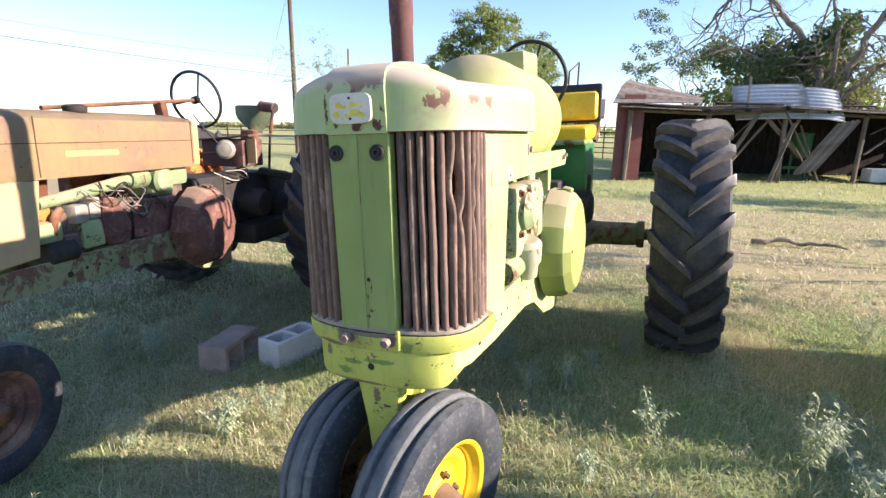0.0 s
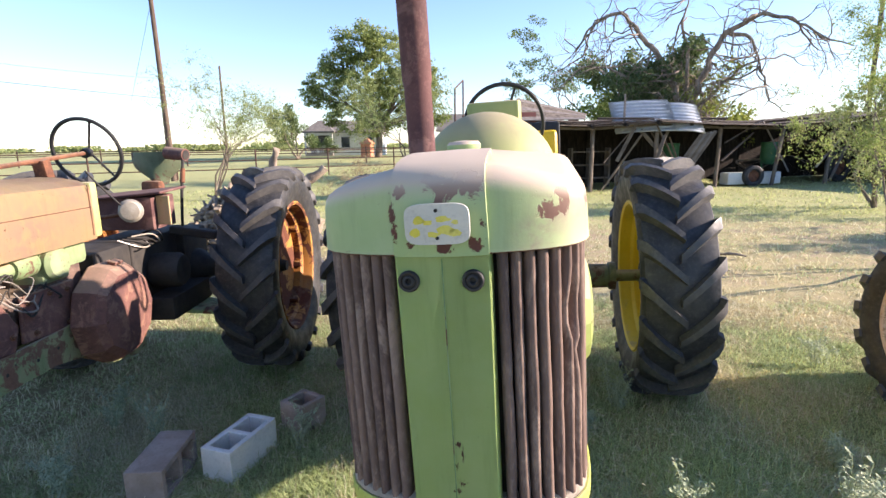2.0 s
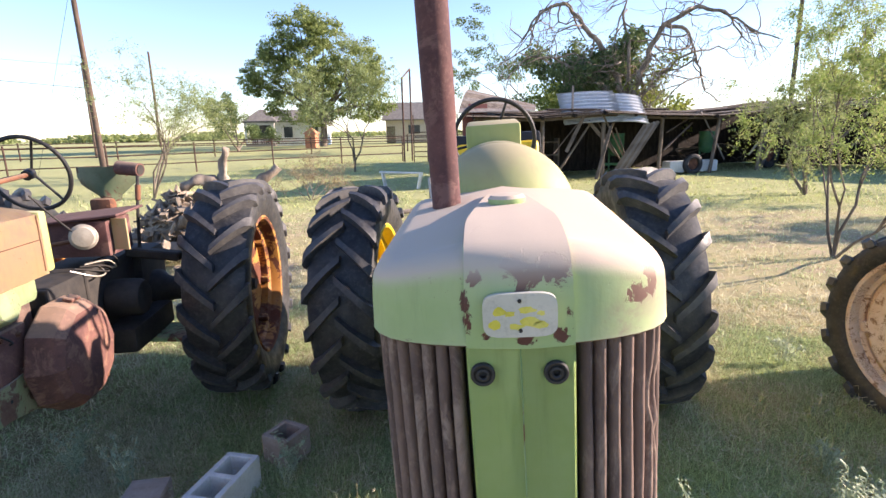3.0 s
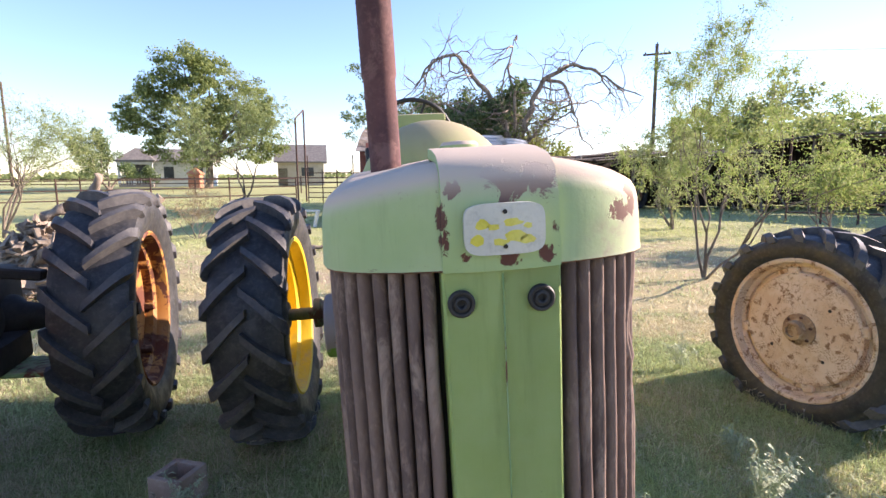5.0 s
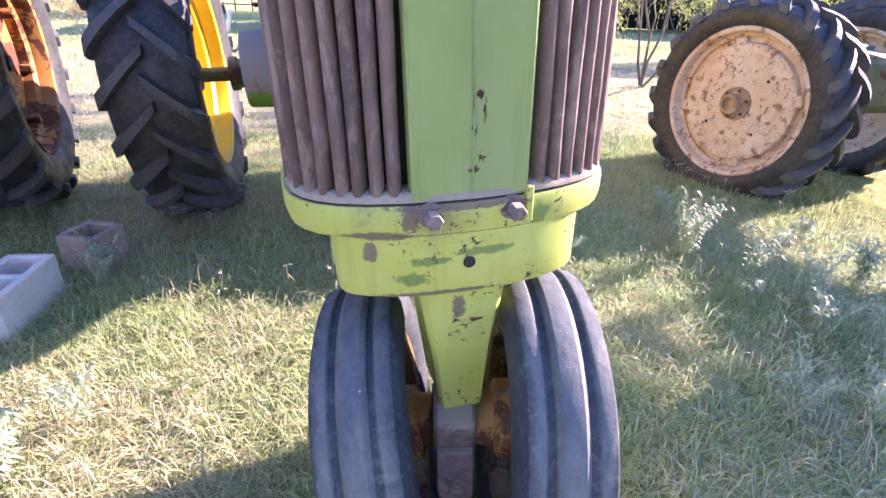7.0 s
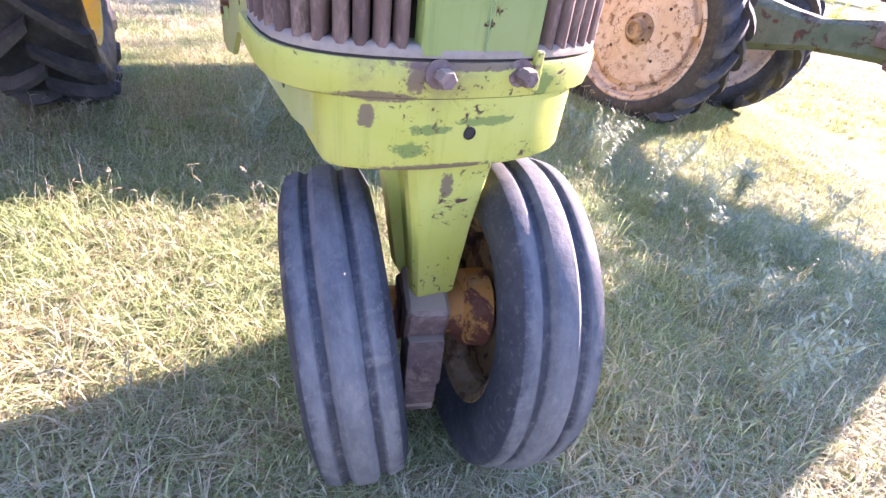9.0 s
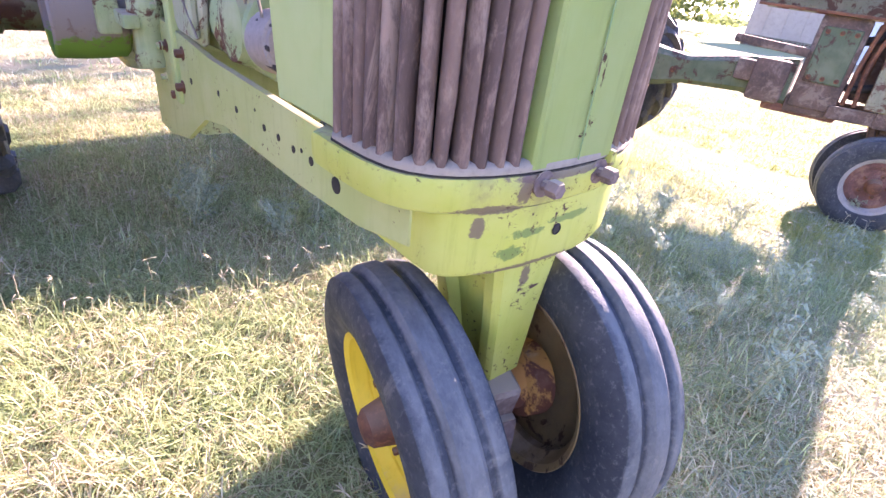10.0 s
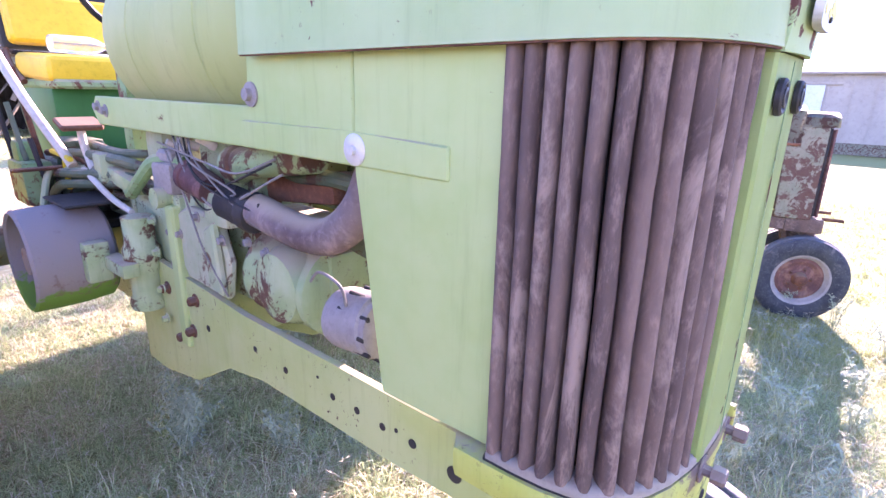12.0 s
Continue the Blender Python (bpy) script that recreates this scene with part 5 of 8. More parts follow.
    pipe("hitch_lever", parent, [(0.30, 2.30, 0.98), (0.33, 2.26, 1.10), (0.34, 2.22, 1.20)], 0.012, M_DARK, "", 8)
    part("brake_drum", lathe(B(), [(0.10, 0), (0.11, 0.02), (0.11, 0.11), (0.08, 0.13), (0.0, 0.13)], 22, at(0.22, 2.35, 0.98) @ XP), M_DARK, parent)
    part("brake_drum", lathe(B(), [(0.10, 0), (0.11, 0.02), (0.11, 0.11), (0.08, 0.13), (0.0, 0.13)], 22, at(-0.22, 2.35, 0.98) @ XM), M_DARK, parent)
    bottle = lathe(B(), [(0.0, 0), (0.032, 0.0), (0.034, 0.01), (0.034, 0.14), (0.03, 0.16), (0.014, 0.19), (0.014, 0.205), (0.0, 0.205)], 20, along((-0.20, 2.42, 1.552), (0.98, 0.1, 0)))
    return bottle


# ---------------------------------------------------------------- the green tractor
OWN_M = pose(0.067, 0, 0, 0, -2.8, 0)
own = thing("tractor", "faded green row-crop tractor with gas tank and rust-red exhaust pipe", "tractor", OWN_M, "tractors in the yard")
nose_cap(own, M_COWL)
nose_crown(own, M_COWL)
badge(own)
grille(own, M_GRILLE, M_DARK)
centre_panel(own, M_PANEL)
front_base(own, M_CAST)
front_axle(own, M_CAST, M_PIPEWATER, M_YELLOW, M_YELLOW, 0.163, 14.0, 0.015, None, M_INRIM, 0.043, 0.955, (0.055, 0.005), (7.5, 3.5), 1.10, 2.7)
for s in (-1, 1):
    rail(own, s, M_RAIL)
    side_sheets(own, s, M_GREEN, M_GREEN)
    rear_wheel(own, s * 0.935, M_YELLOW, M_YELLOW, M_TYRE, "yellow-painted rear wheel", False, 0.1 * s, 0.42)
chassis(own, M_CASE, M_AXLE)
engine_pulley_side(own, M_ENGINE, M_PALECAST)
engine_flywheel_side(own, M_ENGINE, M_PALECAST)
belt_pulley(own)
flywheel_cover(own, M_COVER, 1)
tank = part("gas_tank", lathe_tank(B(), 0.78, 1.86, 0.260, 1.538, 0.22), M_TANK, own, "dusty yellow-green gas tank")
for y in (1.12, 1.50):
    part("tank_weld", lathe(B(), [(0.2605, -0.004), (0.2625, 0.0), (0.2605, 0.004), (0.258, 0.0)], 48, at(0, y, 1.538) @ YP, True), M_TANK, tank)
part("filler_cap", lathe(B(), [(0.042, 0.0), (0.045, 0.008), (0.045, 0.016), (0.038, 0.024), (0.0, 0.027)], 24, at(0.0, 0.42, 1.664)), M_COWL, own)
stack(own, (-0.165, 0.655, 1.45), (-0.175, 0.655, 2.85), 0.046, M_STACK)
part("stack_collar", lathe(B(), [(0.052, 0), (0.056, 0.004), (0.056, 0.016), (0.048, 0.02)], 24, at(-0.166, 0.655, 1.605)), M_DARK, own)
steering_wheel(own, (0.0, 2.02, 1.79), 0.215, 14)
bottle_mesh = operator_station(own)
solid("plastic_bottle", bottle_mesh, M_BOTTLE, "crumpled clear plastic bottle lying on the yellow seat", "bottle", OWN_M)

# ---------------------------------------------------------------- the orange-hooded tractor beside it
left = thing("tractor", "rusty tractor with sun-bleached orange hood and maroon flywheel cover", "tractor", pose(-2.19, 0.03, 0, 0, 0, 11), "tractors in the yard")
for s in (-1, 1):
    rail(left, s, M_LEFTRAIL, -0.34)
    rear_wheel(left, s * 0.835, M_ORIM, M_ORIM, M_TYRE, "rusty orange rear wheel, deeply dished", False, 0.2, 0.42, 0.778, 0.50, -0.06)
chassis(left, M_DARK, M_DARK)


def open_engine(parent):
    """The stripped engine of the orange-hooded tractor, seen between its rail and hood."""
    face = Matrix(((0, 0, 1, 0), (1, 0, 0, 0), (0, 1, 0, 0), (0, 0, 0, 1)))      # (y, z, outward)
    eng = part("cylinder_block", box(box(B(), (0.06, 0.80, 0.90), (0.24, 0.86, 0.24), (0, 0, 0), 0.03, 2), (0.02, 1.20, 1.00), (0.34, 0.30, 0.40), (0, 0, 0), 0.03, 2), M_OLDIRON, parent, "grimy brown engine block")
    part("intake_pipe", tube(B(), [(0.17, 0.30, 1.075), (0.18, 0.55, 1.105), (0.18, 0.90, 1.15)], [0.030, 0.034, 0.036], 16), M_FADEDMINT, eng, "pale green slanting intake pipe")
    part("air_horn", lathe(B(), [(0.05, 0.0), (0.062, 0.02), (0.062, 0.12), (0.05, 0.14), (0.0, 0.14)], 20, along((0.18, 0.88, 1.15), (0, 1, 0.05))), M_FADEDMINT, eng)
    part("gear_cover", plate(B(), [(0.66, 0.80), (0.80, 0.78), (0.84, 0.90), (0.74, 1.06), (0.66, 1.08), (0.63, 0.95)], 0.19, 0.225, face, 0.008), M_RUSTDOME, eng, "rust-brown gear cover plate")
    part("valve_cover", box(B(), (0.16, 0.58, 0.88), (0.10, 0.15, 0.16), (0, 0, 0), 0.025, 2), M_ENGINE, eng)
    part("valve_cover", box(B(), (0.17, 0.44, 0.84), (0.09, 0.10, 0.12), (0, 0, 0), 0.02, 2), M_OLDIRON, eng)
    part("water_box", box(B(), (0.14, 0.30, 0.93), (0.16, 0.18, 0.11), (0, 0, 0), 0.03, 2), M_FADEDMINT, eng)
    part("generator", lathe(B(), [(0.0, 0.0), (0.05, 0.0), (0.062, 0.015), (0.062, 0.16), (0.05, 0.175), (0.0, 0.18)], 22, along((0.19, 0.28, 0.82), (0, 1, 0))), M_DARK, eng, "black generator drum")
    part("rear_plate", plate(B(), [(0.86, 0.80), (1.20, 0.77), (1.24, 1.02), (0.88, 1.02)], 0.195, 0.215, face, 0.006), M_RUSTDOME, eng)
    gov = part("governor", lathe(B(), [(0.085, 0.0), (0.085, 0.03), (0.07, 0.05), (0.045, 0.055), (0.0, 0.06)], 24, at(0.20, 1.12, 1.13) @ XP), M_FADEDMINT, eng, "pale green round governor cover")
    bolts(gov, [at(0.235, 1.12 + 0.068 * math.cos(a), 1.13 + 0.068 * math.sin(a)) @ XP for a in [k * math.tau / 5 for k in range(5)]], 0.007, 0.010, M_GREYIRON)
    part("governor_housing", box(box(B(), (0.12, 1.14, 1.13), (0.18, 0.20, 0.20), (0, 0, 0), 0.03, 2), (0.13, 1.30, 1.15), (0.17, 0.17, 0.14), (0, 0, 0), 0.04, 2), M_FADEDMINT, eng)
    part("carburettor", box(box(B(), (0.18, 0.50, 1.00), (0.09, 0.10, 0.10), (0, 0, 8), 0.02, 2), (0.18, 0.60, 1.02), (0.07, 0.08, 0.12), (0, 0, 0), 0.02, 2), M_LAMPSHELL, eng)
    part("air_tube", tube(B(), bend([(0.17, 0.42, 1.03), (0.20, 0.36, 1.00), (0.20, 0.34, 0.92), (0.18, 0.38, 0.87)], 5), 0.022, 12), M_RUST, eng)
    bolts(eng, [face @ at(y, z, 0.215) for y, z in ((0.92, 0.98), (1.06, 0.99), (1.18, 0.98), (0.94, 0.83), (1.16, 0.81))] + [face @ at(y, z, 0.225) for y, z in ((0.68, 0.84), (0.79, 0.86), (0.70, 1.02))], 0.010, 0.012, M_RUST)
    rnd = random.Random(19)
    for k in range(14):
        y, z = rnd.uniform(0.40, 0.95), rnd.uniform(0.98, 1.17)
        p = [(0.22, y, z), (0.235, y + rnd.uniform(0.02, 0.10), z - rnd.uniform(-0.04, 0.10)), (0.23, y + rnd.uniform(0.08, 0.22), z - rnd.uniform(-0.02, 0.10)), (0.20, y + rnd.uniform(0.15, 0.30), z + rnd.uniform(-0.10, 0.05))]
        pipe("wire", parent, p, rnd.choice((0.0025, 0.003, 0.005)), rnd.choice((M_WIRE, M_RUST, M_DARK, M_DARK)), "", 6)
    return eng


open_engine(left)
engine_flywheel_side(left, M_RUSTDOME, M_RUST, -1)
flywheel_cover(left, M_RUSTDOME, 1, 1.40, 0.79, 0.285, 10)
for ob in left.children:
    if ob.name.startswith("frame_rail"):
        ob.location.z -= 0.055


def hood_shell(parent, mat, y0, y1, z0, z1, w, name="hood"):
    """A long pressed hood, open below, with rolled upper edges."""
    sec = [(-w, z0), (-w, z1 - 0.07), (-w + 0.015, z1 - 0.03), (-w + 0.06, z1 - 0.006), (-w * 0.4, z1 + 0.012), (0, z1 + 0.016), (w * 0.4, z1 + 0.012), (w - 0.06, z1 - 0.006), (w - 0.015, z1 - 0.03), (w, z1 - 0.07), (w, z0)]
    bm = B()
    rings(bm, [[(x, y, z) for x, z in sec] for y in (y0, y0 + 0.3 * (y1 - y0), y0 + 0.7 * (y1 - y0), y1)], False)
    bmesh.ops.solidify(bm, geom=bm.faces[:], thickness=0.006)
    return part(name, bm, mat, parent, "", sharp=30)


hood = hood_shell(left, M_ORANGE, -0.30, 1.40, 1.205, 1.525, 0.265)
for y, z, dy, dz in ((0.55, 1.378, 1.66, 0.004), (0.262, 1.36, 0.005, 0.29), (1.375, 1.36, 0.006, 0.27)):
    part("hood_seam", box(B(), (0.2665, y, z), (0.004, dy, dz)), M_RUST, hood)
part("worn_lettering", box(B(), (0.2658, 0.58, 1.322), (0.002, 0.34, 0.030)), M_FADEDYEL, hood, "worn unreadable yellow lettering")
part("radiator_side", plate(B(), [(-0.29, 0.79), (0.205, 0.83), (0.255, 1.202), (-0.29, 1.202)], 0.245, 0.262, Matrix(((0, 0, 1, 0), (1, 0, 0, 0), (0, 1, 0, 0), (0, 0, 0, 1))), 0.004), M_ORANGE, left)
part("radiator_core", box(B(), (0, -0.10, 1.03), (0.48, 0.24, 0.40), (0, 0, 0), 0.01), M_RUST, left)
part("inner_sheet", plate(B(), [(0.26, 0.90), (0.36, 0.90), (0.38, 1.20), (0.26, 1.20)], 0.15, 0.17, Matrix(((0, 0, 1, 0), (1, 0, 0, 0), (0, 1, 0, 0), (0, 0, 0, 1))), 0.003), M_ORIM, left)
part("steering_shaft", tube(B(), [(0, 0.55, 1.552), (0, 1.82, 1.663)], 0.013, 10), M_RUST, left)
part("shaft_bracket", box(B(), (0, 1.44, 1.575), (0.07, 0.06, 0.12), (12, 0, 0), 0.012, 2), M_RUST, left, "rusty shaft bearing bracket")
part("hood_cap", lathe(B(), [(0.055, 0), (0.06, 0.01), (0.06, 0.03), (0.04, 0.04), (0, 0.042)], 20, at(0.10, 0.66, 1.535)), M_DARK, left)
steering_wheel(left, (0, 1.82, 1.665), 0.205, 14)
part("hood_rear", box(B(), (0, 1.43, 1.36), (0.53, 0.06, 0.30), (0, 0, 0), 0.02, 2), M_FADEDYEL2, left)
dash = part("battery_box", box(B(), (0.10, 2.10, 1.268), (0.36, 0.30, 0.215), (0, 0, 0), 0.012, 2), M_STACK, left, "dark rust-brown battery box")
part("box_lid", box(B(), (0.105, 2.10, 1.390), (0.51, 0.36, 0.016), (2, -5, 0), 0.004), M_STACK, dash)
part("box_flap", box(B(), (0.330, 2.00, 1.285), (0.10, 0.012, 0.19), (0, 0, -14), 0.003), M_ORANGE, dash)
bm = lathe(B(), [(0.0, -0.06), (0.03, -0.055), (0.06, -0.03), (0.072, 0.0), (0.074, 0.012), (0.066, 0.018), (0.0, 0.024)], 28, along((0.20, 1.86, 1.30), (0.25, -1, 0.05)))
lamp = part("headlamp", bm, M_LAMPSHELL, left, "dusty round work lamp with clouded lens")
part("lens", lathe(B(), [(0.064, 0.018), (0.055, 0.026), (0.0, 0.032)], 28, along((0.20, 1.86, 1.30), (0.25, -1, 0.05))), M_LENS, lamp)
pipe("lamp_bracket", left, [(0.20, 1.92, 1.29), (0.10, 1.88, 1.27), (0.0, 1.84, 1.26)], 0.012, M_RUST, "", 8)
# the pressed seat, tipped up on its bracket
bm = B()
loops = []
for z, half, cx in ((1.42, 0.050, 0.03), (1.46, 0.075, 0.02), (1.50, 0.130, 0.01), (1.54, 0.175, 0.01), (1.59, 0.195, 0.01), (1.64, 0.195, 0.01), (1.66, 0.190, 0.01)):
    front = [(cx + half * u, 2.50 + 0.10 * u * u - 0.35 * (z - 1.54) ** 2 + 0.05 * (z - 1.42), z) for u in [k / 5 - 1 for k in range(11)]]
    loops.append(front + [(x, y + 0.006, q) for x, y, q in front[::-1]])
rings(bm, loops)
seat = part("seat", bm, M_GRIME, left, "tipped-up dull green pressed-steel seat")
part("seat_roll", tube(B(), [(0.14, 2.50, 1.652), (0.295, 2.46, 1.636)], [0.046, 0.044], 20), M_RUSTDOME, seat)
part("roll_end", tube(B(), [(0.2955, 2.4597, 1.636), (0.299, 2.459, 1.6355)], 0.034, 16), M_DARK, seat)
part("seat_post", box(B(), (0.0, 2.52, 1.36), (0.14, 0.10, 0.18), (0, 0, 0), 0.03, 2), M_RUST, left)
pipe("seat_lever", left, [(0.24, 2.40, 1.06), (0.275, 2.38, 1.35), (0.29, 2.42, 1.60)], 0.011, M_DARK, "", 8)
part("lever_grip", tube(B(), [(0.283, 2.39, 1.44), (0.288, 2.41, 1.54)], 0.017, 12), M_RUST, left)
part("wheel_bar", box(B(), (0.35, 2.36, 1.08), (0.34, 0.09, 0.06), (0, 8, 0), 0.01), M_DARK, left)
part("brake_housing", lathe(B(), [(0.115, 0), (0.12, 0.03), (0.12, 0.16), (0.10, 0.19), (0.06, 0.195), (0.0, 0.18)], 26, at(0.18, 2.10, 0.86) @ XP), M_DARK, left)
part("foot_plate", box(B(), (0.44, 2.35, 0.52), (0.42, 0.30, 0.035), (0, 4, 0), 0.008), M_OLDGREEN, left)
part("drawbar_frame", box(B(), (0.20, 2.25, 0.62), (0.30, 0.60, 0.16), (0, 0, 0), 0.02, 2), M_DARK, left)
for k in range(5):
    pipe("wire", left, [(0.16, 1.74 + 0.05 * k, 1.13), (0.24, 1.84 + 0.05 * k, 1.07 + 0.02 * k), (0.22, 1.98 + 0.04 * k, 1.06), (0.10, 2.08, 1.10)], 0.005, M_DARK if k % 3 else M_LENS, "", 6)
pipe("steering_rod", left, [(0.05, 1.70, 1.56), (0.10, 1.76, 1.45), (0.16, 1.84, 1.33)], 0.005, M_DARK, "", 8)
# wide front axle
part("front_axle", tube(B(), bend([(-0.46, -0.27, 0.36), (-0.30, -0.20, 0.52), (0.30, -0.20, 0.52), (0.46, -0.27, 0.36)], 4), 0.035, 10), M_RUST, left)
for s in (-1, 1):
    front_wheel(left, at(s * 0.455, -0.275, 0.285) @ Matrix.Rotation(radians(4) + (0 if s > 0 else math.pi), 4, "Z") @ Matrix.Scale(0.84, 4), M_RUSTDOME)

# ---------------------------------------------------------------- the tractor on the sunny side
right = thing("tractor", "derelict tractor with weathered hood and chalky pink wheel discs", "tractor", pose(3.97, 0.013, -0.05, 0, 0, 16), "tractors in the yard")
SIDE_L = Matrix(((0, 0, -1, 0), (1, 0, 0, 0), (0, 1, 0, 0), (0, 0, 0, 1)))       # (y, z, outward) on the pulley side
for s in (-1, 1):
    w = rear_wheel(right, s * 0.68, M_PINK, M_PINK, M_TYRE, "chalky pink full-disc rear wheel", True, 0.2, 0.34, 0.665, 0.465, 0.0, 0.645)
    w.location.y -= 0.10
    part("axle_housing", lathe(B(), [(0.12, 0.0), (0.09, 0.08), (0.07, 0.12), (0.065, 0.42), (0.0, 0.42)], 18, at(s * 0.14, AXLE_Y - 0.10, 0.645) @ (XP if s > 0 else XM)), M_OLDGREEN, right)
bm = B()
rings(bm, [[(x * w, y, z0 + (z1 - z0) * f) for x, f in ((-1, 0.15), (-0.7, 0), (0.7, 0), (1, 0.15), (1, 0.85), (0.7, 1), (-0.7, 1), (-1, 0.85))]
           for y, w, z0, z1 in ((1.00, 0.17, 0.70, 1.02), (1.30, 0.14, 0.74, 0.985), (1.70, 0.13, 0.715, 0.91), (1.90, 0.14, 0.66, 0.93), (2.28, 0.17, 0.58, 1.00))])
tube_ = part("torque_tube", bm, M_GRIME, right, "", sharp=30)
bolts(tube_, [SIDE_L @ at(y, z, 0.14) for y, z in ((1.06, 0.80), (1.10, 0.94), (1.78, 0.80), (1.95, 0.84))], 0.014, 0.016, M_RUST)
part("rear_housing", box(B(), (0, 2.48, 0.80), (0.36, 0.46, 0.46), (0, 0, 0), 0.05, 2), M_GRIME, right)
part("side_bar", box(B(), (-0.20, 1.20, 1.08), (0.07, 0.46, 0.055), (3, 0, 0), 0.012, 2), M_OLDIRON, right, "grimy control bar along the engine")
part("side_box", box(box(B(), (-0.17, 1.14, 0.86), (0.14, 0.22, 0.28), (0, 0, 0), 0.03, 2), (-0.17, 1.30, 0.90), (0.10, 0.12, 0.14), (0, 0, 0), 0.02, 2), M_OLDIRON, right)
block_ = part("cylinder_block", box(box(B(), (0, 0.84, 1.02), (0.38, 0.28, 0.58), (0, 0, 0), 0.025, 2), (0, 0.85, 0.745), (0.34, 0.30, 0.12), (0, 0, 0), 0.03, 2), M_OLDIRON, right, "rusty engine block")
part("side_cover", plate(B(), [(0.73, 0.90), (0.95, 0.90), (0.95, 1.24), (0.73, 1.24)], 0.192, 0.206, SIDE_L, 0.006), M_GRIME, block_)
bolts(block_, [SIDE_L @ at(y, z, 0.206) for y in (0.76, 0.84, 0.92) for z in (0.93, 1.21)], 0.010, 0.012, M_RUST)
part("oil_pan", box(B(), (0, 0.90, 0.70), (0.30, 0.46, 0.06), (0, 0, 0), 0.02, 2), M_RUSTDOME, block_)
pipe("radiator_hose", right, [(-0.10, 0.74, 1.18), (-0.12, 0.66, 1.20), (-0.11, 0.58, 1.26), (-0.10, 0.50, 1.28)], 0.028, M_DARK, "perished black radiator hose", 10)
pipe("radiator_hose", right, [(-0.14, 0.74, 0.92), (-0.15, 0.66, 0.90), (-0.13, 0.58, 0.92), (-0.12, 0.48, 0.94)], 0.026, M_DARK, "perished black radiator hose", 10)
for k, y in enumerate((0.675, 0.61)):
    pipe("support_rod", right, [(-0.19, y, 0.80), (-0.20, y + 0.02 * k, 1.05), (-0.19, y - 0.03, 1.32)], 0.013, M_RUST, "", 8)
# box added to stop sun streaks through the gap between radiator and block
part("fan_shroud", box(B(), (0.12, 0.58, 1.06), (0.20, 0.16, 0.48), (0, 0, 0), 0.02, 2), M_OLDIRON, right)
part("fan_pulley", lathe(B(), [(0.07, 0.0), (0.075, 0.01), (0.06, 0.02), (0.075, 0.03), (0.07, 0.04), (0.0, 0.04)], 20, at(0, 0.64, 1.06) @ YM), M_RUST, right)
part("frame_side", plate(B(), [(0.26, 0.715), (0.74, 0.70), (0.74, 0.785), (0.26, 0.80)], 0.175, 0.205, SIDE_L, 0.006), M_OLDIRON, right)
part("frame_side", plate(B(), [(0.26, 0.715), (0.74, 0.70), (0.74, 0.785), (0.26, 0.80)], -0.205, -0.175, SIDE_L, 0.006), M_OLDIRON, right)
hood_r = hood_shell(right, M_RUSTHOOD, 0.49, 1.36, 1.315, 1.575, 0.245)
part("hood_lip", plate(B(), [(0.49, 1.308), (1.36, 1.308), (1.36, 1.326), (0.49, 1.326)], 0.244, 0.252, SIDE_L, 0.002), M_RUST, hood_r)
hood_shell(right, M_RUSTHOOD, 0.285, 0.488, 1.44, 1.535, 0.240, "radiator_top")
rad = part("radiator", box(B(), (0, 0.42, 1.12), (0.42, 0.12, 0.62), (0, 0, 0), 0.012, 2), M_OLDIRON, right)
for q in (SIDE_L, Matrix.Diagonal((-1, 1, 1, 1)) @ SIDE_L):
    part("radiator_side", plate(B(), [(0.335, 0.80), (0.56, 0.80), (0.575, 1.31), (0.50, 1.44), (0.335, 1.44)], 0.222, 0.238, q, 0.005), M_RUSTHOOD, rad)
screen = part("radiator_screen", box(B(), (0, 0.325, 1.13), (0.40, 0.03, 0.62), (0, 0, 0), 0.006), M_DARK, rad, "dark rusted radiator screen")
first = None
for k in range(13):
    m = at(-0.21 + 0.035 * k, 0.296, 0.82)
    if first is None:
        first = part("screen_bar", tube(B(), [(0, 0, 0), (0, 0, 0.61)], 0.009, 6), M_RUSTDOME, screen, "", m)
    else:
        share("screen_bar", first, screen, m)
part("front_casting", box(box(B(), (0, 0.36, 0.755), (0.44, 0.24, 0.11), (0, 0, 0), 0.02, 2), (0, 0.33, 0.68), (0.16, 0.16, 0.10), (0, 0, 0), 0.02, 2), M_OLDIRON, right)
for x in (-0.19, 0.19):
    part("front_pin", tube(B(), [(x, 0.26, 0.81), (x - 0.02, 0.13, 0.812)], 0.012, 8), M_RUST, right)
children = set(right.children)
front_axle(right, M_OLDIRON, M_RUST, M_STEELRIM, M_RUSTDOME, 0.150, -8.0, 0.0, None, None, 0.0, 0.90)
for ob in right.children:
    if ob not in children:
        ob.location.y += 0.20
        ob.location.z += 0.045

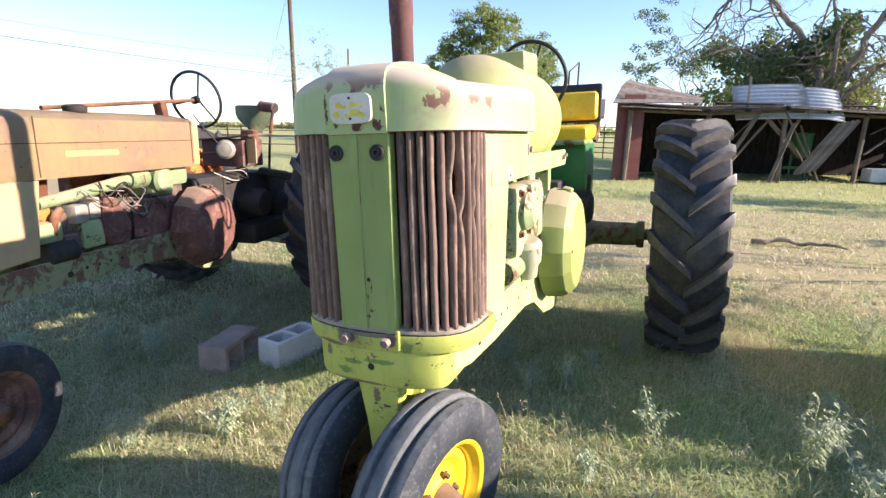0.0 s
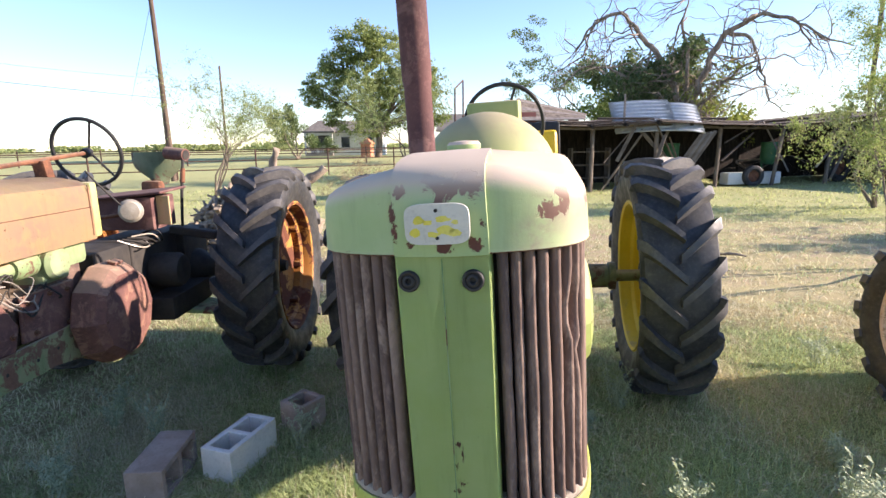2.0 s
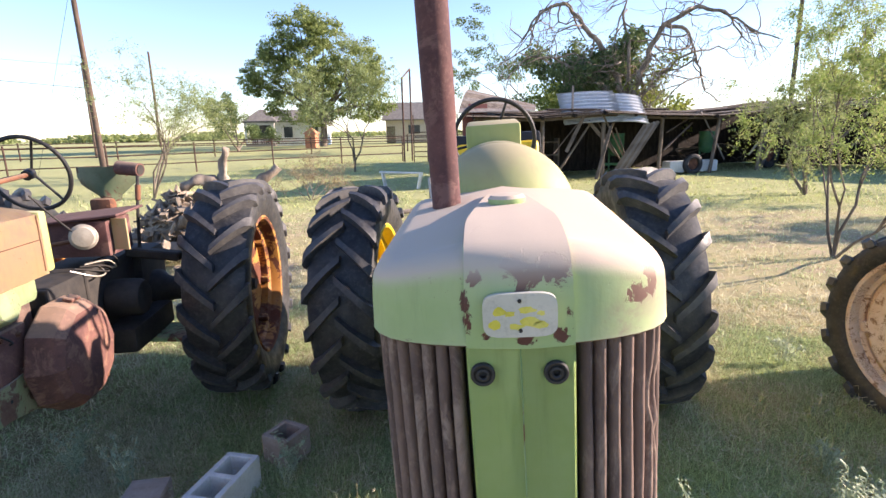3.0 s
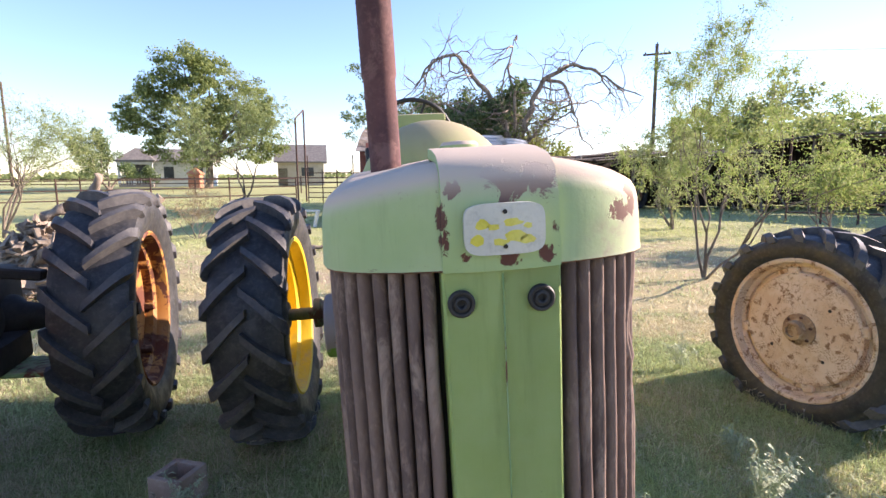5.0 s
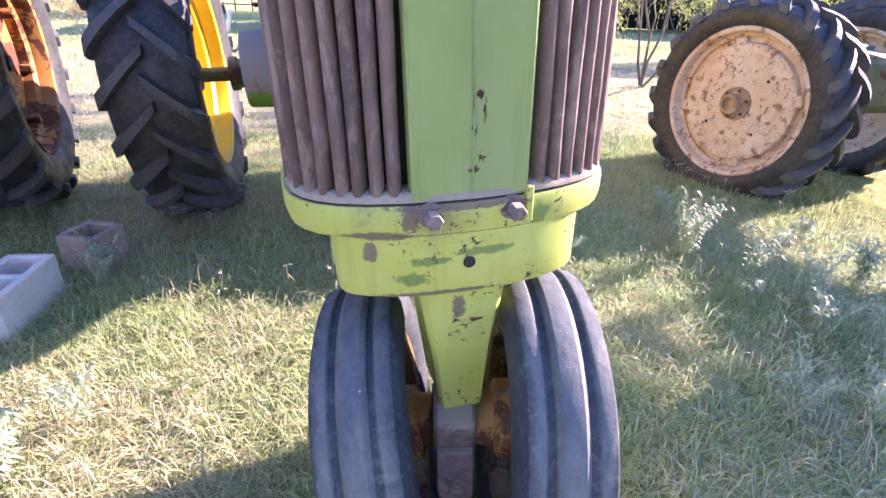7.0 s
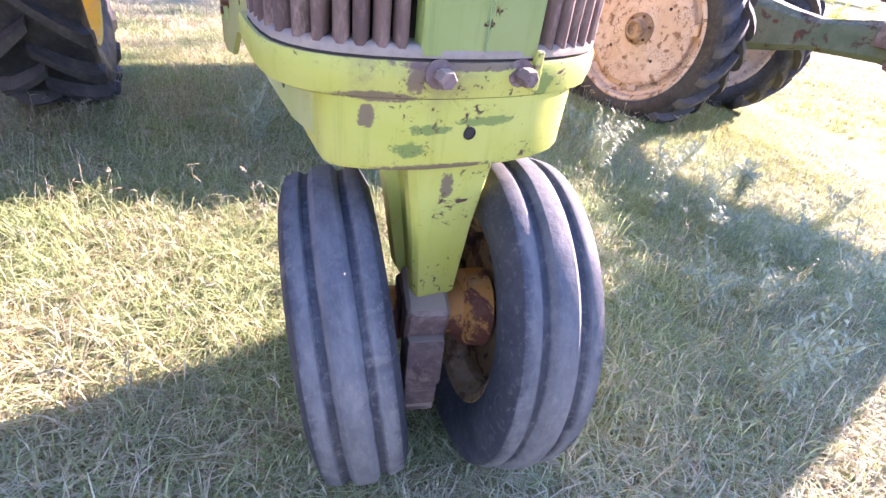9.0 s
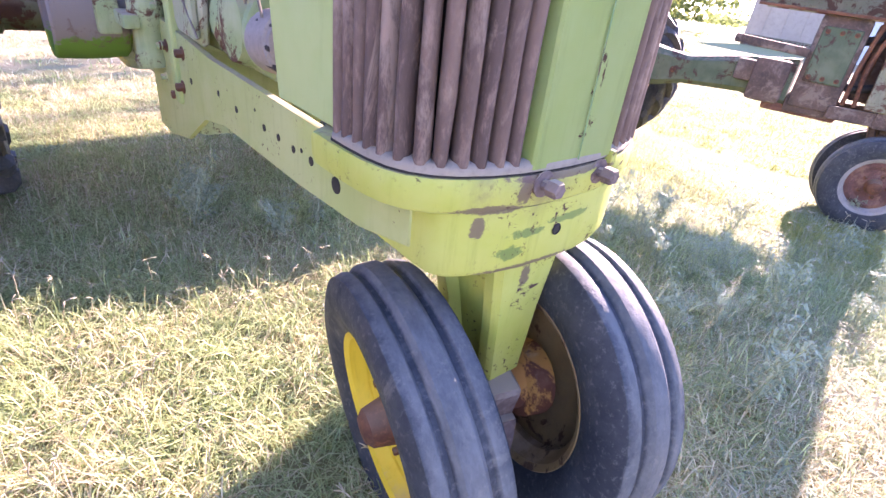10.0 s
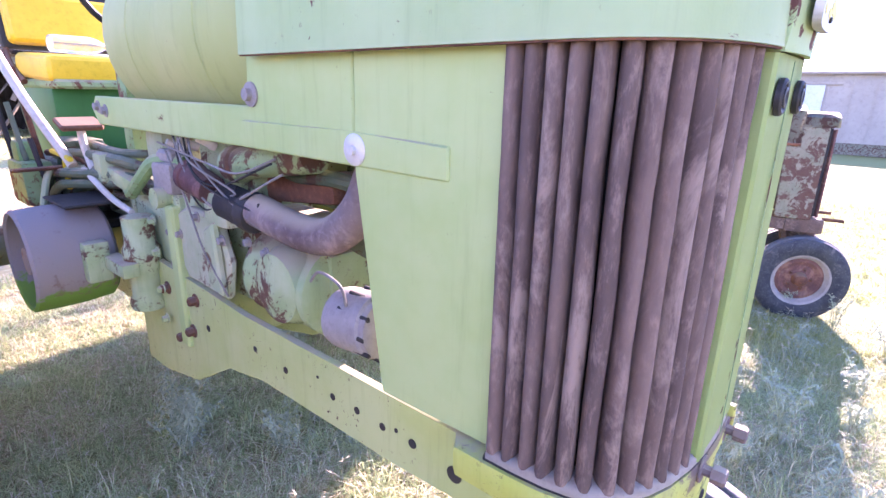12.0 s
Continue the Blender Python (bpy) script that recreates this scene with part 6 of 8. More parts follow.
# ---------------------------------------------------------------- plants
def leaf_mat(name, dark, light, dry=None, through=0.35):
    n = Nodes(name)
    r = n.island()
    c = n.mix(r, dark, light)
    if dry:
        c = n.mix(n.step(n.math("FRACT", n.math("MULTIPLY", r, 7.3)), 0.72, 0.78), c, dry)
    c = n.mix(n.step(n.noise(0.9, 3, 0.5), 0.35, 0.65, 0.0, 0.35), c, tuple(0.6 * q for q in dark))
    n.done(c, 0.6, 0.0, None, 0.3)
    tr = n.add("ShaderNodeBsdfTranslucent")
    n.t.links.new(c, tr.inputs["Color"])
    mx = n.add("ShaderNodeMixShader")
    mx.inputs[0].default_value = through
    n.t.links.new(n.bsdf.outputs[0], mx.inputs[1])
    n.t.links.new(tr.outputs[0], mx.inputs[2])
    n.t.links.new(mx.outputs[0], n.t.nodes["Material Output"].inputs["Surface"])
    return n.m


def bark_mat(name, a, b):
    n = Nodes(name)
    c = n.mix(n.step(n.noise(6, 7, 0.7, n.stretch(1, 1, 0.25)), 0.35, 0.65), a, b)
    return n.done(c, 0.95, 0.0, n.bump(n.noise(30, 6, 0.7, n.stretch(1, 1, 0.2)), 0.6, 0.02), 0.2)


M_LEAF_OAK = leaf_mat("oak_leaves", (0.13, 0.18, 0.055), (0.34, 0.39, 0.14), None, 0.45)
M_LEAF_DARK = leaf_mat("juniper_leaves", (0.075, 0.125, 0.05), (0.21, 0.27, 0.11), None, 0.4)
M_LEAF_MESQ = leaf_mat("mesquite_leaves", (0.17, 0.25, 0.06), (0.36, 0.44, 0.13), (0.40, 0.40, 0.17), 0.5)
M_LEAF_PALE = leaf_mat("pale_feathery_leaves", (0.20, 0.25, 0.09), (0.38, 0.42, 0.18), None, 0.5)
M_LEAF_SHRUB = leaf_mat("yellow_green_shrub_leaves", (0.18, 0.23, 0.045), (0.38, 0.41, 0.10), None, 0.4)
M_BARK = bark_mat("grey_bark", (0.10, 0.080, 0.062), (0.20, 0.165, 0.13))
M_DEADWOOD = bark_mat("bleached_dead_wood", (0.16, 0.125, 0.095), (0.34, 0.28, 0.22))


def cards(centres, sizes, aspect, rnd, flat=0.0):
    """Arrays of four-cornered leaves at random turns, as vertices and faces."""
    k = len(centres)
    d = rnd.normal(size=(k, 3))
    d[:, 2] *= 1.0 - flat
    d /= np.linalg.norm(d, axis=1)[:, None] + 1e-9
    e = rnd.normal(size=(k, 3))
    e -= d * np.sum(d * e, axis=1)[:, None]
    e /= np.linalg.norm(e, axis=1)[:, None] + 1e-9
    a, b = d * sizes[:, None] * 0.5, e * sizes[:, None] * 0.5 * aspect
    v = np.stack([centres - a, centres + b * 1.0 - a * 0.1, centres + a, centres - b * 1.0 - a * 0.1], axis=1).reshape(-1, 3)
    f = np.arange(k * 4).reshape(-1, 4)
    return v, f


def mesh_from(name, v, f, mat, parent, label="", smooth=False):
    me = bpy.data.meshes.new(name)
    me.from_pydata([tuple(q) for q in v.tolist()], [], [tuple(q) for q in f.tolist()])
    me.materials.append(mat)
    ob = new(name, me)
    ob.parent = parent
    return tagged(ob, label)


def grow(rnd, p, d, length, r, depth, spread, lift, out, tips, forks=(2, 3), crook=0.25, shrink=0.72):
    """A crooked limb that forks; collects the limbs and the ends of the twigs."""
    pts, rad, steps = [p.copy()], [r], 4
    starts = []
    for i in range(steps):
        j = Vector((rnd.gauss(0, crook), rnd.gauss(0, crook), rnd.gauss(0, crook) + lift))
        d = (d + j).normalized()
        p = p + d * (length / steps)
        pts.append(p.copy())
        rad.append(r * (1 - 0.42 * (i + 1) / steps))
        if i >= 1:
            starts.append((p.copy(), d.copy(), rad[-1]))
    out.append((pts, rad, depth))
    tips.append((p.copy(), d.copy(), depth))
    if depth <= 0:
        return
    for k in range(rnd.randint(*forks)):
        q, dd, rr = starts[-1] if k == 0 else rnd.choice(starts)
        side = Vector((rnd.gauss(0, 1), rnd.gauss(0, 1), rnd.gauss(0, 0.6)))
        side = (side - dd * side.dot(dd)).normalized()
        nd = (dd + side * spread * (0.5 + rnd.random())).normalized()
        grow(rnd, q, nd, length * shrink * (0.75 + 0.5 * rnd.random()), rr * 0.75, depth - 1, spread, lift, out, tips, forks, crook, shrink)


def limb_mesh(limbs, least=0.0):
    bm = B()
    for pts, rad, depth in limbs:
        if rad[0] > least:
            tube(bm, pts, [max(q, 0.003) for q in rad], 8 if depth > 2 else 5)
    return bm


def tree(name, label, base, trunks, length, r, depth, spread, lift, leaf, bark, seed, per_tip=60, puff=0.5, leaf_size=0.16, aspect=0.6, tip_depth=1, lean=0.25, crook=0.25, droop=0.0, shrink=0.72, forks=(2, 3), category="tree", start_dir=None, feathery=False):
    rnd, nr = random.Random(seed), np.random.default_rng(seed)
    limbs, tips = [], []
    for k in range(trunks):
        d = Vector((rnd.gauss(0, lean), rnd.gauss(0, lean), 1.0)).normalized()
        if start_dir:
            d = Vector(start_dir[k]).normalized()
        grow(rnd, Vector((0, 0, -0.05)), d, length, r, depth, spread, lift, limbs, tips, forks, crook, shrink)
    x, y = base
    t = thing(name, label, category, at(x, y, ground_z(x, y)))
    part("trunk", limb_mesh(limbs), bark, t, sharp=80)
    if leaf is not None:
        ends = [q for q in tips if q[2] <= tip_depth]
        cs, sz = [], []
        for p, d, dep in ends:
            n = int(per_tip * (0.6 + 0.8 * rnd.random()))
            if feathery:
                # leaflets strung along thin arching sprays
                m_ = max(2, n // 16)
                ray = nr.normal(size=(m_, 3)) + np.array(d) * 0.9
                ray /= np.linalg.norm(ray, axis=1)[:, None]
                along_ray = nr.random((m_, 16, 1))
                g = (ray[:, None, :] * along_ray * puff * (0.6 + 0.6 * nr.random((m_, 1, 1))) + nr.normal(size=(m_, 16, 3)) * puff * 0.05)
                g[:, :, 2] -= 0.45 * puff * along_ray[:, :, 0] ** 2
                g = g.reshape(-1, 3)
                n = len(g)
            else:
                g = nr.normal(size=(n, 3))
                g *= (puff * 0.62 * nr.random((n, 1)) ** 0.4) / np.linalg.norm(g, axis=1)[:, None]
                g *= np.array([1.0, 1.0, 0.75])
                g[:, 2] -= np.abs(nr.normal(size=n)) * droop
            cs.append(np.array(p) + g)
            sz.append(leaf_size * (0.6 + 0.8 * nr.random(n)))
        c, s_ = np.concatenate(cs), np.concatenate(sz)
        c[:, 2] = np.maximum(c[:, 2], 0.15)
        v, f = cards(c, s_, aspect, nr)
        tagged(mesh_from("crown", v, f, leaf, t), "", "", "", "")
    return t


def crown_tree(name, label, base, height, lobes, leaf, bark, seed, trunk_r, leaf_size, clumps, per):
    """A broad tree: limbs reach from the trunk into uneven lobes, each a gathering of many leafy clumps."""
    rnd, nr = random.Random(seed), np.random.default_rng(seed)
    x, y = base
    t = thing(name, label, "tree", at(x, y, ground_z(x, y)))
    fork = Vector((0.1, 0.0, height))
    bm = B()
    line = bend([(0, 0, -0.1), (0.15, 0.05, height * 0.5), tuple(fork)], 4)
    tube(bm, line, [trunk_r * (1 - 0.3 * k / (len(line) - 1)) for k in range(len(line))], 10)
    part("trunk", bm, bark, t, sharp=80)
    cs, sz = [], []
    for lx, ly, lz, r in lobes:
        c = Vector((lx, ly, lz))
        mid = fork.lerp(c, 0.5) + Vector((rnd.gauss(0, 0.4), rnd.gauss(0, 0.4), rnd.gauss(0.3, 0.3)))
        line = bend([tuple(fork - Vector((0, 0, 0.4))), tuple(mid), tuple(c)], 5)
        part("limb", tube(B(), line, [trunk_r * (0.5 - 0.4 * k / (len(line) - 1)) for k in range(len(line))], 7), bark, t, sharp=80)
        for k in range(int(clumps * (r / 3.0) ** 2)):
            d = nr.normal(size=3)
            d /= np.linalg.norm(d)
            q = np.array(c) + d * r * (0.45 + 0.55 * nr.random() ** 0.6) * np.array([1, 1, 0.85])
            n = int(per * (0.5 + nr.random()))
            g = nr.normal(size=(n, 3))
            g *= ((0.35 + 0.45 * nr.random()) * nr.random((n, 1)) ** 0.45) / np.linalg.norm(g, axis=1)[:, None]
            cs.append(q + g * np.array([1.3, 1.3, 0.8]))
            sz.append(leaf_size * (0.6 + 0.8 * nr.random(n)))
    v, f = cards(np.concatenate(cs), np.concatenate(sz), 0.6, nr)
    mesh_from("crown", v, f, leaf, t)
    return t


crown_tree("tree", "broad leafy oak standing before the white house", (-18.1, 57.5), 3.6,
           [(-5.5, -1.9, 7.7, 2.6), (-1.6, -0.5, 12.2, 2.8), (0.7, 0.2, 11.8, 2.3), (-1.0, -0.3, 8.6, 3.6), (4.0, 1.0, 8.8, 3.0), (1.9, 0.6, 6.8, 3.2), (-3.0, -1.0, 4.6, 2.6), (4.4, 1.2, 4.3, 2.6), (6.6, 1.7, 4.6, 1.4), (-0.2, 0.0, 3.8, 2.0), (-6.6, -2.2, 6.4, 1.3), (-3.6, -1.2, 10.0, 1.9), (5.2, 1.3, 7.0, 1.8)],
           M_LEAF_OAK, M_BARK, 12, 0.42, 0.25, 70, 75)
tree("tree", "dark dense juniper tree beside the white house", (-24.6, 50.5), 3, 2.0, 0.12, 3, 0.5, 0.12, M_LEAF_DARK, M_BARK, 5, 150, 0.9, 0.18, 0.5, 2, 0.25)
tree("tree", "feathery young mesquite with thin grey stems", (-10.8, 15.3), 4, 1.9, 0.035, 3, 0.5, 0.10, M_LEAF_PALE, M_BARK, 3, 230, 0.75, 0.060, 0.26, 2, 0.30, feathery=True)
tree("tree", "feathery mesquite with forked stems by the fence", (-6.6, 25.2), 3, 2.3, 0.05, 3, 0.5, 0.10, M_LEAF_PALE, M_BARK, 21, 160, 0.9, 0.11, 0.30, 2, 0.28, feathery=True)
tree("tree", "slender open-crowned tree behind the shed", (2.3, 43.0), 1, 4.7, 0.14, 4, 0.55, 0.12, M_LEAF_DARK, M_BARK, 8, 110, 0.9, 0.18, 0.5, 1, 0.1)
tree("tree", "young mesquite with bright yellow-green feathery leaves", (4.72, 6.6), 4, 1.62, 0.022, 3, 0.34, 0.15, M_LEAF_MESQ, M_BARK, 31, 420, 0.38, 0.034, 0.34, 2, 0.17, feathery=True)
tree("tree", "low bushy mesquite with yellow-green leaves", (9.4, 9.3), 4, 0.9, 0.022, 3, 0.5, 0.06, M_LEAF_MESQ, M_BARK, 41, 180, 0.42, 0.055, 0.30, 2, 0.45, feathery=True)
tree("tree", "low bushy mesquite with yellow-green leaves", (11.6, 7.7), 4, 0.9, 0.022, 3, 0.5, 0.06, M_LEAF_MESQ, M_BARK, 43, 180, 0.42, 0.055, 0.30, 2, 0.45, feathery=True)
tree("tree", "spreading mesquite with pale green crown near the far shed", (8.3, 13.6), 3, 1.35, 0.045, 3, 0.45, 0.10, M_LEAF_PALE, M_BARK, 47, 200, 0.55, 0.075, 0.30, 2, 0.30, feathery=True)
tree("tree", "round leafy tree beyond the fallen shed", (22.5, 33.0), 2, 3.0, 0.18, 4, 0.6, 0.10, M_LEAF_PALE, M_BARK, 51, 110, 1.2, 0.24, 0.6, 1, 0.25)
dead = thing("dead_tree", "tall bare dead tree with crooked bleached limbs", "dead tree")
DEAD_LIMBS = [[(7.0, 27.2, 0.0), (6.9, 27.25, 3.0), (6.0, 27.45, 5.2), (5.05, 27.6, 6.6), (3.95, 27.8, 7.9), (2.85, 27.9, 7.7), (1.9, 28.0, 6.4)],
         [(7.1, 27.2, 0.0), (7.3, 27.15, 3.0), (7.8, 27.0, 5.1), (8.6, 26.8, 6.7), (9.9, 26.3, 7.2), (11.0, 25.9, 6.8), (12.2, 25.4, 5.9)],
         [(7.05, 27.2, 3.0), (7.0, 27.2, 5.7), (6.7, 27.3, 7.3), (7.0, 27.2, 8.9)],
         [(6.9, 27.3, 2.9), (6.4, 27.4, 3.4), (4.4, 27.7, 4.9), (3.0, 27.9, 5.4), (2.0, 28.0, 5.6)],
         [(7.2, 27.2, 2.8), (7.6, 27.1, 3.3), (9.0, 26.7, 4.8), (9.9, 26.4, 5.2), (10.3, 26.2, 3.4)],
         [(8.6, 26.8, 6.7), (9.6, 26.5, 6.0), (9.95, 26.3, 4.5)]]
rnd = random.Random(23)
for pts in DEAD_LIMBS:
    line = bend(pts, 6)
    line = [p + Vector((noise.noise(p * 1.7), noise.noise(p * 1.7 + Vector((9, 0, 0))), noise.noise(p * 1.7 + Vector((0, 9, 0))))) * 0.22 for p in line]
    r0 = 0.20 if len(pts) > 6 else 0.11
    bm = tube(B(), line, [r0 * (1 - 0.8 * i / (len(line) - 1)) for i in range(len(line))], 9)
    limb = part("limb", bm, M_DEADWOOD, dead)
    twigs, ends = [], []
    for p in line[8::2]:
        d = Vector((rnd.gauss(0, 1), rnd.gauss(0, 0.6), rnd.gauss(0.1, 0.8))).normalized()
        grow(rnd, p, d, rnd.uniform(0.8, 1.6), 0.035, 2, 0.7, 0.0, twigs, ends, (2, 3), 0.35, 0.7)
    for p in line[7::3]:
        d = Vector((rnd.gauss(0, 0.8), rnd.gauss(-0.5, 0.5), rnd.gauss(-0.5, 0.4))).normalized()
        grow(rnd, p, d, rnd.uniform(1.2, 2.3), 0.05, 3, 0.75, -0.10, twigs, ends, (2, 3), 0.35, 0.68)
    tagged(part("twig", limb_mesh(twigs), M_DEADWOOD, limb, sharp=80), "", "", "", "stuff")
tree("tree", "dense dark green tree smothered under dead limbs", (6.4, 31.0), 3, 2.6, 0.14, 4, 0.6, 0.06, M_LEAF_DARK, M_BARK, 61, 120, 1.0, 0.2, 0.55, 2, 0.35)
tree("bush", "yellow-green leafy shrub growing behind the shed", (8.9, 28.3), 5, 2.1, 0.06, 3, 0.55, 0.05, M_LEAF_SHRUB, M_BARK, 63, 60, 0.9, 0.17, 0.55, 2, 0.4, category="bush")
tree("bush", "yellow-green leafy shrub growing behind the shed", (2.8, 26.6), 4, 1.5, 0.05, 3, 0.55, 0.05, M_LEAF_SHRUB, M_BARK, 67, 60, 0.7, 0.15, 0.55, 2, 0.4, category="bush")
tree("bush", "dry straw-coloured brush clump by the debris", (-5.2, 14.2), 9, 0.8, 0.012, 2, 0.6, 0.05, leaf_mat("dry_brush", (0.26, 0.20, 0.11), (0.42, 0.34, 0.20)), M_DEADWOOD, 71, 40, 0.35, 0.10, 0.12, 2, 0.7, category="bush")
tree("bush", "dead drooping twigs hanging over the shed roof", (8.0, 25.2), 6, 2.6, 0.075, 5, 0.75, -0.04, None, M_DEADWOOD, 73, 0, 0, 0, 0, 0, 0.6, 0.35, 0, 0.70, (2, 3), "dead branches")

# woods along the horizon
nr = np.random.default_rng(9)
v_all, s_all = [], []
for k in range(95):
    a = radians(20 + 150 * k / 95 + nr.normal() * 1.2)
    d = 230 + 90 * nr.random()
    h, w = 2.2 + 3.4 * nr.random(), 6 + 10 * nr.random()
    n = 150
    g = np.clip(nr.normal(size=(n, 3)), -1.5, 1.5) * np.array([w * 0.4, w * 0.4, h * 0.28])
    g[:, 2] = np.abs(g[:, 2]) + 0.6
    v_all.append(g + np.array([d * math.cos(a), d * math.sin(a), 0.5]))
    s_all.append(1.1 + 1.2 * nr.random(n))
v, f = cards(np.concatenate(v_all), np.concatenate(s_all), 0.8, nr)
tagged(mesh_from("woods", v, f, M_LEAF_PALE, None), "far low line of hazy green woods", "woods", "", "stuff")
v_all, s_all = [], []
for k in range(16):
    a = radians(28 + 27 * k / 16 + nr.normal() * 0.8)
    d = 52 + 12 * nr.random()
    h, w = 3.4 + 2.0 * nr.random(), 3.5 + 2 * nr.random()
    n = 900
    g = np.clip(nr.normal(size=(n, 3)), -1.4, 1.4) * np.array([w * 0.42, w * 0.42, h * 0.42])
    g[:, 2] += h * 0.75
    g[:, 2] = np.maximum(g[:, 2], 0.3)
    v_all.append(g + np.array([d * math.cos(a), d * math.sin(a), 0.2]))
    s_all.append(0.35 + 0.35 * nr.random(n))
v, f = cards(np.concatenate(v_all), np.concatenate(s_all), 0.7, nr)
tagged(mesh_from("woods", v, f, M_LEAF_OAK, None), "row of leafy trees behind the far shed", "woods", "", "stuff")

# ---------------------------------------------------------------- fence, poles, gate
M_PIPE = rusty("rusty_fence_pipe", (0.10, 0.055, 0.04), (0.05, 0.03, 0.025), 0.1)
M_POLE = bark_mat("tarred_pole_wood", (0.085, 0.06, 0.048), (0.15, 0.11, 0.085))
fence = thing("fence", "rusty pipe fence with three rails across the pasture", "fence")
f0, f1 = Vector((-34.0, 16.4)), Vector((-5.6, 34.4))
posts = 9
bm0 = tube(B(), [(0, 0, -0.2), (0, 0, 1.62)], 0.045, 8)
first = None
for k in range(posts):
    p = f0.lerp(f1, k / (posts - 1))
    m = at(p.x, p.y, ground_z(p.x, p.y))
    if first is None:
        first = part("post", bm0, M_PIPE, fence, "", m)
    else:
        share("post", first, fence, m)
for z in (1.52, 1.02, 0.52):
    part("rail", tube(B(), [(f0.x, f0.y, z + ground_z(f0.x, f0.y)), ((f0.x + f1.x) / 2, (f0.y + f1.y) / 2, z - 0.04), (f1.x, f1.y, z + ground_z(f1.x, f1.y))], 0.032, 8), M_PIPE, fence)
far_fence = thing("fence", "long low fence of dark rails far across the field", "fence")
for k in range(12):
    x = -75 + 8.5 * k
    part("post", tube(B(), [(x, 47 + 0.10 * x, 0.0), (x, 47 + 0.10 * x, 1.7)], 0.06, 6), M_PIPE, far_fence)
for z in (1.15, 1.55):
    part("rail", tube(B(), [(-75, 39.5, z), (20, 49, z)], 0.04, 6), M_PIPE, far_fence)

gate = thing("gate_arch", "tall dark steel pipe gateway standing in the fence", "gateway")
for x, y, h in ((-5.25, 32.9, 5.15), (-5.02, 34.9, 5.9)):
    part("post", tube(B(), [(x, y, -0.1), (x, y, h)], 0.055, 10), M_PIPE, gate)
part("crossbar", tube(B(), [(-5.25, 32.9, 5.15), (-5.02, 34.9, 5.9)], 0.05, 10), M_PIPE, gate)
panel = thing("corral_panel", "dark steel corral panel of upright and level pipes", "corral panel", pose(-4.6, 32.6, 0, 0, 0, -18), "corral panels")
for k in range(6):
    part("rail", tube(B(), [(0, 0, 0.35 + 0.3 * k), (2.9, 0, 0.35 + 0.3 * k)], 0.028, 8), M_PIPE, panel)
for k in range(4):
    part("upright", tube(B(), [(0.02 + 0.95 * k, 0, 0), (0.02 + 0.95 * k, 0, 2.05 if k else 2.9)], 0.035, 8), M_PIPE, panel)
copy_thing(panel, pose(-1.8, 31.7, 0, 0, 0, -10))
copy_thing(panel, pose(13.2, 15.2, 0, 0, 0, -42))
copy_thing(panel, pose(15.4, 13.2, 0, 0, 0, -42))


def wire(name, label, a, b, sag, r):
    a, b = Vector(a), Vector(b)
    pts = [a.lerp(b, k / 16) - Vector((0, 0, sag * 4 * (k / 16) * (1 - k / 16))) for k in range(17)]
    return solid(name, tube(B(), pts, r, 5), M_DARK, label, "cable")


pole = thing("utility_pole", "leaning weathered wooden pole with a low service wire", "utility pole")
part("shaft", tube(B(), [(-19.35, 24.5, -0.2), (-19.38, 24.3, 9.3)], [0.15, 0.11], 12), M_POLE, pole)
part("insulator", lathe(B(), [(0.05, 0), (0.08, 0.06), (0.06, 0.12), (0.08, 0.18), (0.0, 0.22)], 12, at(-19.38, 24.3, 9.3)), M_BADGE, pole)
pole2 = thing("utility_pole", "thin distant wooden pole beyond the fence", "utility pole")
part("shaft", tube(B(), [(-48.2, 75.0, 0.3), (-48.2, 75.0, 14.0)], [0.2, 0.14], 8), M_POLE, pole2)
pole3 = thing("utility_pole", "tall wooden power pole with a crossarm behind the shed", "utility pole")
part("shaft", tube(B(), [(21.1, 38.8, -0.1), (21.1, 38.8, 11.5)], [0.17, 0.12], 10), M_POLE, pole3)
part("crossarm", box(B(), (21.1, 38.75, 10.75), (2.0, 0.12, 0.14), (0, 0, -25), 0.02), M_POLE, pole3)
for s in (-0.85, 0.0, 0.85):
    part("insulator", lathe(B(), [(0.03, 0), (0.05, 0.05), (0.04, 0.12), (0.0, 0.14)], 10, at(21.1 + s * 0.9, 38.75 - s * 0.42, 10.82 + (0.7 if s == 0 else 0))), M_DARK, pole3)
wire("service_wire", "sagging black service wire running to the pole", (-21.2, 1.5, 4.5), (-19.36, 24.4, 4.3), 0.1, 0.014)
far_pole = thing("utility_pole", "distant wooden pole carrying a thin power wire", "utility pole")
part("shaft", tube(B(), [(-36.2, 46.0, -0.1), (-36.2, 46.0, 8.6)], [0.13, 0.10], 8), M_POLE, far_pole)
wire("power_wire", "thin power wire crossing the sky", (-36.0, 2.0, 7.6), (-36.2, 46.0, 8.4), 0.6, 0.012)
wire("power_wire", "thin power wire crossing the sky", (21.1, 38.8, 10.9), (75, 20, 10.5), 0.6, 0.012)
wire("guy_wire", "thin guy wire running down from the pole", (-19.38, 24.3, 9.0), (-22.4, 23.8, 0.0), 0.0, 0.008)

# ---------------------------------------------------------------- white house
M_SIDING = plain("white_siding", (0.62, 0.62, 0.60), (0.72, 0.72, 0.69), 0.7, 0.0, 2)
M_TANWALL = plain("tan_wall", (0.45, 0.39, 0.30), (0.52, 0.45, 0.36), 0.8, 0.0, 2)
M_SHINGLE = plain("grey_shingles", (0.17, 0.155, 0.145), (0.25, 0.23, 0.21), 0.9, 0.0, 3)
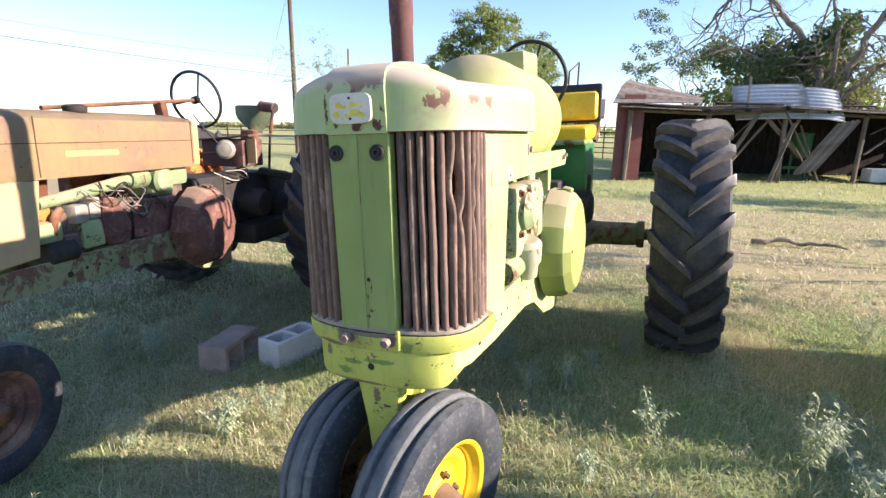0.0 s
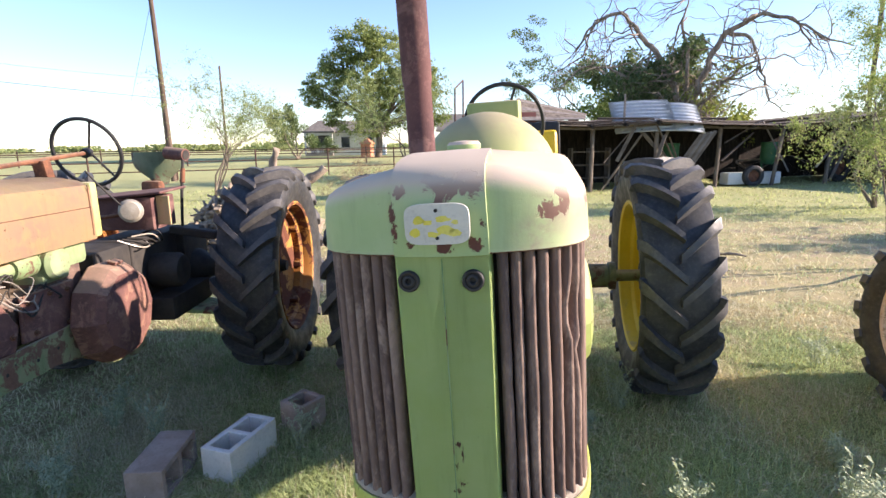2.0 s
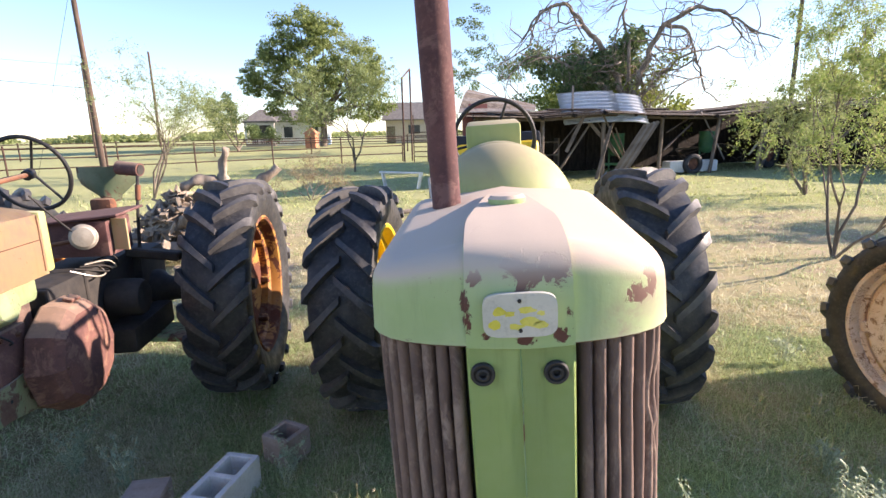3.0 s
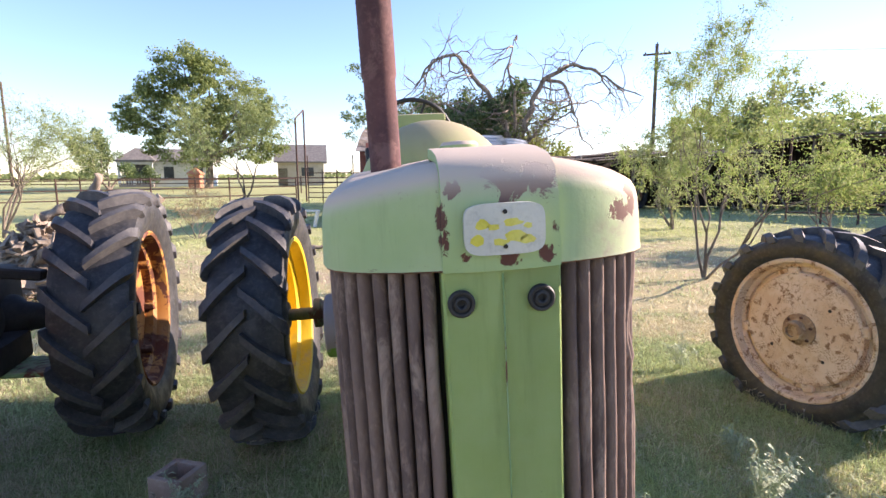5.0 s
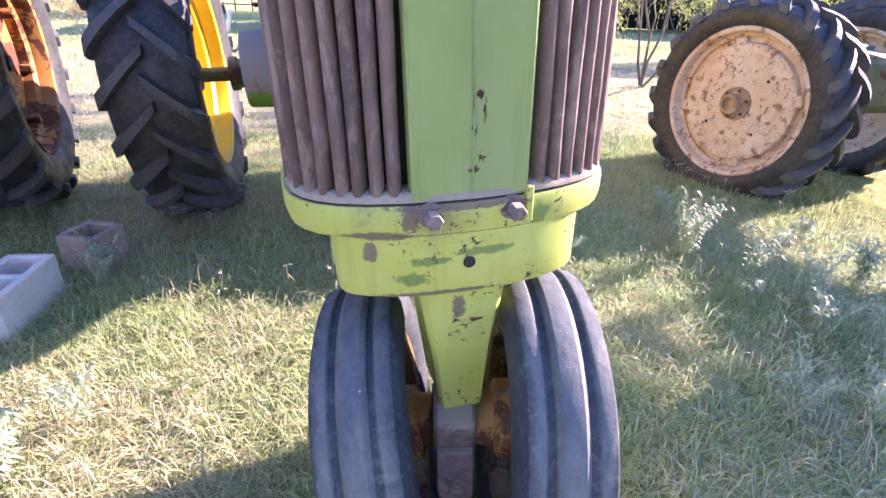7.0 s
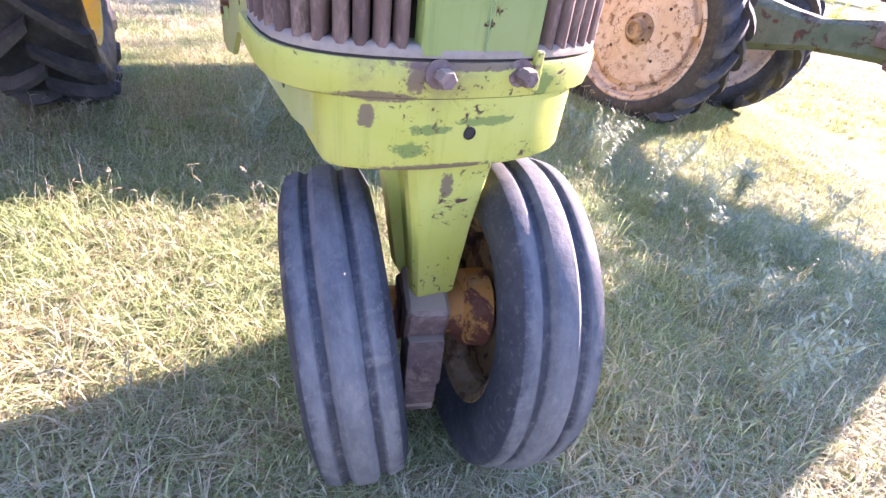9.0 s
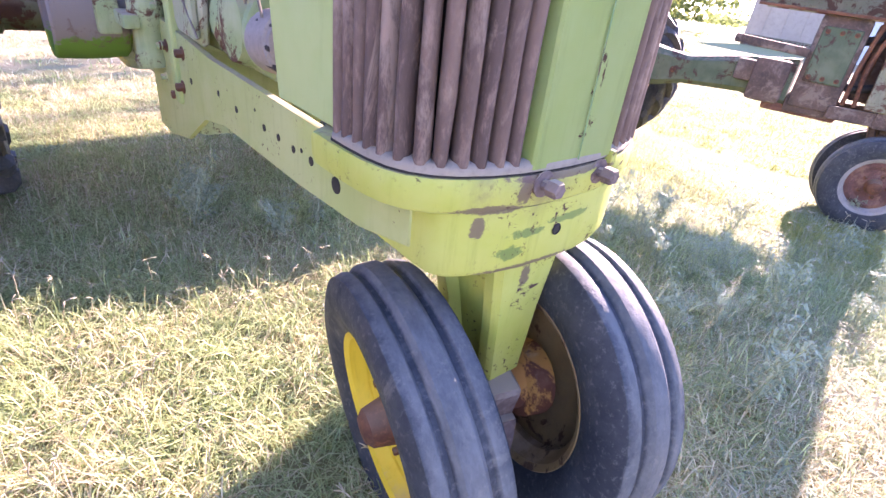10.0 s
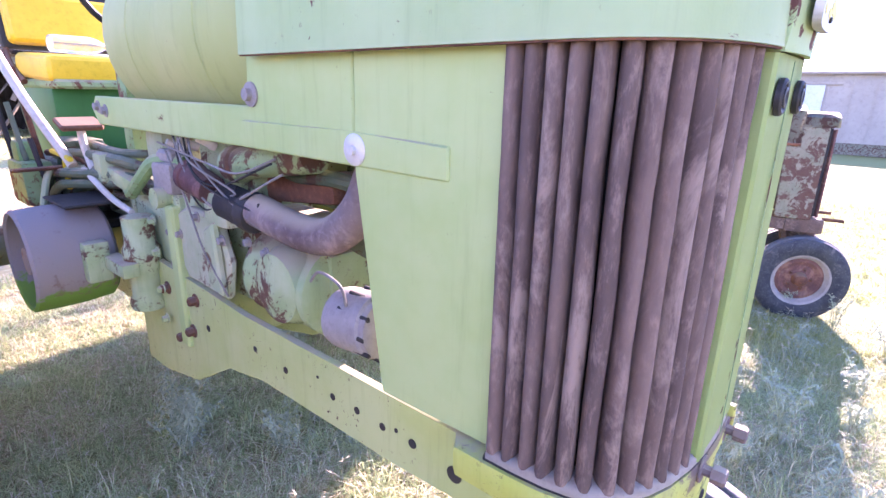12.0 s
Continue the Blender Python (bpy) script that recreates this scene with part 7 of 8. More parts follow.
M_PANE = plain("dark_window_glass", (0.03, 0.035, 0.04), (0.06, 0.07, 0.08), 0.15, 0.0, 2, 0.02)
M_BRICKRED = plain("terracotta", (0.36, 0.14, 0.08), (0.45, 0.2, 0.11), 0.85)


def gable_roof(parent, x0, x1, y0, y1, z0, z1, over=0.4, mat=None):
    """Ridge along x."""
    bm = B()
    ym = (y0 + y1) / 2
    rings(bm, [[(x, y0 - over, z0), (x, ym, z1), (x, y1 + over, z0), (x, y1 + over, z0 - 0.14), (x, ym, z1 - 0.16), (x, y0 - over, z0 - 0.14)] for x in (x0 - over, x1 + over)])
    return part("roof", bm, mat or M_SHINGLE, parent, sharp=20)


house = thing("house", "white country house with shingled roof and pillared porch", "house", pose(-26.6, 59.6, 0.62, 0, 0, 12))
part("wall", box(B(), (4.7, 4.0, 1.45), (6.6, 5.2, 2.9), (0, 0, 0), 0.02), M_SIDING, house)
gable_roof(house, 1.4, 8.0, 1.4, 6.6, 2.9, 4.3)
part("porch_floor", box(B(), (0.2, 2.6, 0.15), (3.4, 3.4, 0.3), (0, 0, 0), 0.02), M_GREYIRON, house)
bm = B()
rings(bm, [[(-1.7, 0.6, 2.75), (2.2, 0.6, 2.75), (2.2, 4.6, 2.75), (-1.7, 4.6, 2.75)], [(-1.7, 0.6, 2.95), (2.2, 0.6, 2.95), (2.2, 4.6, 2.95), (-1.7, 4.6, 2.95)], [(0.0, 2.4, 4.3), (0.5, 2.4, 4.3), (0.5, 2.8, 4.3), (0.0, 2.8, 4.3)]])
part("porch_roof", bm, M_SHINGLE, house, sharp=20)
for x in (-1.4, 0.0, 1.8):
    part("porch_pillar", box(B(), (x, 0.95, 1.5), (0.22, 0.22, 2.5), (0, 0, 0), 0.02), M_SIDING, house)
part("porch_beam", box(B(), (0.2, 0.95, 2.60), (3.5, 0.2, 0.3), (0, 0, 0), 0.02), M_SIDING, house)
for k in range(13):
    part("baluster", box(B(), (-1.3 + 0.25 * k, 0.95, 0.75), (0.10, 0.06, 0.9)), M_SIDING, house)
part("porch_railing", box(B(), (0.2, 0.95, 1.22), (3.3, 0.10, 0.08)), M_SIDING, house)
part("porch_wall", box(B(), (0.2, 3.9, 1.5), (3.2, 0.3, 2.6)), M_PANE, house)
for x in (3.4, 6.4):
    w = part("window", box(B(), (x, 1.38, 1.6), (1.0, 0.06, 1.3), (0, 0, 0), 0.01), M_PANE, house)
    part("window_frame", box(box(B(), (x, 1.36, 2.28), (1.16, 0.1, 0.1)), (x, 1.36, 0.92), (1.16, 0.1, 0.1)), M_SIDING, w)
house2 = thing("house", "tan outbuilding with a low shingled roof behind the trees", "house", pose(-14.6, 62.6, 0.62, 0, 0, 6))
part("wall", box(B(), (5.25, 3.0, 1.4), (5.3, 5.0, 2.8), (0, 0, 0), 0.02), M_TANWALL, house2)
gable_roof(house2, 2.6, 7.9, 0.5, 5.5, 2.8, 4.9)
part("door", box(B(), (3.2, 0.47, 1.0), (1.0, 0.06, 2.0), (0, 0, 0), 0.01), M_RUSTHOOD, house2)
part("window", box(B(), (6.0, 0.47, 1.6), (1.4, 0.06, 1.0), (0, 0, 0), 0.01), M_PANE, house2)
planter = thing("brick_planter", "small terracotta brick pillar with pointed cap", "planter", at(-17.9, 53.0, ground_z(-17.9, 53.0)))
part("pillar", box(B(), (0, 0, 0.7), (1.1, 1.1, 1.4), (0, 0, 0), 0.04), M_BRICKRED, planter)
part("cap", lathe(B(), [(0.95, 1.4), (0.9, 1.5), (0.0, 2.1)], 4, Matrix.Rotation(radians(45), 4, "Z")), M_BRICKRED, planter)

# ---------------------------------------------------------------- fallen sheds
M_PLANK = bark_mat("weathered_grey_plank", (0.10, 0.08, 0.066), (0.21, 0.175, 0.145))
M_ASHBOARD = bark_mat("ash_grey_board", (0.15, 0.135, 0.125), (0.25, 0.225, 0.205))
# dark old wood, made near-black so that the shed's inside looks shaded
M_DARK_SHADE_PLANK = bark_mat("dark_and_shaded_old_plank", (0.022, 0.018, 0.016), (0.05, 0.04, 0.034))
M_REDWALL = worn_paint("faded_barn_red", (0.13, 0.038, 0.034), (0.17, 0.058, 0.05), 0.4, 0.5, 0.2)
M_IRONSHEET = plain("galvanised_sheet", (0.56, 0.60, 0.66), (0.68, 0.72, 0.76), 0.5, 0.15, 1.5, 0.1)


def plank(parent, a, b, w, t, mat, roll=0.0, name="board"):
    a, b = Vector(a), Vector(b)
    m = along(a, b - a) @ Matrix.Rotation(roll, 4, "Z")
    return part(name, box(B(), (0, 0, (b - a).length / 2), (w, t, (b - a).length)), mat, parent, "", m)


def corrugated(parent, m, w, h, mat, waves=14, sag=0.0):
    bm = B()
    n = waves * 6
    loops = []
    for j in range(7):
        v = j / 6
        loops.append([m @ Vector((-w / 2 + w * v, -h / 2 + h * i / n, 0.035 * math.sin(i * math.tau / 6) + sag * (math.cos(math.pi * (v - 0.5)) - 1))) for i in range(n + 1)])
    rings(bm, loops, False)
    bmesh.ops.solidify(bm, geom=bm.faces[:], thickness=0.004)
    return part("roof_sheet", bm, mat, parent, "silvery corrugated iron sheet", sharp=180)


def slab(parent, name, corners, t, mat):
    """A thin board from its four upper corners."""
    top = [Vector(c) for c in corners]
    bm = rings(B(), [[tuple(c - Vector((0, 0, t))) for c in top], [tuple(c) for c in top]])
    return part(name, bm, mat, parent, "", sharp=20)


def fallen_shed(label, a, b, deep, h, seed, gap=0.25, mess=24, back=None):
    """An open-fronted plank shed on posts, its roof sagging and boards hanging; a to b is the open front."""
    rnd = random.Random(seed)
    shed = thing("shed", label, "shed")
    a, b = Vector((*a, 0)), Vector((*b, 0))
    along_, n = (b - a).normalized(), int((b - a).length / 2.4)
    back = Vector((*back, 0)) if back else Vector((-along_.y, along_.x, 0)) * deep
    top = [h + 0.25 * rnd.uniform(-1, 1) for _ in range(n + 1)]
    for k in range(n + 1):
        p = a.lerp(b, k / n)
        part("post", tube(B(), [p + Vector((0, 0, -0.1)), p + Vector((rnd.gauss(0, 0.12), rnd.gauss(0, 0.1), top[k]))], 0.075, 8), M_PLANK, shed)
        q = p + back
        part("post", tube(B(), [q + Vector((0, 0, -0.1)), q + Vector((0, 0, top[k] + 0.3))], 0.075, 8), M_DARK_SHADE_PLANK, shed)
    for k in range(n):
        p, q = a.lerp(b, k / n), a.lerp(b, (k + 1) / n)
        plank(shed, p + Vector((0, 0, top[k])), q + Vector((0, 0, top[k + 1])), 0.16, 0.08, M_PLANK, 0, "beam")
        for f in (0.0, 0.5):
            r0 = p.lerp(q, f)
            z = top[k] * (1 - f) + top[k + 1] * f
            plank(shed, r0 + Vector((0, 0, z + 0.05)) - back * 0.12, r0 + back * 1.05 + Vector((0, 0, z + 0.34)), 0.08, 0.12, M_DARK_SHADE_PLANK, 0, "rafter")
    # roof boards over a deck coloured near-black for shade, laid along the front, some slipped
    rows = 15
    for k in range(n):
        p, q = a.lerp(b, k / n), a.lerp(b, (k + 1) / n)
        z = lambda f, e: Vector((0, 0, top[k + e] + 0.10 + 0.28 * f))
        slab(shed, "roof_deck", [p - back * 0.1 + z(-0.1, 0), q - back * 0.1 + z(-0.1, 1), q + back * 1.06 + z(1.06, 1), p + back * 1.06 + z(1.06, 0)], 0.02, M_DARK_SHADE_PLANK)
        for j in range(rows):
            if rnd.random() < gap * 0.3:
                continue
            f0, f1 = -0.13 + 1.2 * j / rows, -0.13 + 1.2 * (j + 0.96) / rows
            slip = Vector((0, 0, 0.03 + abs(rnd.gauss(0, 0.03))))
            e = along_ * rnd.gauss(0, 0.12)
            slab(shed, "roof_board", [p + back * f0 + e + slip + z(f0, 0), q + back * f0 + e + slip + z(f0, 1), q + back * f1 + e + slip + z(f1, 1), p + back * f1 + e + slip + z(f1, 0)], 0.025, rnd.choice((M_PLANK, M_PLANK, M_DARK_SHADE_PLANK)))
    # back and end walls, the inside's shade put into their plank colour
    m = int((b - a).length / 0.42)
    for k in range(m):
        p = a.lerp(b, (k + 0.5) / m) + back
        plank(shed, p, p + Vector((0, 0, h + 0.2 + rnd.gauss(0, 0.05))), 0.45, 0.025, M_DARK_SHADE_PLANK, math.atan2(along_.y, along_.x), "wall_board")
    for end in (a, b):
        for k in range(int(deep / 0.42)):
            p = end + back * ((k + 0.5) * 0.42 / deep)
            plank(shed, p, p + Vector((0, 0, h + 0.1 + rnd.gauss(0, 0.05))), 0.45, 0.025, M_DARK_SHADE_PLANK, math.atan2(back.y, back.x), "wall_board")
    # loose boards fallen from the eaves
    for k in range(mess):
        c = rnd.choice((0.30, 0.34, 0.55, 0.60, 0.64, 0.86)) + rnd.gauss(0, 0.03)
        p = a.lerp(b, c)
        z = h * rnd.uniform(0.75, 1.1)
        s = rnd.choice((-1, 1)) * rnd.uniform(0.5, 1.8)
        q = p + along_ * s + back * rnd.uniform(-0.10, 0.15)
        plank(shed, p + back * rnd.uniform(-0.1, 0.1) + Vector((0, 0, z)), q + Vector((0, 0, max(0.03, z - rnd.uniform(0.8, 2.3)))), rnd.uniform(0.05, 0.13), 0.025, rnd.choice((M_PLANK, M_ASHBOARD, M_PLANK)), rnd.random() * 3, "loose_board")
    return shed


shed = fallen_shed("long open plank shed with collapsing grey board roof", (-0.45, 17.0), (13.6, 23.4), 4.2, 2.35, 4, 0.25, 16, (0.15, 4.2))
for x, y, z, rz, ry, rx, w, h in ((3.72, 19.35, 2.62, 9, -2, 50, 2.15, 1.50), (5.28, 19.62, 2.56, 13, 5, 47, 1.10, 1.45)):
    corrugated(shed, at(x, y, z) @ Matrix.Rotation(radians(rz), 4, "Z") @ Matrix.Rotation(radians(ry), 4, "Y") @ Matrix.Rotation(radians(rx), 4, "X"), w, h, M_IRONSHEET, 9, 0.05)
plank(shed, (2.1, 18.55, 2.52), (6.9, 20.5, 2.50), 0.11, 0.05, M_DARK_SHADE_PLANK, 0.3, "beam")
plank(shed, (3.05, 18.95, 2.2), (3.05, 19.0, 3.35), 0.06, 0.05, M_ASHBOARD, 0.3, "post")
for k in range(5):
    a = Vector((5.75 + 0.13 * k, 19.35 + 0.05 * k, 1.92 + 0.03 * k))
    plank(shed, a, a + Vector((-1.05, -0.25, -1.62)), 0.13, 0.022, M_ASHBOARD if k % 2 else M_PLANK, 1.9, "fallen_board")
# gabled end: red upright boards under a hump of weathered roofing
for k in range(4):
    plank(shed, (-0.72 + 0.20 * k, 16.95 + 0.08 * k, 0.0), (-0.72 + 0.20 * k, 16.95 + 0.08 * k, 2.55 + 0.16 * min(k, 1)), 0.23, 0.025, M_REDWALL, radians(22), "red_board")
for k in range(3):
    plank(shed, (-0.78, 17.2 + 0.42 * k, 0.0), (-0.78, 17.2 + 0.42 * k, 2.5 + 0.2 * k), 0.44, 0.025, M_REDWALL, radians(90), "red_board")
for k in range(9):
    f0, f1 = k / 9, (k + 0.97) / 9
    up = lambda f: 0.85 * math.sin(f * 1.5)
    slab(shed, "roof_board", [(-0.95 + 0.3 * f0, 16.7 + 2.0 * f0, 2.45 + up(f0)), (1.6 + 0.2 * f0, 17.5 + 2.0 * f0, 2.48 + 0.3 * up(f0)), (1.6 + 0.2 * f1, 17.5 + 2.0 * f1, 2.48 + 0.3 * up(f1)), (-0.95 + 0.3 * f1, 16.7 + 2.0 * f1, 2.45 + up(f1))], 0.03, M_PLANK if k % 3 else M_ASHBOARD)
M_TANKGREEN = worn_paint("dark_green_implement", (0.02, 0.10, 0.045), (0.04, 0.14, 0.06), 0.3, 0.5, 0.2)
for x, y in ((5.1, 20.9), (9.1, 22.2)):
    t = thing("seed_hopper", "dark green steel hopper standing under the shed", "implement", at(x, y, 0.0), "hoppers under the shed")
    part("barrel", lathe(B(), [(0.0, 0.75), (0.15, 0.75), (0.30, 0.95), (0.31, 1.0), (0.31, 1.55), (0.33, 1.56), (0.33, 1.62), (0.0, 1.64)], 20), M_TANKGREEN, t)
    for s in (-0.25, 0.25):
        part("leg", box(B(), (s, 0, 0.55), (0.06, 0.06, 1.1), (0, 0, 0), 0.006), M_TANKGREEN, t)
    part("axle_beam", box(B(), (0, 0, 0.42), (0.9, 0.10, 0.10), (0, 0, 0), 0.01), M_TANKGREEN, t)


def loose_tyre(x, y, z, r, w, rz, label):
    bm = lathe(B(), [(r * 0.58, -w * 0.35), (r * 0.7, -w * 0.5), (r * 0.92, -w * 0.46), (r, -w * 0.3), (r, w * 0.3), (r * 0.92, w * 0.46), (r * 0.7, w * 0.5), (r * 0.58, w * 0.35)], 36, XP, True)
    t = thing("tyre", label, "tyre", pose(x, y, z, 0, 0, rz))
    part("casing", bm, M_TYRE, t)
    part("wheel_disc", lathe(B(), [(r * 0.57, 0.0), (r * 0.5, 0.03), (r * 0.2, 0.02), (0, 0.04), (0, 0), (r * 0.5, -0.02)], 30, XP), M_RUST, t)


loose_tyre(8.15, 21.0, 0.36, 0.40, 0.22, -75, "black implement tyre leaning under the shed")
loose_tyre(12.2, 23.4, 0.62, 0.66, 0.30, -60, "large old tyre with pale rim inside the shed")
tk = thing("water_trough", "long low white trough lying before the shed", "trough", pose(8.2, 21.4, 0, 0, 0, 20))
part("body", box(B(), (0, 0, 0.26), (2.3, 0.5, 0.46), (0, 0, 0), 0.06, 2), M_SIDING, tk)
shelf = thing("shelf", "dusty wooden shelf standing inside the shed", "shelf", pose(2.0, 20.2, 0, 0, 0, 25))
for z in (0.35, 0.85, 1.35):
    part("board", box(B(), (0, 0, z), (1.6, 0.35, 0.05)), M_PLANK, shelf)
for x in (-0.8, 0.0, 0.8):
    part("upright", box(B(), (x, 0, 0.75), (0.07, 0.33, 1.5)), M_PLANK, shelf)
shed2 = fallen_shed("far open shed with dark sagging roof behind mesquites", (16.6, 22.0), (24.0, 14.6), 4.5, 3.0, 14, 0.3, 20)
shed3 = fallen_shed("small dark lean-to at the end of the shed row", (13.4, 22.6), (16.4, 20.4), 3.0, 2.3, 19, 0.2, 8)

# ---------------------------------------------------------------- metal barn
M_BARN = plain("tan_barn_steel", (0.38, 0.32, 0.26), (0.45, 0.38, 0.31), 0.6, 0.0, 0.4, 0.05)
M_BARNDOOR = plain("pale_barn_door", (0.60, 0.62, 0.64), (0.68, 0.70, 0.71), 0.55, 0.0, 0.5, 0.05)
barn = thing("barn", "long tan steel barn with a pale sliding door", "barn")
part("wall", box(B(), (43.0, -6.0, 2.4), (6.0, 46.0, 4.8), (0, 0, 0), 0.02), M_BARN, barn)
bm = B()
rings(bm, [[(39.6, y, 4.72), (43.0, y, 5.6), (46.4, y, 4.72), (46.4, y, 4.82), (43.0, y, 5.72), (39.6, y, 4.86)] for y in (-29.4, 17.4)])
part("roof", bm, M_BARN, barn, sharp=20)
part("sliding_door", box(B(), (39.95, 7.0, 2.05), (0.08, 5.9, 4.1), (0, 0, 0), 0.02), M_BARNDOOR, barn)
part("door_track", box(B(), (39.92, 7.0, 4.17), (0.14, 7.6, 0.14), (0, 0, 0), 0.02), M_BARN, barn)
part("base_trim", box(B(), (39.96, -6.0, 0.35), (0.06, 46.0, 0.7)), M_RUSTHOOD, barn)
for k in range(38):
    y = -28.5 + 1.2 * k
    if 4.0 < y < 10.0:
        continue
    part("rib", box(B(), (39.98, y, 2.7), (0.06, 0.07, 4.0)), M_BARN, barn)

# ---------------------------------------------------------------- blocks and debris near the tractors
M_BLOCK = plain("grey_concrete", (0.64, 0.63, 0.61), (0.74, 0.72, 0.69), 0.95, 0.0, 6, 0.5, 160)
M_BLOCKB = plain("stained_concrete", (0.30, 0.225, 0.19), (0.42, 0.33, 0.285), 0.95, 0.0, 6, 0.5, 160)


def block(bm, length, cells):
    """A hollow block in one piece, its cells open from top to bottom."""
    w, h, t = 0.193, 0.19, 0.032
    cell = (length - t * (cells + 1)) / cells
    xs = [-length / 2]
    for k in range(cells):
        xs += [xs[-1] + t, xs[-1] + t + cell]
    xs.append(length / 2)
    ys = [-w / 2, -w / 2 + t, w / 2 - t, w / 2]
    full = lambda i, j: 0 <= i < len(xs) - 1 and 0 <= j < 3 and not (j == 1 and i % 2 == 1)
    made = {}

    def vert(i, j, k):
        if (i, j, k) not in made:
            made[i, j, k] = bm.verts.new((xs[i], ys[j], k * h))
        return made[i, j, k]

    for i in range(len(xs) - 1):
        for j in range(3):
            if not full(i, j):
                continue
            for k in (0, 1):
                bm.faces.new([vert(*q, k) for q in ((i, j), (i + 1, j), (i + 1, j + 1), (i, j + 1))])
            for di, dj, p, q in ((-1, 0, (i, j), (i, j + 1)), (1, 0, (i + 1, j), (i + 1, j + 1)), (0, -1, (i, j), (i + 1, j)), (0, 1, (i, j + 1), (i + 1, j + 1))):
                if not full(i + di, j + dj):
                    bm.faces.new([vert(*p, 0), vert(*q, 0), vert(*q, 1), vert(*p, 1)])
    bmesh.ops.recalc_face_normals(bm, faces=bm.faces)
    sharp = [e for e in bm.edges if len(e.link_faces) == 2 and e.calc_face_angle() > 0.5]
    bmesh.ops.bevel(bm, geom=sharp, offset=0.004, segments=1, affect="EDGES")
    return bm


def gz(x, y):
    return ground_z(x, y) - 0.02


solid("concrete_block", block(B(), 0.39, 2), M_BLOCK, "pale grey hollow concrete block standing in the grass", "concrete block", pose(-1.44, 1.44, gz(-1.44, 1.44), 0, 0, 82), "concrete blocks")
solid("concrete_block", block(B(), 0.20, 1), M_BLOCKB, "brown-stained half concrete block by the rear tyre", "concrete block", pose(-1.26, 1.86, gz(-1.26, 1.86), 0, 0, 68), "concrete blocks")
solid("concrete_block", block(B(), 0.39, 2), M_BLOCKB, "stained concrete block lying on its side", "concrete block", pose(-1.84, 1.18, gz(-1.84, 1.18) + 0.096, 90, 0, 103), "concrete blocks")


def rough_log(name, label, pts, rad, seed, mat=None):
    rnd = random.Random(seed)
    p = bend(pts, 6)
    n = len(p)
    rr = [(rad[0] + (rad[1] - rad[0]) * i / (n - 1)) * rnd.uniform(0.82, 1.15) for i in range(n)]
    bm = tube(B(), p, rr, 11)
    for v in bm.verts:
        v.co += Vector((noise.noise(v.co * 6), noise.noise(v.co * 6 + Vector((5, 0, 0))), noise.noise(v.co * 6 + Vector((0, 7, 0))))) * 0.06
    return solid(name, bm, mat or M_DEADWOOD, label, "log", sharp=60)


rough_log("tree_stump", "upturned splintered tree stump on the debris pile", [(-4.25, 7.25, 0.2), (-4.22, 7.22, 0.7), (-4.22, 7.20, 1.2), (-4.15, 7.22, 1.68)], (0.19, 0.05), 1)
rough_log("fallen_log", "bleached fallen log on the debris pile", [(-4.3, 7.5, 0.95), (-4.0, 7.7, 1.02), (-3.6, 7.9, 1.30)], (0.13, 0.08), 2)
rough_log("fallen_log", "curved bleached root on the debris pile", [(-5.0, 6.9, 0.8), (-4.8, 7.0, 1.05), (-4.5, 7.1, 1.18), (-4.1, 7.3, 1.05)], (0.07, 0.09), 3)
rough_log("fallen_log", "thick dead limb on the debris pile", [(-5.5, 6.4, 0.2), (-5.0, 6.6, 0.45), (-4.5, 6.8, 0.68), (-4.0, 7.1, 0.80)], (0.16, 0.12), 4)
rough_log("fallen_log", "thick dead limb on the debris pile", [(-5.0, 7.6, 0.3), (-4.2, 7.5, 0.5), (-3.5, 7.3, 0.35)], (0.2, 0.16), 5)
rough_log("fallen_log", "crooked dead branch sticking out of the debris pile", [(-4.7, 6.6, 0.5), (-4.3, 6.4, 0.75), (-3.9, 6.5, 0.70), (-3.5, 6.4, 0.45)], (0.08, 0.04), 8)
rough_log("fallen_log", "thin dead branch lying on bare earth", [(-2.4, 10.6, 0.06), (-1.7, 10.9, 0.10), (-0.9, 11.0, 0.05)], (0.06, 0.03), 6)
rough_log("fallen_log", "thin dead branch lying in the dry grass", [(2.0, 7.0, 0.05), (2.5, 7.1, 0.08), (3.1, 7.05, 0.05)], (0.04, 0.02), 7)
bm = B()
rnd = random.Random(77)
for k in range(420):
    p = Vector((rnd.gauss(-4.85, 0.42), rnd.gauss(6.85, 0.38), 0.0))
    top = 1.05 * math.exp(-((p.x + 4.8) / 0.75) ** 2 - ((p.y - 6.9) / 0.8) ** 2)
    p.z = top * rnd.random() ** 0.5
    length = rnd.uniform(0.08, 0.36)
    box(bm, p, (rnd.uniform(0.015, 0.05), rnd.uniform(0.04, 0.13), length), (rnd.uniform(0, 180), rnd.uniform(0, 180), rnd.uniform(0, 180)))
for v in bm.verts:
    v.co += Vector((noise.noise(v.co * 9), noise.noise(v.co * 9 + Vector((5, 0, 0))), 0.5 * noise.noise(v.co * 9 + Vector((0, 7, 0))))) * 0.05
solid("wood_debris", bm, M_DEADWOOD, "heap of broken bark and splintered wood", "wood debris", None, "", "stuff")
trestle = thing("trestle", "white-painted low pipe trestle on the grass", "trestle", pose(-2.95, 16.9, 0, 0, 0, -25))
part("top", box(B(), (0, 0, 0.52), (1.7, 0.16, 0.06), (0, 0, 0), 0.01), M_SIDING, trestle)
for x, t in ((-0.7, -12), (0.75, 14)):
    part("leg", box(B(), (x, 0, 0.25), (0.07, 0.14, 0.52), (0, t, 0), 0.01), M_SIDING, trestle)


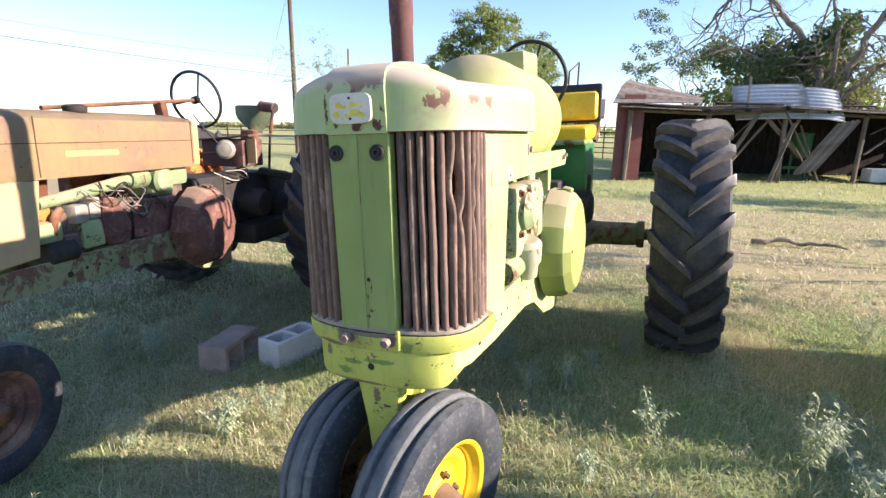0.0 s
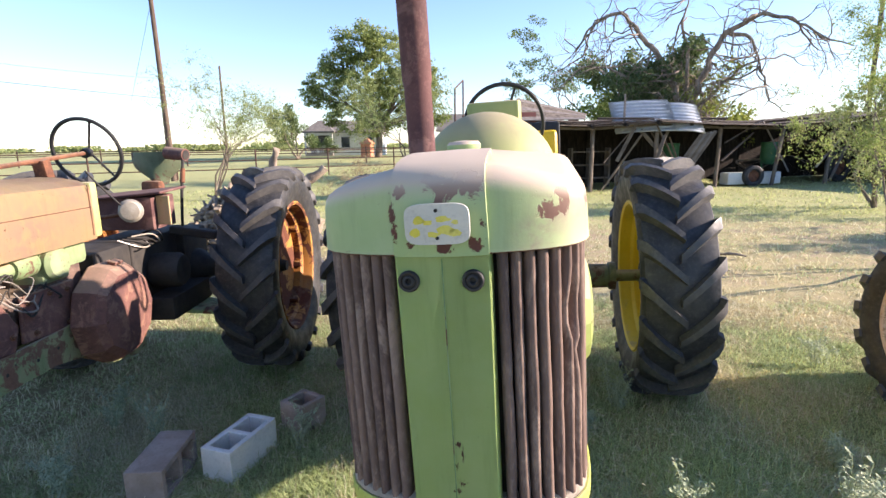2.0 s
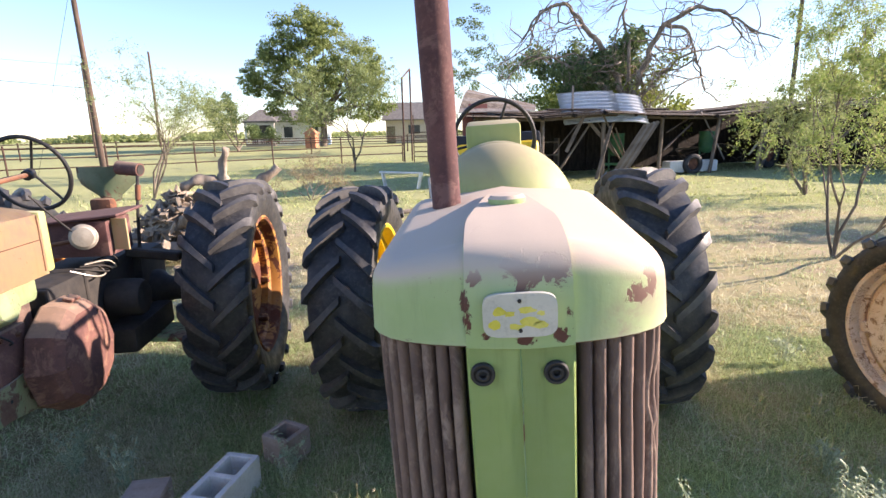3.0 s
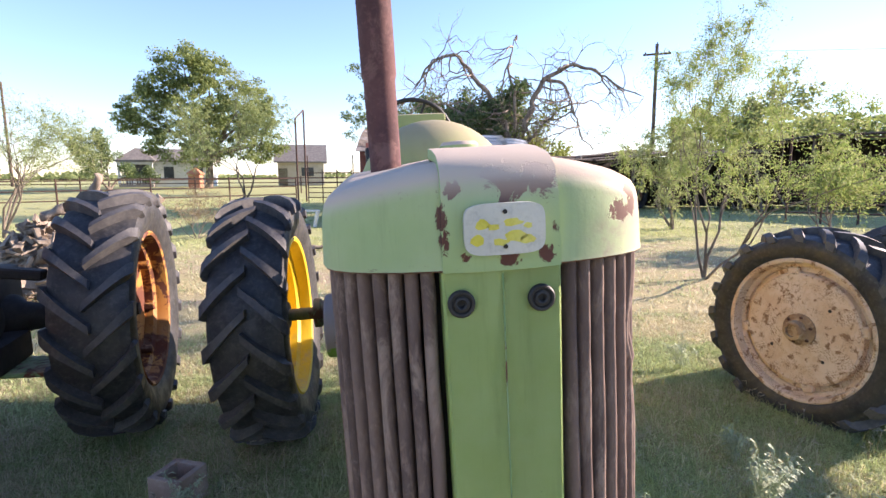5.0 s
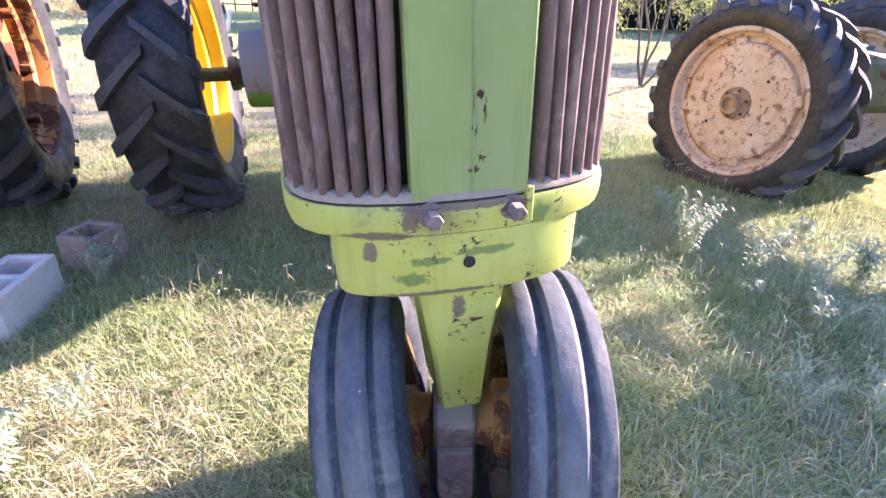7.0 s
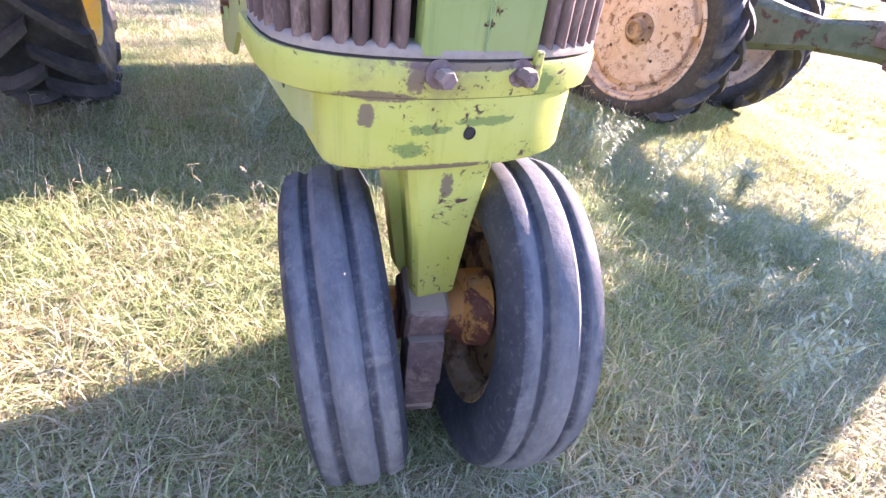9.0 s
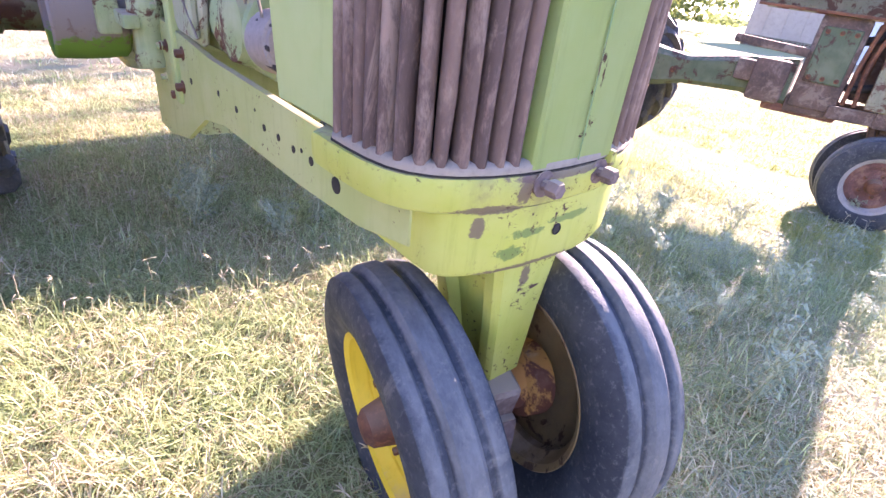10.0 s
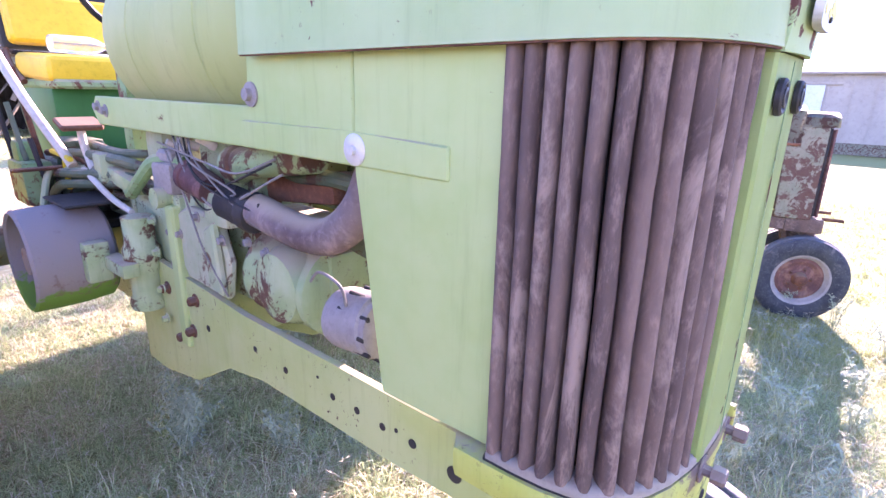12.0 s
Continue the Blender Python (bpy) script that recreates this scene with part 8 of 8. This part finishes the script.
# ---------------------------------------------------------------- ground, grass and weeds
def dry_ground(n, mid):
    """Where the pasture is worn dry: away from the tractors, in ragged patches."""
    q = n.add("ShaderNodeSeparateXYZ")
    n.t.links.new(n.obj, q.inputs[0])
    far = n.math("ADD", n.step(q.outputs["Y"], 2.2, 6.0), n.step(mid, 0.3, 0.7, -0.35, 0.35))
    back = n.step(q.outputs["Y"], 12.0, 17.0, 0.0, -0.55)
    return n.step(n.math("ADD", far, back), 0.25, 0.85)


def lush(n, mid):
    """The greener stretch of pasture beside the derelict tractor."""
    q = n.add("ShaderNodeSeparateXYZ")
    n.t.links.new(n.obj, q.inputs[0])
    ragged = n.step(mid, 0.3, 0.7, -0.6, 0.6)
    return n.math("MULTIPLY", n.step(n.math("ADD", q.outputs["X"], ragged), 1.8, 3.6, 0.0, 0.75), n.step(n.math("ADD", q.outputs["Y"], ragged), 2.0, 4.0, 1.0, 0.0))


def grass_ground():
    n = Nodes("dry_grass_ground")
    big = n.noise(0.22, 5, 0.6)
    mid = n.noise(1.1, 6, 0.7)
    fine = n.noise(38, 5, 0.75)
    tuft = n.noise(7, 5, 0.7)
    c = n.mix(n.step(mid, 0.38, 0.62), (0.20, 0.205, 0.09), (0.32, 0.27, 0.15))
    c = n.mix(n.step(big, 0.50, 0.60), c, (0.28, 0.225, 0.13))
    c = n.mix(n.math("MULTIPLY", dry_ground(n, mid), 0.8), c, n.mix(tuft, (0.42, 0.34, 0.19), (0.56, 0.49, 0.28)))
    q = n.add("ShaderNodeSeparateXYZ")
    n.t.links.new(n.obj, q.inputs[0])
    earth = n.math("MULTIPLY", n.step(q.outputs["Y"], 4.5, 6.5), n.step(q.outputs["Y"], 9.0, 12.5, 1.0, 0.0))
    c = n.mix(n.math("MULTIPLY", earth, n.step(n.noise(0.9, 6, 0.7, n.stretch(0.5, 1.0, 1.0)), 0.46, 0.60)), c, n.mix(fine, (0.34, 0.25, 0.17), (0.52, 0.41, 0.29)))
    c = n.mix(n.math("MULTIPLY", n.step(n.math("ADD", q.outputs["Y"], n.step(mid, 0.3, 0.7, -2.5, 2.5)), 9.5, 12.5), 0.75), c, n.mix(tuft, (0.36, 0.40, 0.15), (0.50, 0.51, 0.25)))
    c = n.mix(lush(n, mid), c, (0.33, 0.35, 0.10))
    c = n.mix(n.step(tuft, 0.42, 0.62, 0.0, 0.4), c, (0.26, 0.28, 0.10))
    c = n.mix(n.step(fine, 0.42, 0.7, 0.0, 0.5), c, (0.22, 0.17, 0.10))
    nb = n.bump(tuft, 0.5, 0.05)
    nb = n.bump(fine, 0.6, 0.03, nb)
    return n.done(c, 0.95, 0.0, nb, 0.15)


M_GROUND = grass_ground()


def axis_steps(lo, hi, near0, near1, step):
    v, out = near0, []
    while v <= near1 + 1e-6:
        out.append(v)
        v += step
    g, v = step, near1
    while v < hi:
        g *= 1.22
        v += g
        out.append(min(v, hi))
    g, v = step, near0
    while v > lo:
        g *= 1.22
        v -= g
        out.insert(0, max(v, lo))
    return out


bm = B()
xs, ys = axis_steps(-1800, 1800, -8, 9, 0.25), axis_steps(-700, 2600, -4, 12, 0.25)
rings(bm, [[(x, y, ground_z(x, y) - 0.015) for x in xs] for y in ys], False)
solid("ground", bm, M_GROUND, "dry mown pasture with green and straw-coloured grass", "ground", None, "", "structure", 180)


def grass_mat():
    n = Nodes("grass_blades")
    r = n.island()
    mid = n.noise(1.1, 6, 0.7)
    big = n.noise(0.22, 5, 0.6)
    k = n.math("FRACT", n.math("MULTIPLY", r, 17.3))
    green = n.mix(k, (0.24, 0.32, 0.13), (0.62, 0.70, 0.36))
    straw = n.mix(k, (0.38, 0.325, 0.18), (0.86, 0.80, 0.56))
    pick = n.math("ADD", n.step(mid, 0.36, 0.64), n.step(r, 0.0, 1.0, -0.60, 0.60))
    pick = n.math("ADD", pick, n.step(big, 0.48, 0.60, 0.0, 0.5))
    pick = n.math("ADD", pick, n.math("MULTIPLY", dry_ground(n, mid), 0.55))
    c = n.mix(n.step(pick, 0.55, 0.95), green, straw)
    q = n.add("ShaderNodeSeparateXYZ")
    n.t.links.new(n.obj, q.inputs[0])
    c = n.mix(n.math("MULTIPLY", n.step(n.math("ADD", q.outputs["Y"], n.step(mid, 0.3, 0.7, -2.5, 2.5)), 9.5, 12.5), 0.8), c, n.mix(r, (0.34, 0.40, 0.14), (0.58, 0.62, 0.28)))
    c = n.mix(lush(n, mid), c, n.mix(r, (0.26, 0.31, 0.08), (0.48, 0.50, 0.16)))
    n.done(c, 0.7, 0.0, None, 0.2)
    tr = n.add("ShaderNodeBsdfTranslucent")
    n.t.links.new(c, tr.inputs["Color"])
    mx = n.add("ShaderNodeMixShader")
    mx.inputs[0].default_value = 0.4
    n.t.links.new(n.bsdf.outputs[0], mx.inputs[1])
    n.t.links.new(tr.outputs[0], mx.inputs[2])
    n.t.links.new(mx.outputs[0], n.t.nodes["Material Output"].inputs["Surface"])
    return n.m


M_GRASS = grass_mat()
HX, HY = np.arange(-14, 26.01, 0.25), np.arange(-4, 40.01, 0.25)
HEIGHT = np.array([[ground_z(x, y) for x in HX] for y in HY])


def heights(x, y):
    i = np.clip((x - HX[0]) / 0.25, 0, len(HX) - 1.01)
    j = np.clip((y - HY[0]) / 0.25, 0, len(HY) - 1.01)
    i0, j0 = i.astype(int), j.astype(int)
    fx, fy = i - i0, j - j0
    return (HEIGHT[j0, i0] * (1 - fx) + HEIGHT[j0, i0 + 1] * fx) * (1 - fy) + (HEIGHT[j0 + 1, i0] * (1 - fx) + HEIGHT[j0 + 1, i0 + 1] * fx) * fy


def grass(name, label, x, y, rnd, tall, wide, flop=1.2, lush=None):
    """Bent blades: two corners at the foot, two at the bend, one tip."""
    k = len(x)
    z = heights(x, y) - 0.02
    base = np.stack([x, y, z], axis=1)
    a = rnd.random(k) * math.tau
    out = np.stack([np.cos(a), np.sin(a), np.zeros(k)], axis=1)
    side = np.stack([-np.sin(a), np.cos(a), np.zeros(k)], axis=1)
    h = tall * (0.45 + 0.9 * rnd.random(k) ** 1.6) * (1.0 if lush is None else lush)
    w = wide * (0.6 + 0.8 * rnd.random(k))
    lean = rnd.random(k) * 1.1 + flop * rnd.random(k)
    mid = base + out * (h * 0.35 * lean)[:, None]
    mid[:, 2] += h * np.maximum(0.68 - 0.16 * lean, 0.15)
    tip = base + out * (h * (0.9 * lean + 0.1))[:, None]
    tip[:, 2] += h * np.maximum(1.0 - 0.42 * lean, 0.12)
    s = side * w[:, None] * 0.5
    v = np.stack([base - s, base + s, mid + s * 0.8, mid - s * 0.8, tip], axis=1).reshape(-1, 3)
    o = np.arange(k)[:, None] * 5
    me = bpy.data.meshes.new(name)
    faces = [t for q in (o + np.array([0, 1, 2, 3])).tolist() for t in (q,)] + (o + np.array([3, 2, 4])).tolist()
    me.from_pydata(v.tolist(), [], faces)
    me.materials.append(M_GRASS)
    return tagged(new(name, me), label, "grass", "", "stuff")


gr = np.random.default_rng(2)
# tufts: blades gather round clump centres
def clumped(x0, x1, y0, y1, clumps, per, spread):
    cx, cy = x0 + (x1 - x0) * gr.random(clumps), y0 + (y1 - y0) * gr.random(clumps)
    return (np.repeat(cx, per) + gr.normal(size=clumps * per) * spread, np.repeat(cy, per) + gr.normal(size=clumps * per) * spread)


gx, gy = clumped(-2.7, 3.4, -1.0, 2.9, 36000, 10, 0.026)
grass("grass", "short mown mix of green and straw-coloured grass", gx, gy, gr, 0.068, 0.0036, 1.6, np.repeat(0.35 + 1.3 * gr.random(36000) ** 2, 10))
gx, gy = clumped(-6.5, -2.6, -0.8, 4.8, 6000, 9, 0.04)
grass("grass", "short mown grass under the rusty tractor", gx, gy, gr, 0.075, 0.006, 1.6)
gx, gy = clumped(-2.7, 3.4, 2.8, 3.6, 4000, 8, 0.03)
grass("grass", "short mown grass between the rear wheels", gx, gy, gr, 0.06, 0.0042, 1.7)
gx, gy = clumped(-3.6, 4.8, 3.5, 4.8, 5000, 8, 0.03)
grass("grass", "short mown grass behind the tractors", gx, gy, gr, 0.055, 0.0045, 1.7)
gx, gy = clumped(4.6, 12.0, -5.0, 4.6, 6500, 8, 0.05)
grass("grass", "short yellow-green grass on the sunny side", gx, gy, gr, 0.08, 0.009, 1.2)
gx, gy = clumped(-3.2, 4.2, -1.1, 3.8, 6500, 6, 0.05)
grass("dead_grass", "flattened dry stalks and leaf litter on the ground", gx, gy, gr, 0.065, 0.004, 4.0)
gx, gy = clumped(-5, 12, -5.0, -1.1, 6000, 6, 0.06)
grass("grass", "short dry grass on the open side of the yard", gx, gy, gr, 0.07, 0.008)
gx, gy = clumped(-8, 10, 4.2, 14, 7000, 8, 0.06)
grass("grass", "short dry grass thinning toward bare earth", gx, gy, gr, 0.08, 0.009)
gx, gy = clumped(-14, 26, 12, 40, 6500, 6, 0.14)
grass("grass", "dry pasture grass further off", gx, gy, gr, 0.12, 0.025)

M_WEED = leaf_mat("silvery_weed_leaves", (0.31, 0.38, 0.24), (0.52, 0.57, 0.40), None, 0.3)


def weed(seed, stems, height, x, y):
    """A silvery weed: many thin branching stems with short wavy leaves."""
    rnd = random.Random(seed)
    root = thing("weed", "pale silvery weed with narrow wavy leaves", "weed", at(x, y, ground_z(x, y)), "weeds in the grass")
    bm, leaves = B(), B()
    for k in range(stems):
        a = rnd.random() * math.tau
        lean = rnd.uniform(0.05, 0.45)
        top = Vector((math.cos(a) * lean * height, math.sin(a) * lean * height, height * rnd.uniform(0.55, 1.0)))
        line = [Vector((rnd.gauss(0, 0.01), rnd.gauss(0, 0.01), -0.02)), top * 0.5 + Vector((0, 0, 0.03)), top]
        pts = bend(line, 6)
        tube(bm, pts, 0.0017, 4)
        for p in pts[2:]:
            for j in range(3):
                b = rnd.random() * math.tau
                ln, w = rnd.uniform(0.03, 0.075), rnd.uniform(0.0030, 0.0055)
                d = Vector((math.cos(b), math.sin(b), rnd.uniform(0.2, 0.9))).normalized()
                s = d.cross(Vector((0, 0, 1))).normalized() * w
                # a leaf rises, then arches over at its end
                mid = p + d * ln * 0.5
                end = p + d * ln * 0.85 + Vector((0, 0, -0.35 * ln))
                v = [leaves.verts.new(c) for c in (p, mid + s, end, mid - s)]
                leaves.faces.new((v[0], v[1], v[3]))
                leaves.faces.new((v[1], v[2], v[3]))
    tagged(part("stalk", bm, M_WEED, root), "", "", "", "stuff")
    tagged(part("foliage", leaves, M_WEED, root), "", "", "", "stuff")
    return root


gx, gy = clumped(0.3, 3.9, -0.95, 1.5, 1500, 9, 0.05)
# seed heads: a thin stalk with three or four spread fingers
def seed_heads(count, x0, x1, y0, y1, seed):
    rnd = random.Random(seed)
    bm = B()
    for k in range(count):
        x, y = rnd.uniform(x0, x1), rnd.uniform(y0, y1)
        h, a, lean = rnd.uniform(0.07, 0.17), rnd.random() * math.tau, rnd.uniform(0.0, 0.5)
        foot = Vector((x, y, ground_z(x, y) - 0.02))
        top = foot + Vector((math.cos(a) * lean * h, math.sin(a) * lean * h, h))
        tube(bm, [foot, foot.lerp(top, 0.5) + Vector((0, 0, 0.01)), top], [0.0013, 0.0011, 0.0009], 3)
        for j in range(rnd.choice((2, 3, 3, 4))):
            b = a + rnd.random() * math.tau
            f = Vector((math.cos(b), math.sin(b), rnd.uniform(0.1, 0.9))).normalized() * rnd.uniform(0.018, 0.036)
            tube(bm, [top, top + f * 0.5, top + f + Vector((0, 0, -0.004))], [0.0012, 0.0020, 0.0010], 3)
    return solid("seed_heads", bm, M_SEED, "pale straw seed heads standing out of the grass", "grass", None, "", "stuff", 180)


M_SEED = leaf_mat("pale_seed_stalks", (0.52, 0.47, 0.33), (0.72, 0.67, 0.52), None, 0.3)
seed_heads(1000, -2.6, 3.4, -0.9, 2.6, 15)
tufts = grass("grass_tufts", "tall pale silvery grass tufts among the mown grass", gx, gy, gr, 0.085, 0.0036, 2.2)
tufts.data.materials.clear()
tufts.data.materials.append(M_WEED)

WEEDS = [weed(*q) for q in ((1, 6, 0.30, 0.65, 2.2), (2, 7, 0.24, -2.25, 1.03), (3, 8, 0.19, -1.1, 0.51))]
SPOTS = [(-2.15, 0.97), (-2.61, 0.96), (-2.04, 0.18), (-2.42, 1.61), (-1.10, 0.53), (-0.07, 1.81), (0.69, 2.17), (0.48, 1.89), (1.67, 0.63), (1.71, 0.40), (1.38, 0.13), (1.50, 1.21), (1.62, 0.91), (-0.08, 1.87), (-2.48, 1.72), (0.70, 2.18),
         (-2.52, 0.9), (-0.04, 1.95), (1.59, 0.52), (1.58, 1.33), (0.61, 0.77), (0.86, 1.24), (1.47, 1.2), (1.48, 0.77), (1.76, 0.75), (1.68, 1.69), (-1.19, 1.74), (2.17, 0.85), (1.15, 0.2), (1.66, 0.02),
         (1.04, -0.16), (0.18, 1.54), (3.58, -0.01), (3.75, 0.3), (-2.03, 1.51), (2.44, -0.19), (-1.14, 1.54), (0.4, 1.61), (3.11, 2.38), (2.2, 3.06), (2.8, 0.1), (3.3, -0.3), (2.0, -0.2), (2.6, 0.6),
         (3.0, -0.6), (1.9, 0.35), (-2.9, 0.6), (-1.45, 0.25), (-0.95, 0.7), (2.3, 1.3)]
wr = random.Random(6)
for x, y in SPOTS:
    src = wr.choice(WEEDS)
    k = wr.uniform(0.7, 1.2)
    ob = copy_thing(src, pose(x, y, ground_z(x, y), 0, 0, wr.uniform(0, 360)))
    ob.scale = (k, k, k)
